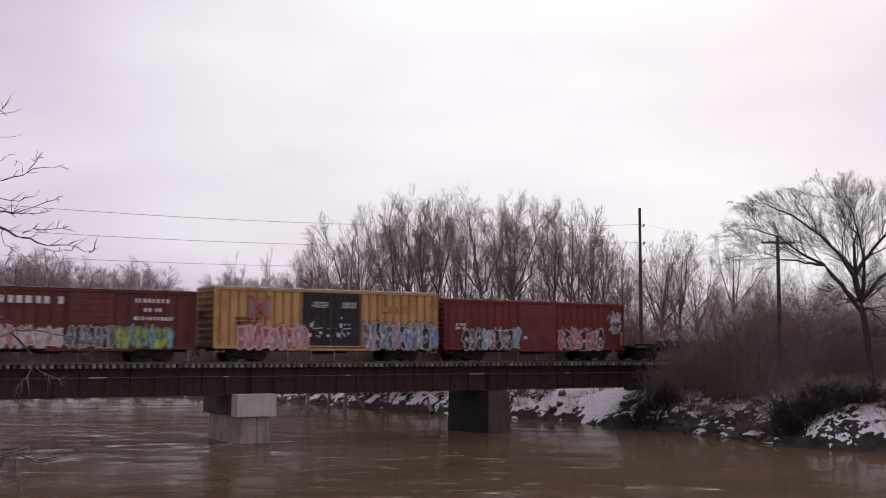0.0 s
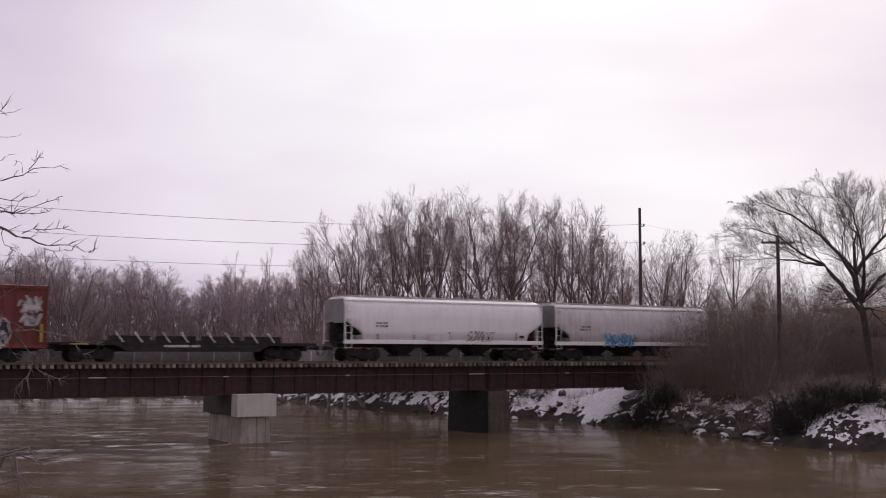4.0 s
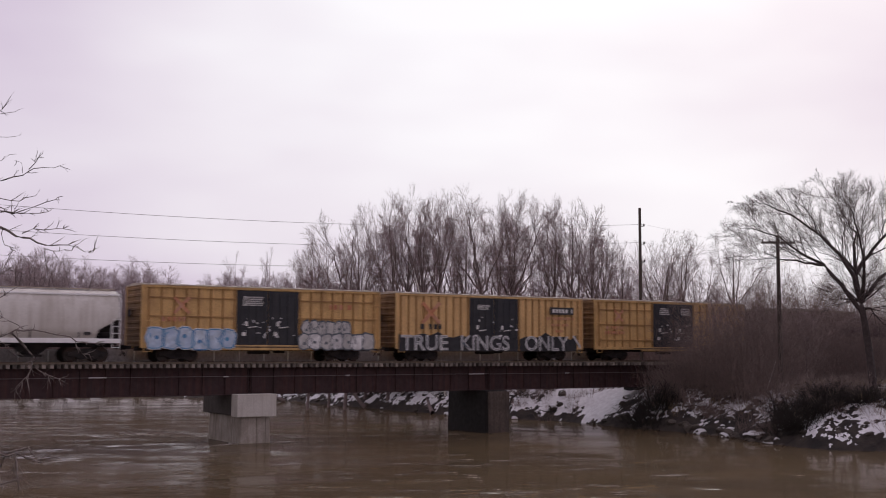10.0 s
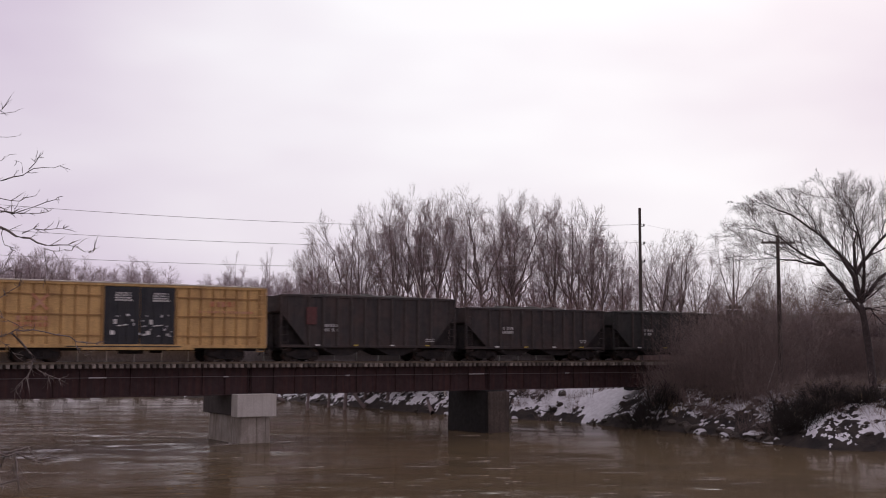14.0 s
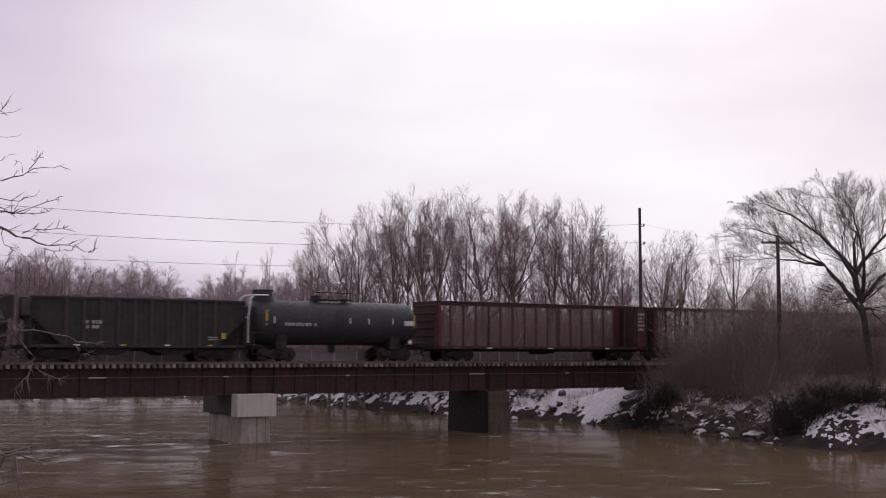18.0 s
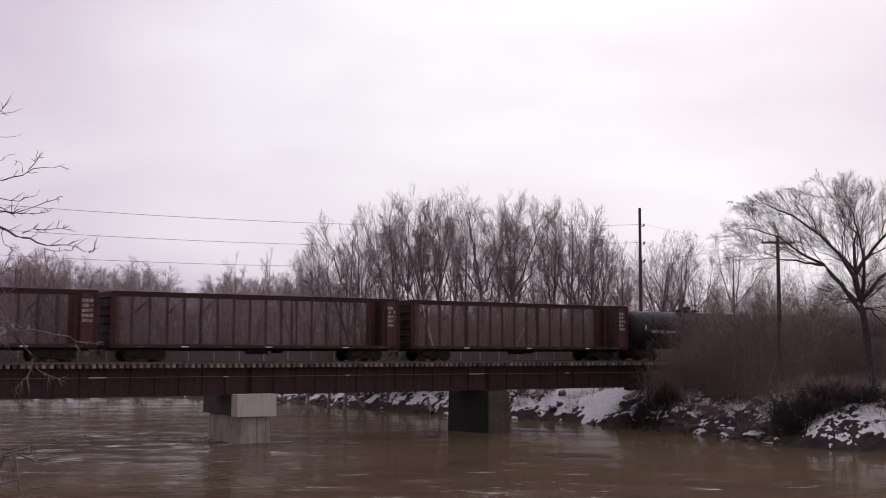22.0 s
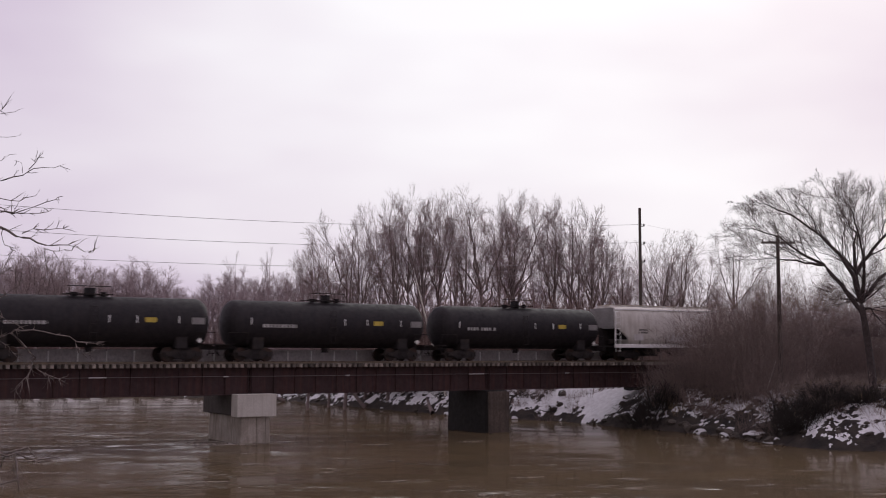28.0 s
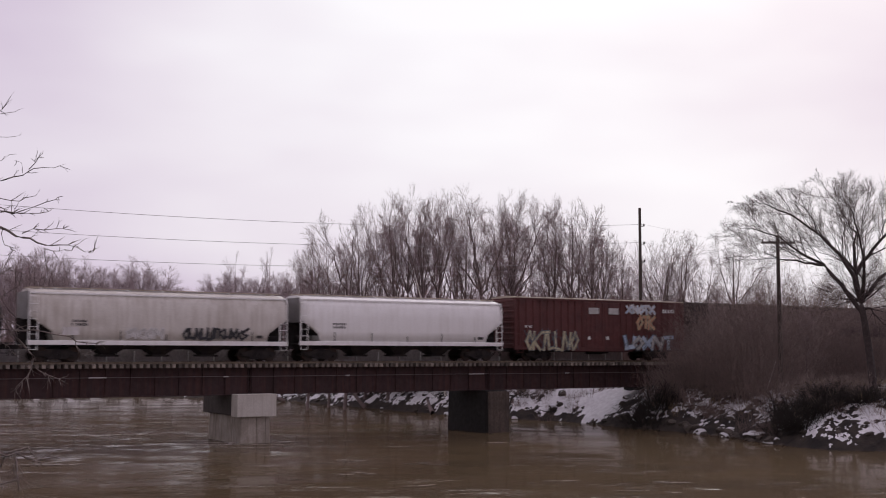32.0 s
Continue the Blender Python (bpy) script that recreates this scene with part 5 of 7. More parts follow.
        part("reflector", boxes((x, x + 0.3, -y - 0.14, -y - 0.11, sill + 0.1, sill + 0.18)), M_SAFETY if i % 2 else M_PAINTWHITE, car)
    underframe(car, L, sill - 0.12, gear=False)
    add_truck(car, -h + 1.7)
    add_truck(car, h - 1.7)
    add_ends(car, L, 0.5)
    return car


car = open_hopper(46.45, 12.9, 4.12, 0.88, M_COAL, "dark grimy open coal hopper car", 1)
part("patch", boxes((-4.7, -4.0, -HALF - 0.02, -HALF - 0.005, 2.3, 3.4)), M_MAROON, car, "rusty red patch")
open_hopper(59.9, 12.3, 3.62, 0.82, M_COAL, "low dark open coal hopper car", 2)
car = open_hopper(73.2, 12.6, 3.62, 0.82, M_COAL2, "dark green open coal hopper car", 3)
part("patch", boxes((4.75, 5.0, -HALF - 0.02, -HALF - 0.005, 1.35, 1.7)), M_SAFETY, car, "small yellow panel")


def tank_car(centre, L, radius, zc, paint, label, fittings, seed=0, hoops=False):
    car = start_car("tank_car", centre, label, "tank car")
    h = L / 2
    bm = bmesh.new()
    seg, rings = 32, []
    for x, k in ((-h, 0.0), (-h + 0.03, 0.30), (-h + 0.12, 0.58), (-h + 0.28, 0.82), (-h + 0.5, 0.96), (-h + 0.75, 1.0),
                 (-h * 0.34, 1.0), (h * 0.34, 1.0), (h - 0.75, 1.0), (h - 0.5, 0.96), (h - 0.28, 0.82), (h - 0.12, 0.58), (h - 0.03, 0.30), (h, 0.0)):
        rings.append([bm.verts.new((x, radius * max(k, 0.02) * math.cos(a), zc + radius * max(k, 0.02) * math.sin(a))) for a in (2 * math.pi * i / seg for i in range(seg))])
    for p, q in zip(rings, rings[1:]):
        for i in range(seg):
            bm.faces.new((p[i], p[(i + 1) % seg], q[(i + 1) % seg], q[i]))
    bm.faces.new(rings[0][::-1])
    bm.faces.new(rings[-1])
    bmesh.ops.recalc_face_normals(bm, faces=bm.faces[:])
    tank = smooth(part("tank", bm, paint, car))
    for x in (-h * 0.5, 0.0, h * 0.5):
        bm = bmesh.new()
        rod(bm, (x - 0.05, 0, zc), (x + 0.05, 0, zc), radius + 0.008, 32)
        part("weld_band", bm, paint, tank)
    # fittings on top
    for x, r, hh in fittings:
        bm = bmesh.new()
        rod(bm, (x, 0, zc + radius - 0.12), (x, 0, zc + radius + hh), r, 14)
        rod(bm, (x, 0, zc + radius + hh), (x, 0, zc + radius + hh + 0.04), r + 0.03, 14)
        part("fitting", bm, paint, car)
    part("platform", boxes((-1.5, 1.2, -0.62, -0.30, zc + radius + 0.08, zc + radius + 0.12), (-1.5, 1.2, 0.30, 0.62, zc + radius + 0.08, zc + radius + 0.12)), M_UNDER, car)
    bm = rods(*[((x, -0.55, zc + radius - 0.1), (x, -0.55, zc + radius + 0.55)) for x in (-1.4, -0.5, 0.4, 1.1)], ((-1.4, -0.55, zc + radius + 0.55), (1.1, -0.55, zc + radius + 0.55)), r=0.02)
    part("top_rail", bm, M_UNDER, car)
    ladder(car, -0.35, 0.05, -radius - 0.06, zc - 1.2, zc + radius * 0.6, M_UNDER)
    # saddles, stub sills, side walk
    for e in (-1, 1):
        part("saddle", boxes((e * (h - 1.9) - 0.35, e * (h - 1.9) + 0.35, -1.2, 1.2, 0.78, zc - radius * 0.55)), M_UNDER, car)
        part("stub_sill", bevelled((e * h - 2.6 if e > 0 else -h - 0.35, h + 0.35 if e > 0 else -h + 2.6, -0.32, 0.32, 0.72, 1.0), 0.02), M_UNDER, car)
        part("end_platform", boxes((e * (h + 0.1) - 0.35, e * (h + 0.1) + 0.35, -1.35, 1.35, 1.02, 1.07)), M_UNDER, car)
        x = e * (h + 0.1)
        part("handrail", rods(((x, -1.35, 1.05), (x, -1.35, 1.75)), ((x, -1.35, 1.75), (x - e * 1.2, -1.42, 1.75)), ((x - e * 1.2, -1.42, 1.75), (x - e * 1.2, -1.42, 1.05)), r=0.02), M_UNDER, car)
        part("step", rods(((x, -1.38, 1.05), (x, -1.38, 0.45)), ((x - e * 0.4, -1.38, 1.05), (x - e * 0.4, -1.38, 0.45)), ((x, -1.38, 0.5), (x - e * 0.4, -1.38, 0.5)), r=0.02), M_UNDER, car)
    part("bottom_outlet", rods(((0, 0, zc - radius + 0.1), (0, 0, 0.55)), r=0.22, seg=12), M_UNDER, car)
    if hoops:
        x = -h - 0.12
        for yv in (-0.95, 0.75):
            part("hoop_rail", rods(((x - 0.12, yv, 1.15), (x - 0.12, yv, 2.7)), ((x - 0.12, yv, 2.7), (x + 0.06, yv, 3.85)), ((x + 0.06, yv, 3.85), (x + 0.28, yv, 4.08)), ((x + 0.28, yv, 4.08), (x + 1.3, yv * 0.7, 4.1)), r=0.045, seg=8), M_PALEPOST, car, "white curved handrail")
        part("hoop_rail", rods(((x + 0.28, -0.95, 4.08), (x + 0.28, 0.75, 4.08)), ((x - 0.12, -0.95, 2.7), (x - 0.12, 0.75, 2.7)), r=0.04, seg=8), M_PALEPOST, car, "white curved handrail")
        part("end_cage", bevelled((-h - 0.16, -h + 0.30, -0.85, 0.85, 1.08, 3.35), 0.03), M_UNDER, car, "dark end cabinet")
    yy = -radius - 0.008

    def plate(name, x0, x1, z0, z1, m, label=""):
        z = (z0 + z1) / 2
        y = -math.sqrt(max(radius ** 2 - (z - zc) ** 2, 0.01)) - 0.02
        return part(name, boxes((x0, x1, y, y + 0.03, z0, z1)), m, car, label)

    marks(car, "reporting_marks", -h + 1.9, -h + 4.3, zc - 0.26, zc + 0.04, yy - 0.02, SPRAY["silver"], 1, 80 + seed, "white lettering")
    for x in (-h + 1.3, 0.1 * h, 0.33 * h, h - 2.2):
        plate("tack_strip", x, x + 0.05, zc - 0.05, zc + 0.35, M_PALEPOST)
    if not hoops:
        plate("warning_panel", h * 0.40, h * 0.40 + 0.68, zc - 0.02, zc + 0.26, M_SAFETY, "yellow warning panel")
        plate("data_panel", h * 0.80, h * 0.80 + 0.8, zc - 0.1, zc + 0.3, M_ENDGREY)
    else:
        plate("data_panel", h * 0.78, h * 0.78 + 0.7, zc - 0.1, zc + 0.2, M_GREY)
        plate("safety_stripe", -h + 0.75, -h + 0.85, zc - 0.2, zc + 0.75, M_SAFETY)
        plate("safety_stripe", h - 0.6, h - 0.5, zc - 0.2, zc + 0.6, M_SAFETY)
    bm = bmesh.new()
    x, z, q = h - 0.9, 1.25, 0.17
    flat_shape(bm, [(x - q, z), (x, z - q), (x + q, z), (x, z + q)], -1.43, 0.012)
    part("placard", bm, M_PAINTWHITE, car, "white diamond placard")
    add_truck(car, -h + 1.75)
    add_truck(car, h - 1.75)
    add_ends(car, L, 0.65)
    return car


tank_car(86.05, 11.9, 1.40, 2.42, M_TANKG, "dark green tank car with white curved end rails", [(-4.85, 0.66, 0.58), (-1.2, 0.3, 0.32), (0.9, 0.2, 0.15)], 1, True)


def rack_car(centre, L, top, sill, label, seed=0):
    """Tall open-sided rack car: spaced posts, diagonals, solid end bays."""
    car = start_car("rack_car", centre, label, "rack car")
    h, y = L / 2, HALF - 0.06
    part("floor", boxes((-h, h, -1.35, 1.35, sill + 0.02, sill + 0.14)), M_CHIPRIB, car)
    n = 18
    for s in (-1, 1):
        part("top_chord", bevelled((-h, h, s * y - 0.06, s * y + 0.06, top - 0.14, top + 0.02), 0.015), M_CHIPRIB, car)
        part("side_sill", bevelled((-h, h, s * y - 0.05, s * y + 0.05, sill, sill + 0.2), 0.015), M_CHIPRIB, car)
        xs = [-h + 0.15 + (L - 0.3) * i / n for i in range(n + 1)]
        for i, x in enumerate(xs):
            if s < 0 or i % 6 == 0:
                part("post", bevelled((x - 0.055, x + 0.055, s * y - 0.05, s * y + 0.05, sill + 0.1, top - 0.08), 0.01), M_CHIPRIB, car)
        if s > 0:
            part("side_screen", boxes((-h + 0.4, h - 0.9, s * (y - 0.03) - 0.006, s * (y - 0.03) + 0.006, sill + 0.15, top - 0.12)), M_SCREEN, car, "thin brown metal screen")
        for i in ((2, 4, 6, 11, 15) if s > 0 else ()):
            a, b = (top - 1.1, top - 0.12) if (i + seed) % 2 or i < 7 else (top - 0.12, sill + 0.4)
            part("diagonal", rods(((xs[i], s * (y - 0.10), a), (xs[i + 1], s * (y - 0.10), b)), r=0.035, seg=4), M_CHIPRIB, car)
        for e in (-1, 1):
            x = e * h
            part("end_bay", boxes((x - 0.9 if e > 0 else x, x if e > 0 else x + 0.42, s * y - 0.02, s * y + 0.02, sill + 0.1, top - 0.1)), M_CHIP, car)
    for e in (-1, 1):
        part("bulkhead", boxes((e * h - 0.05, e * h + 0.05, -y, y, sill, top)), M_CHIPRIB, car)
        for k in range(6):
            z = sill + 0.4 + (top - sill - 0.7) * k / 5
            part("bulkhead_rib", bevelled((e * h - 0.12 if e < 0 else h, -h if e < 0 else h + 0.12, -y + 0.05, y - 0.05, z - 0.06, z + 0.06), 0.02), M_CHIPRIB, car)
        ladder(car, e * h - 0.5 if e > 0 else -h + 0.08, h - 0.08 if e > 0 else -h + 0.5, -y - 0.10, sill - 0.25, top - 0.2, M_CHIPRIB)
    marks(car, "reporting_marks", h - 0.85, h - 0.3, 2.2, 3.6, -y - 0.03, SPRAY["silver"], 5, 90 + seed)
    for i in range(7):
        x = -h + 1.5 + (L - 3.0) * i / 6
        part("reflector", boxes((x, x + 0.4, -y - 0.07, -y - 0.05, sill + 0.04, sill + 0.11)), M_PAINTWHITE if i % 2 else M_GUARD, car)
    underframe(car, L, sill - 0.08)
    add_truck(car, -h + 2.2)
    add_truck(car, h - 2.2)
    add_ends(car, L, 0.45)
    return car


for i, c in enumerate((102.55, 122.25, 142.1)):
    rack_car(c, 18.9, 4.02, 0.80, "tall open-sided brown rack car with spaced posts", i)

for i, c in enumerate((159.05, 174.1, 189.15, 204.3)):
    tank_car(c, 14.0, 1.46, 2.30, M_TANK, "black tank car with white lettering and yellow panel", [(0.0, 0.32, 0.42), (-0.9, 0.2, 0.16), (0.8, 0.16, 0.2)], 2 + i)

car = covered_hopper(220.15, 15.5, 3.86, 0.95, M_TAN, M_WHITE, "dusty beige covered hopper car with black scrawl", 4, 0.22)
tag_scrawl(car, 1.0, 5.0, 1.28, 1.98, "black", yh, 11, 46, 0.15, "bold black scrawl")
part("patch", boxes((-5.9, -5.0, yh, yh + 0.02, 1.5, 1.95)), M_GREY, car, "grey painted-over patch")
graffiti(car, -2.3, -0.2, 1.3, 1.95, ["silver"], "white", yh + 0.01, 4, 47, 0.4, 0.05, "faint pale tag")
car = covered_hopper(236.45, 15.5, 3.92, 1.0, M_WHITE, M_WHITE, "clean white covered hopper car with dark marks", 5, 0.22)

car = boxcar(253.35, 16.1, 4.42, 0.78, M_MAROON, "dull brown boxcar with graffiti beside a white hopper", "fine", door=(-1.9, 1.6), roof=M_ROOF, seed=7)
marks(car, "reporting_marks", -7.3, -6.7, 2.3, 2.55, yg - 0.03, M_PAINTWHITE, 1, 27)
graffiti(car, -7.2, -2.6, 0.72, 2.1, ["cream"], "slate", yg - 0.04, 7, 48, 0.5, 0.07, "cream and grey graffiti")
graffiti(car, 2.2, 5.0, 3.45, 4.15, ["ice"], "white", yg - 0.04, 5, 49, 0.45, 0.06, "pale blue graffiti")
graffiti(car, 3.2, 5.0, 2.3, 3.4, ["orange"], "cream", yg - 0.04, 3, 51, 0.5, 0.06, "orange graffiti")
graffiti(car, 1.9, 6.8, 0.75, 1.9, ["ice", "silver"], "slate", yg - 0.04, 5, 52, 0.5, 0.07, "pale graffiti")
marks(car, "company_mark", 5.8, 7.0, 3.55, 3.95, yg - 0.03, M_PAINTWHITE, 1, 28)
for x in (-1.5, 0.4):
    part("stencil_panel", boxes((x, x + 0.95, -HALF - 0.10, -HALF - 0.08, 3.4, 3.85)), SPRAY["silver"], car, "pale stencilled panel")

boxcar(287.4, 16.0, 4.40, 0.78, M_COAL, "dark boxcar at the tail of the visible train", "fine", door=(-1.9, 1.6), roof=M_COAL, seed=9)
boxcar(270.6, 16.0, 4.40, 0.78, M_COAL, "dark boxcar at the end of the visible train", "fine", door=(-1.9, 1.6), roof=M_COAL, seed=8)

# ---- bare winter trees and brush ----
class Wood:
    """Collects tapered limbs as plain lists, for one mesh."""

    def __init__(self):
        self.v, self.f = [], []

    def limb(self, pts, radii, sides):
        base, n = len(self.v), len(pts)
        for i, (p, r) in enumerate(zip(pts, radii)):
            d = (pts[min(i + 1, n - 1)] - pts[max(i - 1, 0)])
            d = d.normalized() if d.length > 1e-6 else Vector((0, 0, 1))
            a = d.orthogonal().normalized()
            b = d.cross(a)
            if i == n - 1:
                self.v.append(tuple(p))
                break
            for k in range(sides):
                t = 6.2832 * k / sides
                self.v.append(tuple(p + (a * math.cos(t) + b * math.sin(t)) * r))
        for i in range(n - 2):
            for k in range(sides):
                q, w = base + i * sides, (k + 1) % sides
                self.f.append((q + k, q + w, q + sides + w, q + sides + k))
        q, tip = base + (n - 2) * sides, base + (n - 1) * sides
        for k in range(sides):
            self.f.append((q + k, q + (k + 1) % sides, tip))

    def mesh(self, name, material):
        me = bpy.data.meshes.new(name)
        me.from_pydata(self.v, [], self.f)
        me.polygons.foreach_set("use_smooth", [True] * len(me.polygons))
        me.materials.append(material)
        return me


def wander(r, p, d, length, steps, wobble, lift):
    pts = [p.copy()]
    d = d.normalized()
    for _ in range(steps):
        d = (d + Vector((r.gauss(0, wobble), r.gauss(0, wobble), r.gauss(0, wobble) + lift))).normalized()
        p = p + d * (length / steps)
        pts.append(p.copy())
    return pts


def aside(r, d, angle):
    """A direction that leaves d by an angle, in degrees."""
    a = d.orthogonal().normalized()
    a.rotate(Matrix.Rotation(r.uniform(0, 6.283), 3, d))
    c, s = math.cos(radians(angle)), math.sin(radians(angle))
    return (d * c + a * s).normalized()


def dress(r, stems, inside, axis, counts, reach, leaf, wood, crown):
    """Boughs, branches and twigs on given stems of (points, girth at the foot, girth at the tip, where the boughs begin).
    inside: tells whether a point lies in the crown; axis: the crown's middle; reach: the length of each order of branch."""
    last = len(counts) - 1

    def room(p, d, size):
        t = size
        while t > 0.25 * size and not inside(p + d * t):
            t -= 0.15 * size
        return t

    def sprout(pts, rad, level, begin):
        n = len(pts) - 1
        for k in range(counts[level]):
            t = begin + (0.99 - begin) * ((k + r.random()) / counts[level]) ** 0.92
            q = t * n
            i = min(int(q), n - 1)
            p, d = pts[i].lerp(pts[i + 1], q - i), (pts[i + 1] - pts[i]).normalized()
            away = p - axis
            d = aside(r, d, r.uniform(30, 58)) + Vector((0, 0, 0.16)) + away.normalized() * 0.30
            d.normalize()
            ln = room(p, d, reach[level] * r.uniform(0.65, 1.25) * (1.15 - 0.5 * t))
            rr = max(rad[i] * 0.48 * (1 - 0.3 * t), leaf * (1.0 + 0.45 * (last - level)))
            if level == last:
                crown.limb([p, p + d * ln], [leaf, leaf * 0.4], 3)
                continue
            steps = 4 if level == 0 else 2
            sub = wander(r, p, d, ln, steps, 0.13, 0.02)
            girths = [rr * (1 - 0.72 * j / steps) for j in range(steps + 1)]
            (wood if level == 0 else crown).limb(sub, girths, 4 if level == 0 else 3)
            sprout(sub, girths, level + 1, 0.18)

    for pts, r0, r1, begin in stems:
        n = len(pts) - 1
        girths = [r0 + (r1 - r0) * (j / n) ** 0.8 for j in range(n + 1)]
        wood.limb(pts, girths, 7)
        sprout(pts, girths, 0, begin)


def grow_wood(seed, low, wide, leaders, radius, leaf, barks, counts, reach, top=1.25):
    """A tree 10 m tall: a trunk to the top, leaders that part from it and bend upwards, and a round crown of twigs from low upwards."""
    r = random.Random(seed)
    lean = Vector((r.gauss(0, 0.3), r.gauss(0, 0.3), 0))

    def profile(u):
        return wide * math.sqrt(max(0.0, 1 - (2 * min(max(u, 0.0), 1.0) ** top - 1) ** 2))

    def inside(p):
        u = (p.z - low) / (9.95 - low)
        bump = 1.0 + 0.22 * noise.noise(p * 0.7 + Vector((seed, 0, 0)))
        q = p - lean * u
        return -0.1 < u < 1 and math.hypot(q.x, q.y) < profile(u) * bump

    trunk = wander(r, Vector((0, 0, -0.4)), Vector((r.gauss(0, 0.05), r.gauss(0, 0.05), 1)), 8.9, 14, 0.04, 0.04)
    trunk = [p + lean * max(0.0, (p.z - low) / (10 - low)) * 0.7 for p in trunk]
    stems = [(trunk, radius * 1.1, leaf * 2, low / 9.5)]
    turn = r.uniform(0, 6.283)
    for k in range(leaders):
        a = turn + 2.4 * k + r.gauss(0, 0.3)
        u = 0.35 + 0.58 * (k + r.random()) / leaders
        w = profile(u) * r.uniform(0.6, 0.8)
        tip = Vector((w * math.cos(a), w * math.sin(a), low + (8.9 - low) * u)) + lean * u
        z = low * 0.75 + (tip.z - low) * r.uniform(0.2, 0.5)
        p = trunk[min(range(14), key=lambda q: abs(trunk[q].z - z))]
        bend = p.lerp(tip, 0.5) + Vector((math.cos(a) * w * 0.16, math.sin(a) * w * 0.16, 0))
        line = []
        for q in range(10):
            t = q / 9
            line.append(p * (1 - t) ** 2 + bend * (2 * t * (1 - t)) + tip * t * t + Vector((r.gauss(0, 0.05), r.gauss(0, 0.05), r.gauss(0, 0.03))) * (0 < q))
        stems.append((line, radius * r.uniform(0.42, 0.6), leaf * 2, 0.32))
    wood, crown = Wood(), Wood()
    dress(r, stems, inside, Vector((lean.x * 0.5, lean.y * 0.5, low + 0.35 * (10 - low))), counts, reach, leaf, wood, crown)
    return wood.mesh("trunk", barks[0]), crown.mesh("crown", barks[1])


def grow_shrub(seed, height, width, stems, twig=0.010, material=None, splay=0.45, side=6, fine=2):
    r = random.Random(seed)
    w = Wood()
    for _ in range(stems):
        a, q = r.uniform(0, 6.283), width * math.sqrt(r.random()) * 0.5
        p = Vector((math.cos(a) * q, math.sin(a) * q, -0.25))
        d = Vector((math.cos(a) * splay * r.uniform(0, 1.2) + r.gauss(0, 0.2), math.sin(a) * splay * r.uniform(0, 1.2) + r.gauss(0, 0.2), 1))
        ln = height * r.uniform(0.5, 1.1)
        pts = wander(r, p, d, ln, 4, 0.12, 0.0)
        rr = twig * r.uniform(1.0, 2.2)
        w.limb(pts, [rr * (1 - 0.75 * j / 4) for j in range(5)], 3)
        for k in range(side):
            t = 0.2 + 0.78 * r.random()
            i = min(int(t * 4), 3)
            p2 = pts[i].lerp(pts[i + 1], t * 4 - i)
            d2 = aside(r, (pts[i + 1] - pts[i]).normalized(), r.uniform(25, 65))
            s2 = wander(r, p2, d2, ln * r.uniform(0.15, 0.4), 2, 0.15, 0.03)
            w.limb(s2, [rr * 0.6, rr * 0.4, 0.001], 3)
            for _ in range(fine):
                d3 = aside(r, (s2[1] - s2[0]).normalized(), r.uniform(25, 60))
                w.limb([s2[1], s2[1] + d3 * ln * r.uniform(0.06, 0.16)], [rr * 0.45, 0.001], 3)
    return w.mesh("shrub", material or M_BRUSH)


YAW = 32.627


def bearing(deg, dist):
    """A place at so many degrees to the right of the line of sight, and so far off."""
    a = radians(YAW + deg)
    return EYE[0] + dist * math.sin(a), EYE[1] + dist * math.cos(a)


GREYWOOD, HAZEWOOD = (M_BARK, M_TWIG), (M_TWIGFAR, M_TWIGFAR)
FOREST = [grow_wood(100 + i, 3.5 + 0.3 * (i % 3), 1.30 + 0.15 * (i % 4), 6 + i % 3, 0.090, 0.0036, GREYWOOD, (8, 5, 4, 3), (1.25, 0.70, 0.42, 0.24)) for i in range(8)]
VASE = [grow_wood(200 + i, 2.8, 2.9 + 0.3 * i, 8, 0.15, 0.0044, GREYWOOD, (7, 5, 4, 3), (1.9, 1.0, 0.55, 0.30)) for i in range(4)]
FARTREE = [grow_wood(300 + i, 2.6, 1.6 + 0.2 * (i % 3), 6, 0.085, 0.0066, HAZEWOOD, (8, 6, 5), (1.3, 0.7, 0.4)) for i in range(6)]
FARVASE = [grow_wood(320 + i, 2.2, 3.0, 8, 0.16, 0.0066, GREYWOOD, (8, 6, 5), (1.8, 0.95, 0.5)) for i in range(2)]


def plant(meshes, x, y, height, turn, label, group, z=None, girth=1.0):
    """Stands a tree of 10 m up at its own height."""
    k = height / 10.0
    ob = tagged(new("tree"), label, "tree", group)
    ob.location = (x, y, ground_z(x, y) if z is None else z)
    ob.rotation_euler = (0, 0, turn)
    ob.scale = (k * girth, k * girth, k)
    part_of("trunk", meshes[0], None, ob)
    part_of("crown", meshes[1], None, ob)
    return ob


def wood_edge(outline, near, far, count, stock, label, group, seed, low=0.72, girth=1.0):
    """Trees in a belt whose crowns make an outline of (bearing, rise in degrees) pairs."""
    r = random.Random(seed)
    bs, es = [b for b, e in outline], [e for b, e in outline]
    for i in range(count):
        b = bs[0] + (bs[-1] - bs[0]) * (i + r.uniform(0.25, 0.75)) / count
        front = r.random()
        dist = near + (far - near) * front
        rise = 1.02 * float(np.interp(b, bs, es)) * (r.uniform(low, 1.0) if i % 3 else r.uniform(0.95, 1.03))
        x, y = bearing(b, dist)
        z = ground_z(x, y)
        plant(stock[r.randrange(len(stock))], x, y, max(4.0, EYE[2] + dist * math.tan(radians(rise)) - z), r.uniform(0, 6.283), label, group, z, girth * r.uniform(0.85, 1.2))


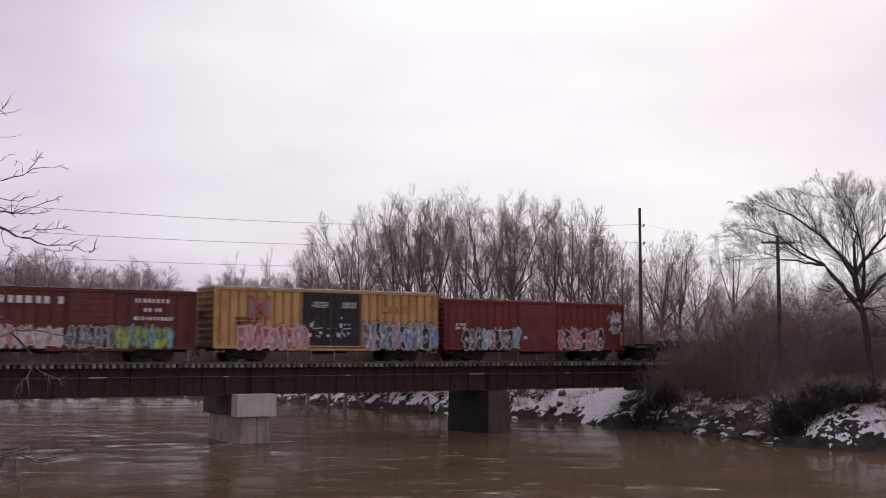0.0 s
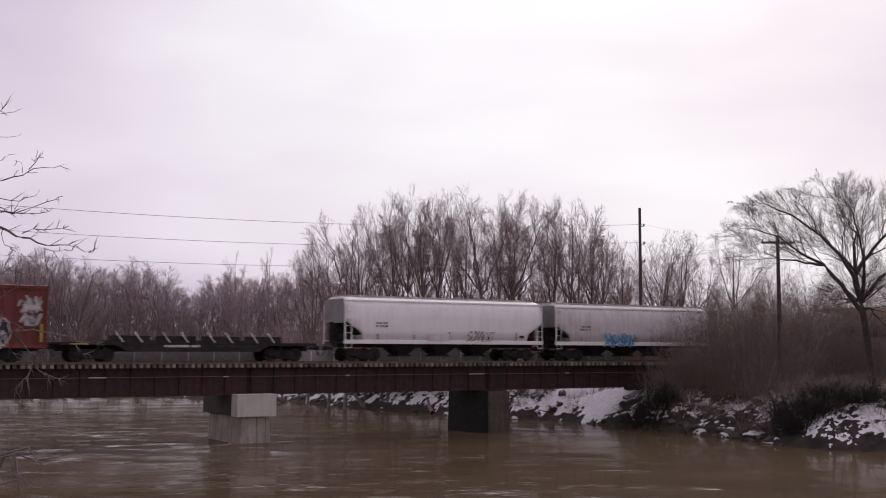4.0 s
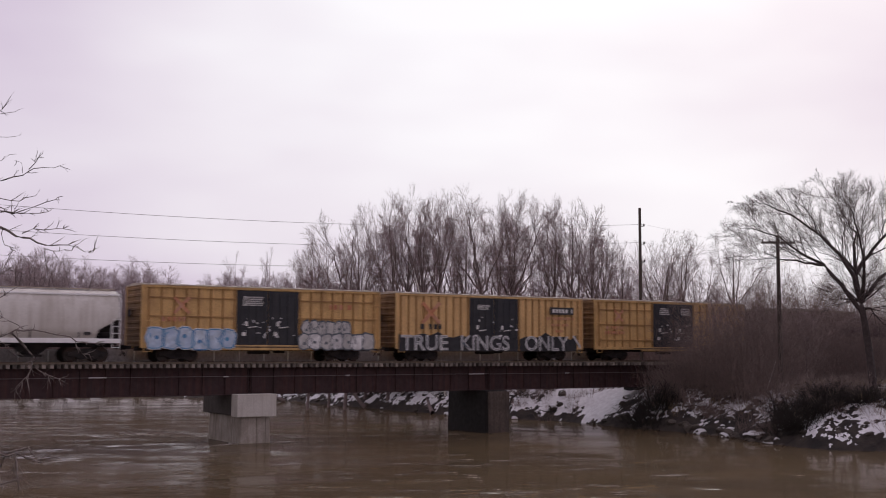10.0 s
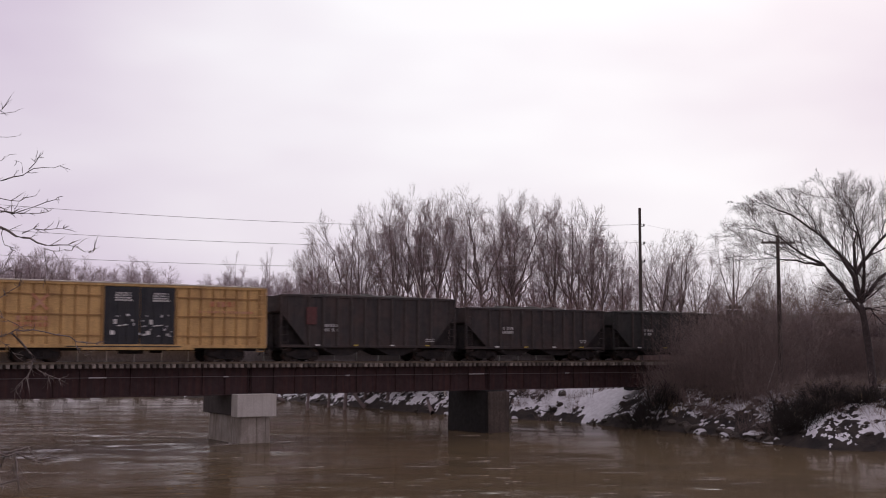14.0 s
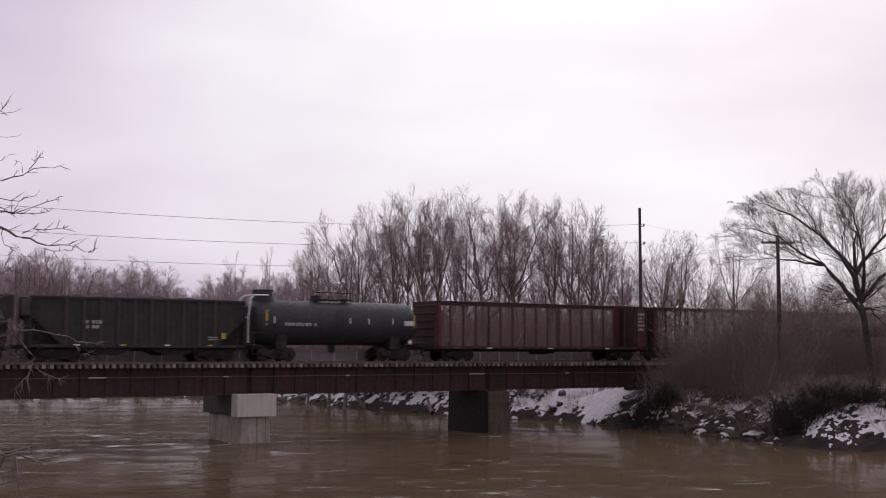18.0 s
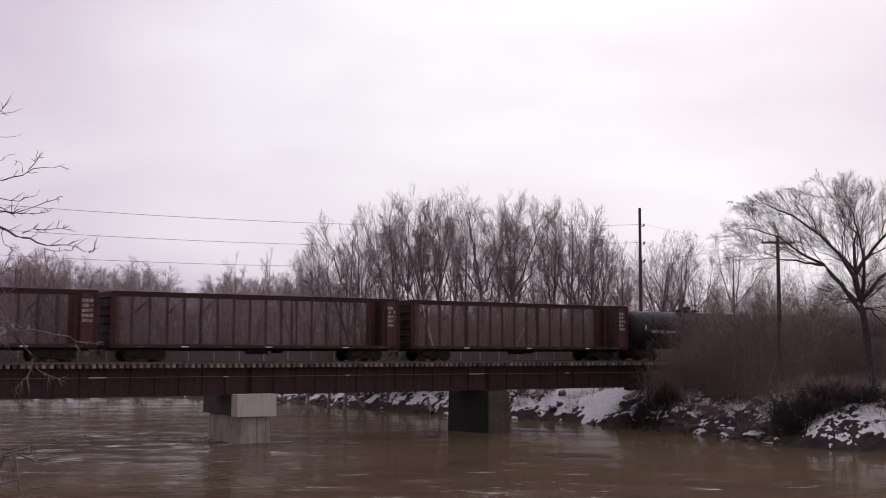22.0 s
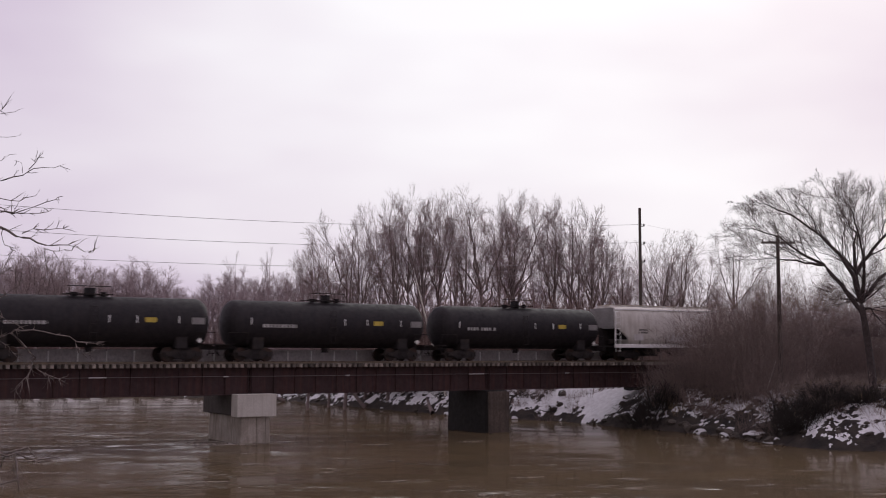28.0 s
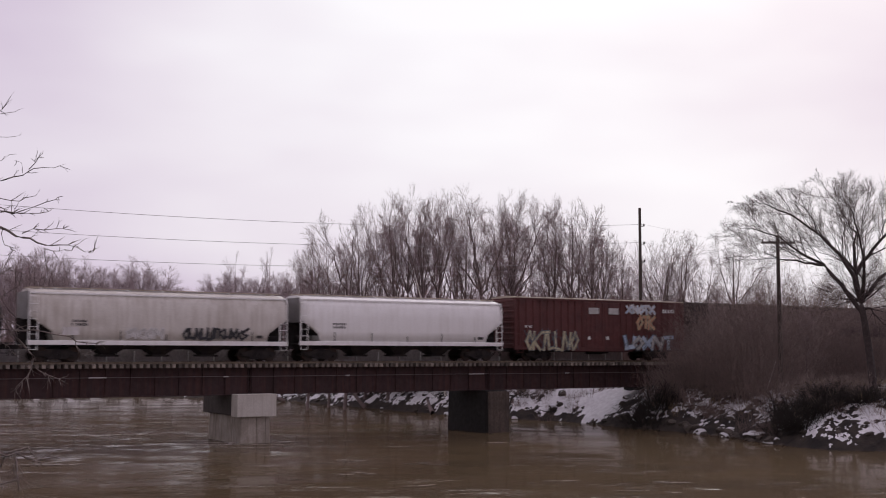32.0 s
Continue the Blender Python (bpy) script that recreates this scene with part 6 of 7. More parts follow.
# the front of the grove, crown by crown: bearing, rise of the top in degrees, girth
for k, (b, rise, g) in enumerate(((-6.75, 5.3, 1.0), (-5.7, 5.95, 0.9), (-4.95, 6.55, 1.1), (-3.85, 6.95, 1.05), (-2.75, 7.85, 0.9), (-1.9, 8.1, 0.85), (-1.0, 7.7, 0.95), (-0.05, 8.1, 1.0), (0.9, 7.4, 0.8),
                                  (2.1, 8.1, 1.2), (3.2, 7.5, 0.8), (4.05, 8.2, 1.05), (5.25, 7.9, 0.9), (6.2, 7.4, 0.95), (7.3, 7.35, 0.85), (8.0, 6.1, 0.8), (8.75, 5.45, 0.9))):
    dist = 108.0 + (k * 5 % 9)
    bx, by = bearing(b, dist)
    bz = ground_z(bx, by)
    plant(FOREST[k * 3 % 8], bx, by, (EYE[2] + dist * math.tan(radians(rise)) - bz) * 1.09, k * 2.4, "tall bare grey tree in a dense winter grove", "grove trees", bz, g)
GROVE = [(-7.3, 4.2), (-6.3, 4.9), (-5.2, 5.9), (-3.8, 6.6), (-2.65, 7.6), (-0.4, 7.7), (0.45, 7.2), (1.9, 7.7), (3.8, 7.8), (5.3, 7.5),
         (7.2, 6.8), (7.8, 5.8), (8.7, 5.2), (9.2, 4.6)]
wood_edge(GROVE, 119, 132, 14, FOREST, "tall bare grey tree in a dense winter grove", "grove trees", 11, 0.8)
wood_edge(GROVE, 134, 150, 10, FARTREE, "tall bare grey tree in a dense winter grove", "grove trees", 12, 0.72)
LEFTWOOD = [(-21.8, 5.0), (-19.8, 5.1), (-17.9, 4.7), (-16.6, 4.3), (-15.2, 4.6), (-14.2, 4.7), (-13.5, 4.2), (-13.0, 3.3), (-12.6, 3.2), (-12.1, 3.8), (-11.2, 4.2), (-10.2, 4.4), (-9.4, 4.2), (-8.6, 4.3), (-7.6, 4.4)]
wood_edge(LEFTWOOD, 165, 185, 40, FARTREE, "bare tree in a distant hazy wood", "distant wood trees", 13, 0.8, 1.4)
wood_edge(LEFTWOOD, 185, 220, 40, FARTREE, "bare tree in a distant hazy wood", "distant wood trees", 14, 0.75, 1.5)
for b, rise in ((-20.4, 5.0), (-19.6, 5.2), (-18.5, 5.0), (-17.7, 4.8)):
    bx, by = bearing(b, 150.0)
    bz = ground_z(bx, by)
    plant(FARVASE[int(-b * 3) % 2], bx, by, EYE[2] + 150 * math.tan(radians(rise)) - bz, b * 3, "bare spreading tree across the river", "distant wood trees", bz, 0.9)
# behind the railway, crown by crown
for k, (b, rise, g) in enumerate(((10.7, 6.35, 0.85), (11.6, 6.2, 1.0), (12.6, 5.3, 0.8), (14.35, 6.25, 0.75), (16.2, 4.6, 0.8), (18.0, 4.2, 0.9))):
    dist = 100.0 + 3 * (k % 3)
    bx, by = bearing(b, dist)
    bz = ground_z(bx, by)
    plant(VASE[k % 4], bx, by, EYE[2] + dist * math.tan(radians(rise)) - bz, k * 1.9, "bare spreading tree behind the railway", "trackside trees", bz, g)
RIGHTWOOD = [(9.6, 4.6), (10.6, 5.2), (11.4, 5.4), (12.4, 4.6), (13.2, 4.4), (14.2, 5.0), (14.8, 4.8), (15.4, 4.2), (16.8, 3.8), (18.2, 3.6), (19.6, 4.0), (21.6, 4.2)]
wood_edge(RIGHTWOOD, 118, 160, 5, FOREST + VASE, "bare tree behind the railway", "trackside trees", 16, 0.6)

for b, rise in ((-10.3, 5.15), (-8.6, 5.4)):
    bx, by = bearing(b, 160.0)
    bz = ground_z(bx, by)
    plant(FARTREE[2], bx, by, EYE[2] + 160 * math.tan(radians(rise)) - bz, b, "slender bare tree above a distant wood", "distant wood trees", bz, 0.65)


# the broad tree on the near bank: a leaning trunk, long limbs sweeping out over the track
def broad_tree():
    r = random.Random(417)
    limbs = [[(0, 0, -0.5), (-0.04, 0, 0.8), (-0.16, 0, 2.4), (-0.39, 0, 4.4), (-0.58, 0, 5.8)],
             [(-0.58, 0, 5.8), (-0.97, -0.2, 7.4), (-1.78, -0.5, 8.8), (-3.07, -0.8, 10.0), (-4.37, -1.0, 11.1), (-5.6, -1.2, 11.7), (-6.6, -1.4, 12.0)],
             [(-0.45, 0, 5.0), (-1.78, 0.3, 6.9), (-2.75, 0.6, 8.1), (-4.0, 1.0, 8.9), (-5.2, 1.2, 9.9), (-6.5, 1.4, 10.4), (-7.9, 1.6, 10.7)],
             [(-2.75, 0.6, 8.1), (-3.8, 0.9, 8.3), (-5.3, 1.5, 8.6), (-6.6, 2.0, 9.1)],
             [(-0.58, 0, 5.8), (-0.8, 0.4, 7.5), (-0.87, 0.7, 8.9), (-0.74, 1.0, 10.1), (-1.45, 1.2, 11.3), (-2.1, 1.4, 12.6)],
             [(-0.8, 0.4, 7.5), (-0.16, 0.2, 8.6), (1.0, -0.4, 9.8), (2.4, -0.8, 10.9), (3.4, -1.0, 12.4)],
             [(-0.58, 0, 5.8), (0.5, 0.8, 7.2), (1.9, 1.6, 8.4), (3.6, 2.2, 9.6), (5.0, 2.4, 10.6)],
             [(-0.58, 0, 5.8), (-0.3, -1.4, 7.6), (-0.6, -2.6, 9.6), (-1.2, -3.2, 11.6)],
             [(-0.58, 0, 5.8), (-0.9, 1.6, 7.8), (-2.2, 3.2, 9.4), (-3.2, 3.9, 10.8)],
             [(-0.5, 0, 5.4), (-0.05, -0.3, 5.3), (0.5, -0.6, 4.6), (1.0, -0.8, 4.1)]]
    stems = []
    for k, line in enumerate(limbs):
        pts = []
        for a, b in zip(line, line[1:]):
            for j in range(3):
                p = Vector(a).lerp(Vector(b), j / 3)
                pts.append(p + Vector((r.gauss(0, 0.05), r.gauss(0, 0.05), r.gauss(0, 0.05))) * (k > 0 and len(pts) > 0))
        stems.append((pts + [Vector(line[-1])], 0.30 if k == 0 else 0.10 if k in (3, 9) else 0.155, 0.17 if k == 0 else 0.012, 0.97 if k == 0 else 0.22))

    def inside(p):
        q = ((p.x + 1.0) / 9.7) ** 2 + (p.y / 5.6) ** 2 + ((p.z - 7.4) / 6.4) ** 2
        return q < 1.0 + 0.14 * noise.noise(p * 0.7) and p.z > 3.6

    wood, crown = Wood(), Wood()
    dress(r, stems, inside, Vector((-0.8, 0, 7.0)), (12, 8, 6, 4), (3.2, 1.6, 0.85, 0.45), 0.0052, wood, crown)
    return wood.mesh("trunk", M_DARKBARK), crown.mesh("crown", M_DARKTWIG)


big = broad_tree()
bx, by = bearing(20.55, 74.0)
oak = tagged(new("tree"), "large bare spreading tree on the snowy bank", "tree")
oak.location = (bx, by, ground_z(bx, by))
oak.rotation_euler = (0, 0, -radians(YAW + 20))
part_of("trunk", big[0], None, oak)
part_of("crown", big[1], None, oak)
bx, by = bearing(22.3, 79.0)
plant(VASE[0], bx, by, 11.0, 0.6, "bare tree on the near bank", "bank trees")
for b, d, hgt, k in ((13.6, 90.5, 7.2, 1), (15.2, 91.5, 8.0, 2), (17.6, 84.0, 6.2, 0), (19.2, 96.0, 6.5, 1)):
    bx, by = bearing(b, d)
    plant(FOREST[k], bx, by, hgt, b, "slender bare sapling beside the track", "bank trees")

def brush_mass(name, stock, spots, label):
    """Far brush that nobody could count, as one mesh: spots of (place, size, turn)."""
    verts, faces = [], []
    r = random.Random(len(spots))
    parts = []
    for me in stock:
        co = np.empty(len(me.vertices) * 3)
        me.vertices.foreach_get("co", co)
        parts.append((co.reshape(-1, 3), [tuple(p.vertices) for p in me.polygons]))
    for (x, y), k, turn in spots:
        co, polys = parts[r.randrange(len(parts))]
        base, c, q = len(verts), math.cos(turn), math.sin(turn)
        tall = k * r.uniform(0.85, 1.15)
        put = np.stack([x + k * (co[:, 0] * c - co[:, 1] * q), y + k * (co[:, 0] * q + co[:, 1] * c), ground_z(x, y) + tall * co[:, 2]], 1)
        verts.extend(put.tolist())
        faces.extend([tuple(i + base for i in p) for p in polys])
    me = bpy.data.meshes.new(name)
    me.from_pydata(verts, [], faces)
    return tagged(part_of(name, me, stock[0].materials[0]), label, "brush", kind="stuff")


# brush: thickets on the bank before the track
def bank(b, back):
    """A place on the near bank at a bearing, so far behind the waterline, clear of the track."""
    d = float(np.interp(b, (9.0, 10.3, 11.6, 13.0, 14.3, 15.6, 17.0, 18.0, 20.0, 22.0), (86.5, 85.4, 82.6, 80.0, 76.8, 73.4, 70.8, 71.3, 69.5, 68.5))) + back
    d = min(d, (-2.9 - EYE[1]) / math.cos(radians(YAW + b)))
    return bearing(b, d)


THICKET = [grow_shrub(500 + i, 4.0, 3.4, 100, 0.0072, None, 0.45, 6, 1) for i in range(3)]
LOW = [grow_shrub(520 + i, 1.9, 2.4, 36, 0.009, None, 0.7, 6, 1) for i in range(3)]
r = random.Random(8)


def shrub(mesh, x, y, k, label, group):
    ob = tagged(part_of("shrub", mesh, None), label, "shrub", group)
    ob.location = (x, y, ground_z(x, y))
    ob.rotation_euler = (0, 0, r.uniform(0, 6.283))
    ob.scale = (k, k, k * r.uniform(0.85, 1.15))
    return ob


for b, d, k in ((10.9, 84, 0.80), (11.6, 82, 0.95), (12.3, 83.5, 1.05), (13.0, 81, 1.1), (13.7, 83, 1.0), (14.4, 80.5, 0.95), (15.1, 82, 0.9), (15.9, 81, 0.8),
                 (12.6, 86.5, 1.1), (14.0, 87, 1.05), (15.4, 87, 0.95)):
    x, y = bank(b, 4.4 + (d - 80) * 0.45)
    shrub(THICKET[r.randrange(3)], x, y, k, "dense brown leafless thicket on the bank", "bank thickets")
TALLBRUSH = [grow_shrub(530 + i, 7.6, 4.2, 95, 0.0064, None, 0.28, 7, 2) for i in range(3)]
for b, back, k in ((12.5, 6.5, 0.78), (13.1, 7.5, 0.86), (13.7, 6.0, 0.92), (14.3, 7.5, 0.95), (14.9, 6.5, 1.0), (15.4, 8.5, 1.12), (15.9, 7.0, 1.0), (15.2, 9.5, 0.98), (15.7, 10.5, 1.0), (16.3, 11.0, 0.95),
                   (16.8, 15, 0.95), (17.2, 21, 0.95), (17.6, 24, 1.0), (18.0, 20, 0.9), (18.3, 25, 1.0), (18.8, 22, 0.95), (19.2, 26, 1.0), (19.5, 23, 0.9), (19.9, 27, 1.05), (20.3, 24, 0.95), (20.7, 28, 1.0), (21.1, 25, 1.0),
                   (21.6, 28, 1.0), (16.6, 22, 1.0), (17.9, 26, 1.05), (19.0, 28, 1.0), (20.1, 30, 1.0), (21.2, 30, 1.05)):
    x, y = bank(b, back)
    shrub(TALLBRUSH[r.randrange(3)], x, y, k, "tall dense brown leafless brush before the railway", "tall bushes")
for i in range(60):
    x, y = bank(r.uniform(11.2, 21.8), r.choice((1.2, 2.5, 3.5, 5.0, 6.5)) + r.random())
    shrub(LOW[r.randrange(3)], x, y, r.uniform(0.45, 0.95), "low brown leafless scrub on the snowy bank", "bank scrub")
for i in range(24):
    x, y = bank(r.uniform(10.8, 16.2), r.uniform(0.3, 1.6))
    shrub(LOW[r.randrange(3)], x, y, r.uniform(0.3, 0.55), "low brown leafless scrub on the snowy bank", "bank scrub")
# near-black tangles that stand in for the shade of the undercut bank
ROOTS = [grow_shrub(560 + i, 1.7, 2.6, 50, 0.016, M_ROOT, 1.1) for i in range(2)]
for i in range(34):
    x, y = bank(16.3 + 2.6 * (i + r.random()) / 34, 0.3 + 3.4 * r.random() ** 1.3)
    shrub(ROOTS[i % 2], x, y, r.uniform(0.45, 0.85), "tangle of roots and brush, painted dark with the cut bank's shade", "bank root tangles")
for i in range(14):
    x, y = bank(18.6 + 2.6 * (i + r.random()) / 14, 2.6 + 2.4 * r.random())
    shrub(ROOTS[i % 2], x, y, r.uniform(0.4, 0.7), "tangle of roots and brush, painted dark with the cut bank's shade", "bank root tangles")
for b, d, k in ((10.9, 3.0, 0.55), (11.3, 3.2, 0.7), (11.7, 3.0, 0.7)):
    x, y = bank(b, d)
    shrub(THICKET[r.randrange(3)], x, y, k, "dense brown leafless thicket on the bank", "bank thickets")
# undergrowth at the foot of the grove and along the far shore
UNDER = [grow_shrub(540 + i, 6.0, 7.5, 62, 0.014, M_UNDERG, 0.45, 4, 1) for i in range(3)]
spots = []
for i in range(150):
    b = -7.8 + 17.0 * (i + r.random()) / 110 if i < 110 else 9.2 + 12.2 * (i - 110 + r.random()) / 40
    x, y = bearing(b, r.uniform(104, 116) if i % 2 and i < 110 else r.uniform(108, 140))
    if y < 8:
        y = 8 + r.uniform(0, 6)
    if ground_z(x, y) > -3.0:
        spots.append(((x, y), r.uniform(0.85, 1.55) * (1.0 if b < 9.0 else 0.7), r.uniform(0, 6.283)))
brush_mass("undergrowth", UNDER, spots, "tangled brown undergrowth at the foot of the grove")
spots = [(bearing(-22.0 + 14.6 * (i + r.random()) / 30, r.uniform(158, 176)), r.uniform(0.8, 1.5), r.uniform(0, 6.283)) for i in range(30)]
brush_mass("shore_brush", UNDER, spots, "grey brush along the far shore")
for i in range(26):
    y = 10 + 46 * (i + r.random()) / 26
    x = 55.2 + r.uniform(1.5, 6.0)
    shrub(LOW[r.randrange(3)], x, y, r.uniform(0.6, 1.3), "low brown leafless scrub on the snowy shore", "shore scrub")

for i in range(40):
    y = 5.5 + 17 * (i + r.random()) / 40
    shrub(LOW[r.randrange(3)], 56.6 + r.uniform(0.6, 5.5), y, r.uniform(0.45, 0.9), "low brown leafless scrub on the snowy shore", "shore scrub")
for i in range(14):
    y = 6.5 + 15 * (i + r.random()) / 14
    shrub(LOW[r.randrange(3)], 55.6 + r.uniform(0.6, 3.2), y, r.uniform(0.3, 0.6), "low brown leafless scrub on the snowy shore", "shore scrub")

for i in range(30):
    y = 12 + 46 * (i + r.random()) / 30
    x = 54.2 + r.uniform(0.8, 3.5)
    shrub(ROOTS[i % 2], x, y, r.uniform(0.35, 0.8), "dark bare scrub at the edge of the far water", "shore scrub")

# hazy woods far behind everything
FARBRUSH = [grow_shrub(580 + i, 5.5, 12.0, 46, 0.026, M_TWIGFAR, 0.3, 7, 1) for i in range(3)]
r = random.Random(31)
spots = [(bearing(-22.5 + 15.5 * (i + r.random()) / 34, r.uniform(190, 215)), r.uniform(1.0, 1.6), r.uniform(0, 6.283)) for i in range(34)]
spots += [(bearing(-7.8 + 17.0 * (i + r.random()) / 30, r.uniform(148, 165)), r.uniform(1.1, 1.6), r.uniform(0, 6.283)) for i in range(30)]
brush_mass("distant_brush", FARBRUSH, spots, "hazy pale grey distant winter brush behind the trees")
wood_edge([(-7.6, 4.6), (9.6, 4.4), (11, 3.2), (22.4, 3.2)], 165, 215, 30, FARTREE, "hazy pale grey bare tree in the woods behind", "background wood trees", 17, 0.75, 1.2)

# dark roots on the near bank, the shade there put into their colour
for i in range(9):
    x, y = bank(9.9 + 1.5 * i / 9, r.uniform(0.8, 2.4))
    shrub(ROOTS[i % 2], x, y, r.uniform(0.7, 1.15), "tangle of roots and brush, painted dark with the cut bank's shade", "bank root tangles")

# pale dead trunks: bearing, distance, lean to the side, height of the top over the eye, girth
for b, d, lean, top, rad in ((0.2, 103.0, -0.26, 8.2, 0.13), (3.0, 106.0, 0.35, 3.6, 0.07), (15.55, 79.5, 0.35, 0.0, 0.045)):
    x, y = bearing(b, d)
    z = ground_z(x, y)
    side = Vector((math.cos(radians(YAW)), -math.sin(radians(YAW)), 0)) * lean
    w = Wood()
    w.limb(wander(random.Random(int(d)), Vector((0, 0, -0.3)), Vector((0, 0, 1)) + side, EYE[2] + top - z, 7, 0.03, 0), [rad * (1 - 0.6 * j / 7) for j in range(8)], 7)
    ob = tagged(part_of("dead_trunk", w.mesh("dead_trunk", M_BIRCH), None), "pale barkless leaning dead trunk", "dead tree", "dead trunks")
    ob.location = (x, y, z)

# the tree beside the camera, whose twigs reach into view
def near_tree():
    r2 = random.Random(77)
    a = radians(YAW)
    across = Vector((math.cos(a), -math.sin(a), 0))
    x, y = bearing(-27.2, 9.4)
    z0 = ground_z(x, y)
    ob = tagged(new("tree"), "bare tree with drooping twigs close by", "tree")
    ob.location = (x, y, z0)
    wood, twigs = Wood(), Wood()
    trunk = wander(r2, Vector((0, 0, -0.3)), Vector((0.0, 0, 1)), 7.2, 9, 0.03, 0.05)
    wood.limb(trunk, [0.13 * (1 - 0.8 * j / 9) for j in range(10)], 8)

    def bough(line, thick, thin, spread, droop=0.1, buds=0.05):
        """line: reach from the trunk and height over the eye, in metres."""
        knots = [across * q + Vector((0, r2.gauss(0, 0.06), EYE[2] + h - z0)) for q, h in line]
        pts = []
        for k in range(len(knots) - 1):
            n = max(2, int((knots[k + 1] - knots[k]).length / 0.07))
            for j in range(n):
                p = knots[k].lerp(knots[k + 1], j / n)
                pts.append(p + Vector((r2.gauss(0, 0.006), r2.gauss(0, 0.01), r2.gauss(0, 0.006))))
        pts.append(knots[-1])
        n = len(pts)
        (wood if thick > 0.005 else twigs).limb(pts, [thick + (thin - thick) * j / (n - 1) for j in range(n)], 5)
        for _ in range(spread):
            i = r2.randrange(n // 3, n - 1)
            d = aside(r2, (pts[i + 1] - pts[i]).normalized(), r2.uniform(25, 60))
            d.z += droop
            ln = r2.uniform(0.03, 0.14)
            tw = wander(r2, pts[i], d, ln, 3, 0.2, 0.03)
            twigs.limb(tw, [0.0030, 0.0026, 0.0020, 0.0012], 3)
            if ln > 0.07:
                e = aside(r2, (tw[2] - tw[1]).normalized(), r2.uniform(25, 60))
                twigs.limb([tw[1], tw[1] + e * buds], [0.0018, 0.0008], 3)

    # high, thin twigs
    bough([(0, 2.2), (0.95, 1.72), (1.12, 1.77), (1.21, 1.81)], 0.006, 0.0014, 6)
    bough([(0.95, 1.72), (1.04, 1.80), (1.10, 1.92)], 0.003, 0.0014, 4)
    bough([(0, 1.9), (0.95, 1.58), (1.12, 1.565), (1.16, 1.60)], 0.005, 0.0012, 5)
    bough([(0, 1.6), (1.0, 1.38), (1.08, 1.43), (1.14, 1.44)], 0.004, 0.0012, 7)
    # a long bough with a forked end
    bough([(0, 1.5), (0.85, 1.22), (1.03, 1.25), (1.19, 1.285), (1.25, 1.325), (1.39, 1.325), (1.49, 1.365)], 0.012, 0.0015, 6)
    bough([(1.25, 1.325), (1.29, 1.41), (1.34, 1.485)], 0.0034, 0.0014, 5)
    bough([(1.18, 1.30), (1.155, 1.37), (1.14, 1.41)], 0.002, 0.001, 1)
    bough([(0, 1.35), (1.03, 1.10), (1.16, 1.10), (1.28, 1.14), (1.34, 1.20)], 0.008, 0.0014, 9)
    bough([(0, 1.30), (0.9, 1.03), (1.14, 1.015), (1.28, 1.06), (1.41, 1.09), (1.46, 1.115)], 0.010, 0.0018, 13)
    bough([(0.9, 1.03), (1.24, 0.99), (1.37, 1.005), (1.45, 1.07)], 0.005, 0.0014, 8)
    bough([(1.0, 1.06), (1.12, 1.00), (1.20, 1.04)], 0.004, 0.0012, 6)
    # the dark, thick bough and its ends
    bough([(0, 1.2), (0.6, 1.0), (1.03, 0.91), (1.18, 0.85), (1.37, 0.75), (1.54, 0.775), (1.63, 0.81)], 0.020, 0.0022, 10)
    bough([(1.19, 0.85), (1.25, 0.88), (1.43, 0.88), (1.54, 0.91)], 0.0045, 0.0014, 11)
    bough([(1.54, 0.775), (1.65, 0.72), (1.71, 0.72), (1.76, 0.76)], 0.0035, 0.0012, 7)
    bough([(1.37, 0.75), (1.47, 0.72), (1.57, 0.735), (1.60, 0.78)], 0.0034, 0.0012, 7)
    bough([(1.37, 0.75), (1.395, 0.62), (1.385, 0.47)], 0.0036, 0.0012, 4)
    bough([(1.05, 0.90), (1.08, 0.81), (1.12, 0.72), (1.10, 0.62)], 0.0034, 0.0012, 5)
    bough([(0.9, 0.42), (1.06, 0.56), (1.16, 0.62)], 0.004, 0.0014, 7)
    bough([(0.9, 0.30), (1.1, 0.40), (1.22, 0.50)], 0.004, 0.0014, 7)
    # pale twigs that hang before the bridge
    bough([(0, 0.4), (1.06, 0.085), (1.14, 0.12), (1.23, 0.15), (1.38, 0.13), (1.57, 0.095), (1.70, 0.055), (1.84, 0.04)], 0.011, 0.0028, 14, -0.3, 0.09)
    bough([(1.14, 0.12), (1.25, 0.03), (1.35, -0.055), (1.33, -0.125), (1.29, -0.19), (1.30, -0.355)], 0.010, 0.0032, 12, -0.4, 0.09)
    bough([(1.33, -0.125), (1.40, -0.165), (1.49, -0.21), (1.56, -0.245)], 0.0036, 0.0014, 12, -0.4, 0.09)
    bough([(1.29, -0.19), (1.21, -0.25), (1.205, -0.335)], 0.0032, 0.0014, 7, -0.6, 0.08)
    bough([(1.59, 0.09), (1.63, 0.045), (1.69, -0.03), (1.78, -0.06)], 0.003, 0.0014, 7, -0.3)
    bough([(1.22, 0.15), (1.14, 0.21), (0.95, 0.26)], 0.003, 0.002, 4)
    bough([(0.9, 0.12), (1.10, 0.05), (1.16, -0.02), (1.26, -0.09)], 0.0035, 0.0014, 8, -0.2)
    # the lowest bough, over the water
    bough([(0, -0.5), (0.9, -0.78), (1.10, -0.755), (1.22, -0.755), (1.33, -0.79), (1.42, -0.82)], 0.017, 0.004, 12, -0.2, 0.08)
    bough([(1.15, -0.745), (1.26, -0.70), (1.31, -0.72), (1.35, -0.78)], 0.010, 0.003, 7, 0.2)
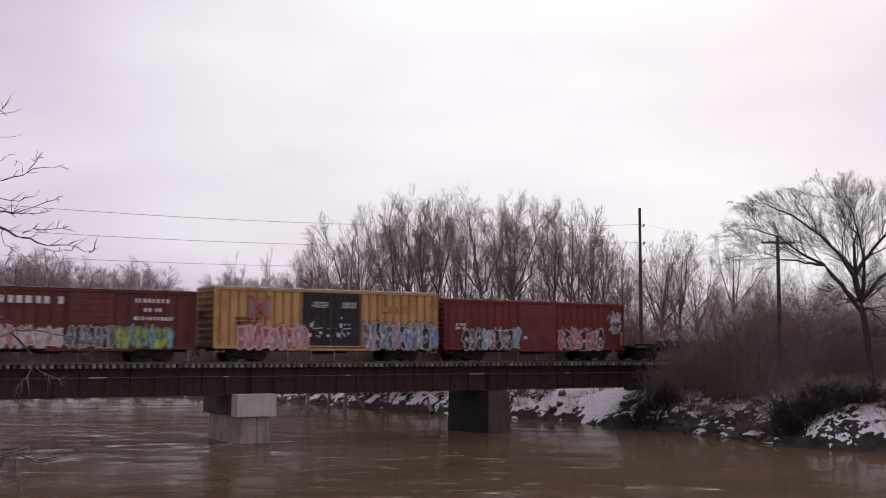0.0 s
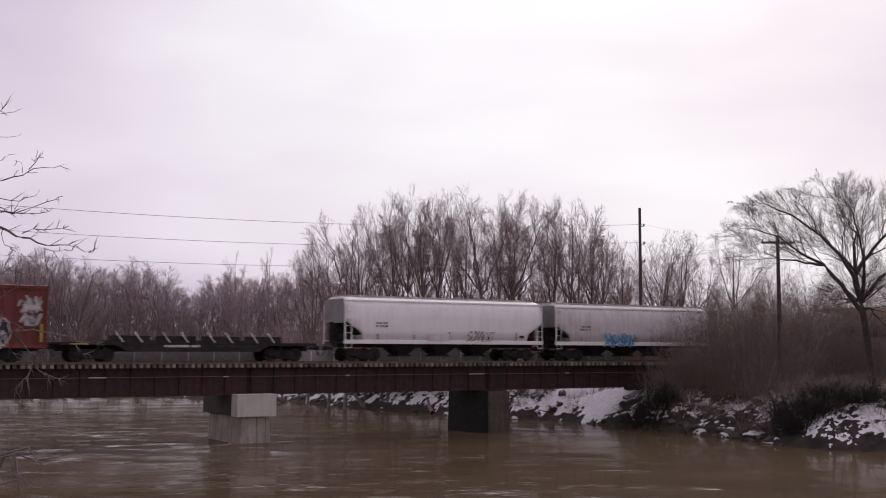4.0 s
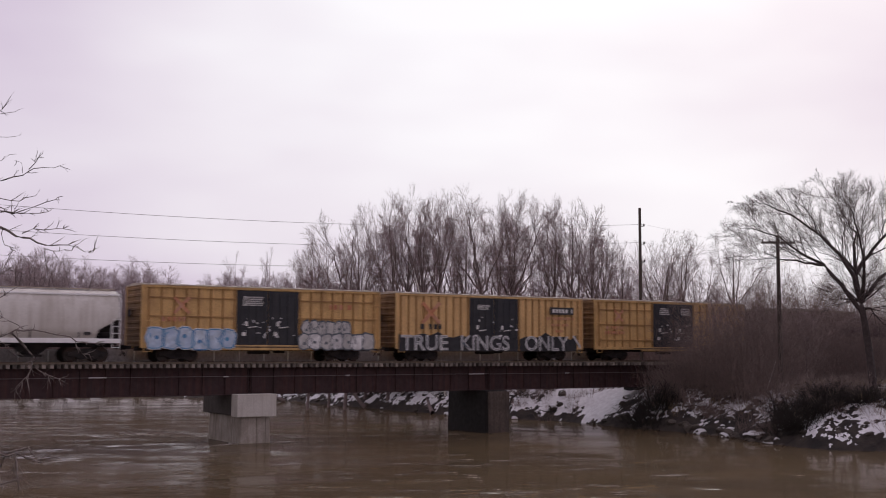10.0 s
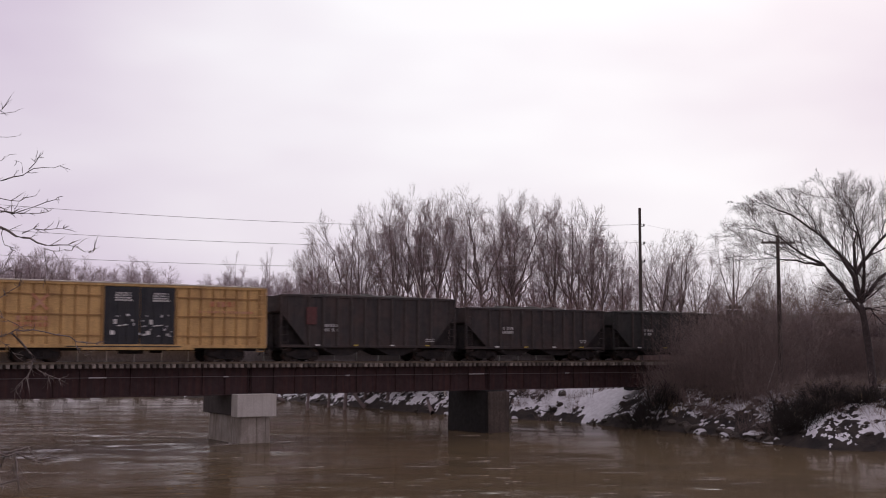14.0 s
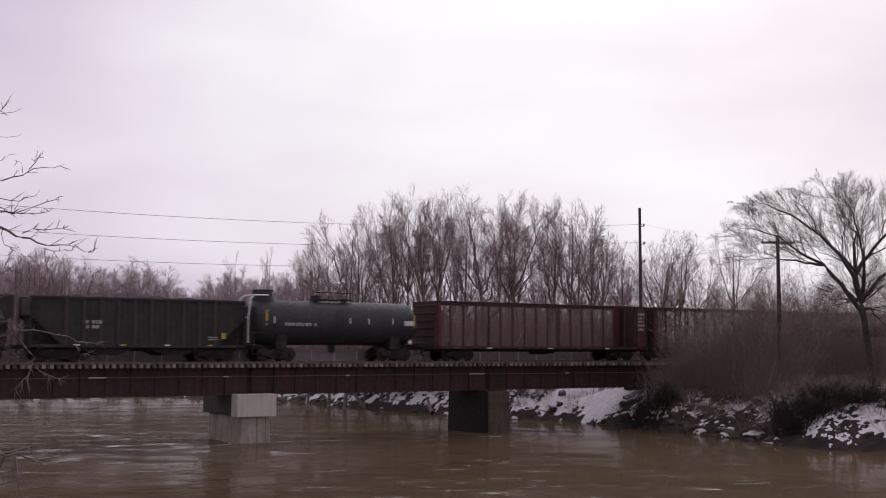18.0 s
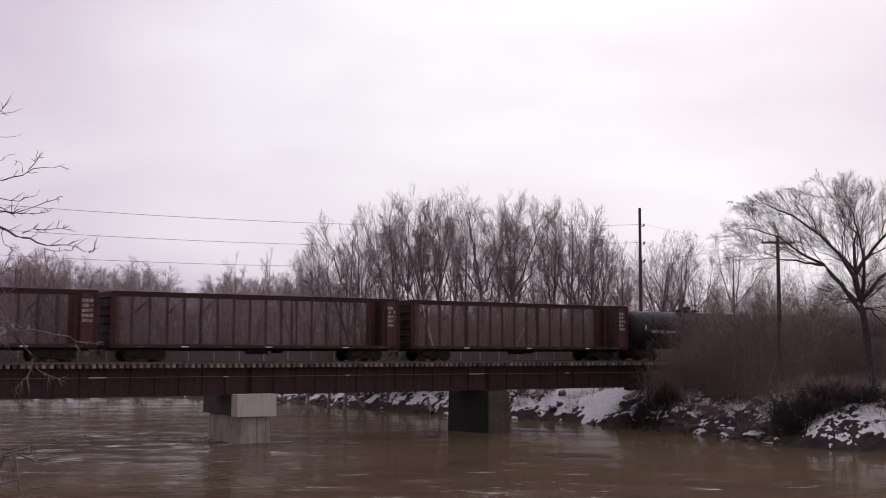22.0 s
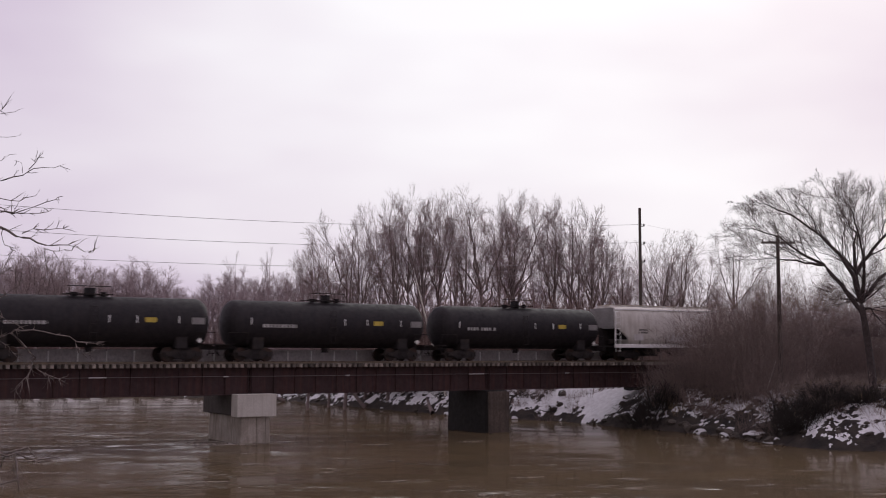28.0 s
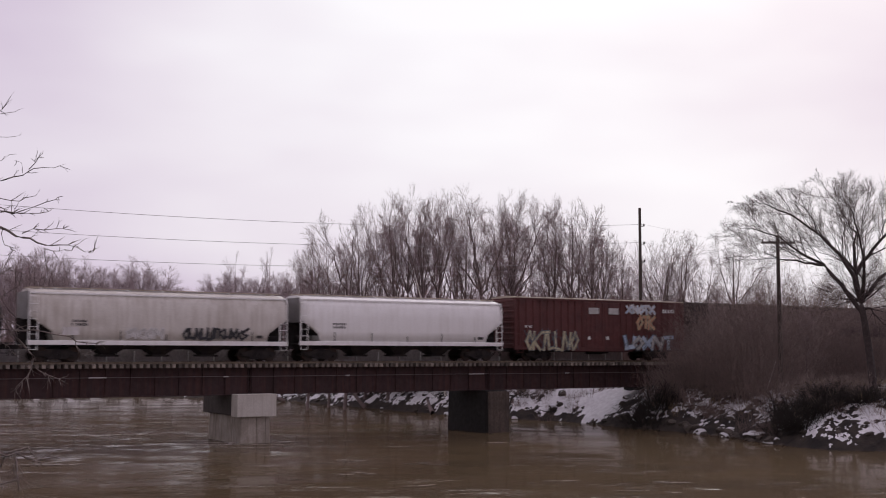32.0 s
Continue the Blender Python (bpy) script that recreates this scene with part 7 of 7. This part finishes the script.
    bough([(1.21, -0.755), (1.215, -0.90), (1.235, -1.03)], 0.009, 0.003, 9, -0.3, 0.07)
    bough([(1.13, -0.76), (1.12, -0.90), (1.10, -1.02)], 0.008, 0.003, 5, -0.3)
    bough([(0.9, -1.0), (1.2, -0.94), (1.28, -0.90)], 0.007, 0.0026, 6)
    bough([(0.9, -0.94), (1.15, -0.88), (1.22, -0.87)], 0.004, 0.0016, 5)
    bough([(1.35, -0.80), (1.44, -0.775), (1.51, -0.75)], 0.006, 0.0024, 7, 0.1)
    part_of("trunk", wood.mesh("trunk", M_NEARTWIG), None, ob)
    part_of("crown", twigs.mesh("crown", M_NEARTWIG), None, ob)


near_tree()

# ---- poles and wires ----
def utility_pole(x, y, top, pins, arm, label):
    z = ground_z(x, y)
    pole = tagged(new("utility_pole"), label, "utility pole", "utility poles")
    pole.location = (x, y, z)
    hgt = top - z
    bm = bmesh.new()
    rod(bm, (0, 0, -0.8), (0, 0, hgt), 0.17, 10, 0.11)
    part("shaft", bm, M_POLE, pole)
    for p in pins:
        bm = rods(((-0.05, -0.06, p - z), (0.42, -0.06, p - z + 0.05)), r=0.035)
        arm_ob = part("bracket", bm, M_POLE, pole)
        bm = bmesh.new()
        rod(bm, (0.40, -0.06, p - z + 0.02), (0.40, -0.06, p - z + 0.24), 0.07, 8, 0.045)
        part("insulator", bm, M_COAL, arm_ob)
    if arm:
        a = part("crossarm", bevelled((-1.15, 1.15, -0.19, -0.08, hgt - 0.42, hgt - 0.28), 0.015), M_POLE, pole)
        for q in (-1.05, -0.6, 0.6, 1.05):
            bm = bmesh.new()
            rod(bm, (q, -0.13, hgt - 0.28), (q, -0.13, hgt - 0.10), 0.045, 8, 0.03)
            part("insulator", bm, M_COAL, a)
        part("brace", rods(((-0.6, -0.14, hgt - 0.36), (0, -0.14, hgt - 0.95)), ((0.6, -0.14, hgt - 0.36), (0, -0.14, hgt - 0.95)), r=0.02), M_POLE, pole)
        pole.rotation_euler = (0, 0, radians(-32))
    return pole


P1 = bearing(9.83, 96.0)
PINS = (11.05, 9.55, 8.05)
utility_pole(P1[0], P1[1], 12.6, PINS, False, "tall dark wooden utility pole with side insulators")
P2 = bearing(16.4, 80.0)
utility_pole(P2[0], P2[1], 8.35, (), True, "dark wooden utility pole with a crossarm")


def wire(a, b, sag, radius, label):
    a, b = Vector(a), Vector(b)
    pts = [a.lerp(b, t / 40) - Vector((0, 0, sag * 4 * (t / 40) * (1 - t / 40))) for t in range(41)]
    w = Wood()
    w.limb(pts + [pts[-1] + (pts[-1] - pts[-2]) * 0.01], [radius] * 42, 5)
    return tagged(part_of("cable", w.mesh("cable", M_WIRE), None), label, "cable", "overhead cables")


for z in PINS:
    wire((P1[0] + 0.4, P1[1], z + 0.2), (P1[0] - 90.0, P1[1] + 0.5, z + 0.2), 2.0, 0.014, "thin overhead line sagging between poles")
    wire((P1[0] + 0.4, P1[1], z + 0.2), (P1[0] + 110.0, P1[1] + 6.0, z + 0.5), 2.6, 0.006, "thin overhead line sagging between poles")
wire((P2[0] - 0.8, P2[1], 8.0), (P1[0] - 14, P1[1] + 22, 7.4), 0.9, 0.010, "thin service line from the crossarm pole")

# ---- rocks, snow and dead wood on the banks ----
def rock_mesh(seed):
    r3 = random.Random(seed)
    bm = bmesh.new()
    bmesh.ops.create_icosphere(bm, subdivisions=2, radius=0.5)
    off = Vector((r3.uniform(0, 50), r3.uniform(0, 50), r3.uniform(0, 50)))
    for v in bm.verts:
        k = 1 + 0.55 * noise.noise(v.co * 2.1 + off) + 0.2 * noise.noise(v.co * 5 + off)
        v.co = Vector((v.co.x * 1.2 * k, v.co.y * k, v.co.z * 0.72 * k))
    me = bpy.data.meshes.new("rock")
    bm.to_mesh(me)
    bm.free()
    me.materials.append(M_ROCK)
    # the snow on top: the upper part of the same form, a little larger
    bm = bmesh.new()
    bm.from_mesh(me)
    bmesh.ops.delete(bm, geom=[f for f in bm.faces if f.normal.z < 0.42], context="FACES")
    ext = bmesh.ops.extrude_face_region(bm, geom=bm.faces[:])
    for v in [g for g in ext["geom"] if isinstance(g, bmesh.types.BMVert)]:
        v.co.z += 0.09
    for f in bm.faces:
        f.smooth = True
    snow = bpy.data.meshes.new("snow_cap")
    bm.to_mesh(snow)
    bm.free()
    snow.materials.append(M_SNOW)
    return me, snow


ROCKS = [rock_mesh(600 + i) for i in range(6)]
r = random.Random(21)


def rock(x, y, size, snowy, group):
    me, snow = ROCKS[r.randrange(6)]
    ob = tagged(part_of("rock", me, None), "snow-capped rough rock on the bank" if snowy else "dark wet rough rock at the waterline", "rock", group)
    ob.location = (x, y, max(ground_z(x, y), WATER_Z) + 0.05 * size)
    ob.rotation_euler = (r.uniform(-0.2, 0.2), r.uniform(-0.2, 0.2), r.uniform(0, 6.283))
    ob.scale = (size * r.uniform(0.8, 1.2), size * r.uniform(0.8, 1.2), size * r.uniform(0.8, 1.2))
    if snowy:
        part_of("snow_cap", snow, None, ob)


SHORE_NEAR = [(-26, 56), (-22.4, 54.6), (-20.6, 53.4), (-17, 54), (-12.2, 55.9), (-6.5, 56.5), (-1, 56.6), (7, 57.2), (11.5, 55.5), (19, 54), (34, 54), (53, 54)]
for i in range(52):
    y = r.uniform(-26, 9)
    x = float(np.interp(y, [a for a, b in SHORE_NEAR], [b for a, b in SHORE_NEAR])) + r.uniform(-0.2, 1.0) + (r.random() ** 2) * 3.0
    rock(x, y, r.uniform(0.22, 0.7), r.random() < 0.4, "bank rocks")
for i in range(44):
    y = r.uniform(9, 54)
    x = float(np.interp(y, [a for a, b in SHORE_NEAR], [b for a, b in SHORE_NEAR])) + r.uniform(-0.2, 2.2)
    rock(x, y, r.uniform(0.25, 0.8), r.random() < 0.5, "far bank rocks")

for i in range(46):
    y = r.uniform(-18, -1)
    x = float(np.interp(y, [a for a, b in SHORE_NEAR], [b for a, b in SHORE_NEAR])) + r.uniform(-0.3, 0.5)
    rock(x, y, r.uniform(0.3, 0.75), r.random() < 0.2, "bank rocks")

# fallen trunks by the far shore
for x, y, turn, ln, rise in ((52.6, 49.0, 2.7, 5.0, 0.25), (53.4, 32.5, 2.2, 4.2, 0.9), (53.8, 21.0, 1.2, 3.0, 0.4)):
    w = Wood()
    d = Vector((math.cos(turn), math.sin(turn), rise))
    pts = wander(random.Random(int(y)), Vector((0, 0, 0)), d, ln, 6, 0.07, 0.02)
    w.limb(pts, [0.22 * (1 - 0.7 * j / 6) for j in range(7)], 7)
    for k in range(5):
        i = 2 + k % 4
        s = wander(random.Random(k), pts[i], aside(random.Random(k + 5), d.normalized(), 50), ln * 0.3, 3, 0.15, 0.05)
        w.limb(s, [0.06, 0.045, 0.03, 0.005], 4)
    ob = tagged(part_of("fallen_log", w.mesh("fallen_log", M_BARK), None), "dark fallen trunk leaning over the water", "log", "fallen logs")
    ob.location = (x, y, WATER_Z + 0.1)

# dead grass along the top of the near bank
w = Wood()
for i in range(900):
    b = r.uniform(9.6, 22.5)
    x, y = bearing(b, r.uniform(71, 92))
    if x < 57.4 or -2.2 < y < 5.2:
        continue
    z = ground_z(x, y)
    for _ in range(7):
        p = Vector((x + r.gauss(0, 0.22), y + r.gauss(0, 0.22), z - 0.08))
        d = Vector((r.gauss(0, 0.35), r.gauss(0, 0.35), 1)).normalized() * r.uniform(0.25, 0.75)
        w.limb([p, p + d * 0.6, p + d + Vector((d.x * 0.3, d.y * 0.3, -0.04))], [0.014, 0.010, 0.001], 3)
M_STRAW = surface("dead_grass", (0.20, 0.145, 0.09), 0.95, grain=(0.7, 0.35), bump=0)
tagged(part_of("dead_grass", w.mesh("dead_grass", M_STRAW), None), "matted brown dead grass on the bank", "grass", kind="stuff")


# ---- motion ----
def motions():
    for car, centre in CARS:
        walk(car, [(t, pose(centre - s, TRACK_Y, 0)) for t, s in TRAVEL])
    # foam and sheen streaks drift downstream
    for ob, x, y, turn, vx, vy in FOAM:
        walk(ob, [(t, pose(x + vx * (t - 16), y + vy * (t - 16), WATER_Z + 0.025, 0, 0, turn)) for t in (0, 16, 32)])
    # wheels roll without slipping, a third of a metre from key to key
    radius = 0.42
    ts, ss = [t for t, s in TRAVEL], [s for t, s in TRAVEL]
    rows = [(i / FPS, float(np.interp(i / FPS, ts, ss))) for i in range(32 * FPS + 1)]
    shared = {}
    for ob, x in WHEELSETS:
        if x not in shared:
            walk(ob, [(t, pose(x, 0, 0.42, 0, -math.degrees((s + 140.0) / radius), 0)) for t, s in rows])
            shared[x] = ob
        else:
            first = shared[x]
            ob.rotation_mode = "QUATERNION"
            ob.animation_data_create()
            ob.animation_data.action = first.animation_data.action
            ob.animation_data.action_slot = first.animation_data.action_slot


motions()
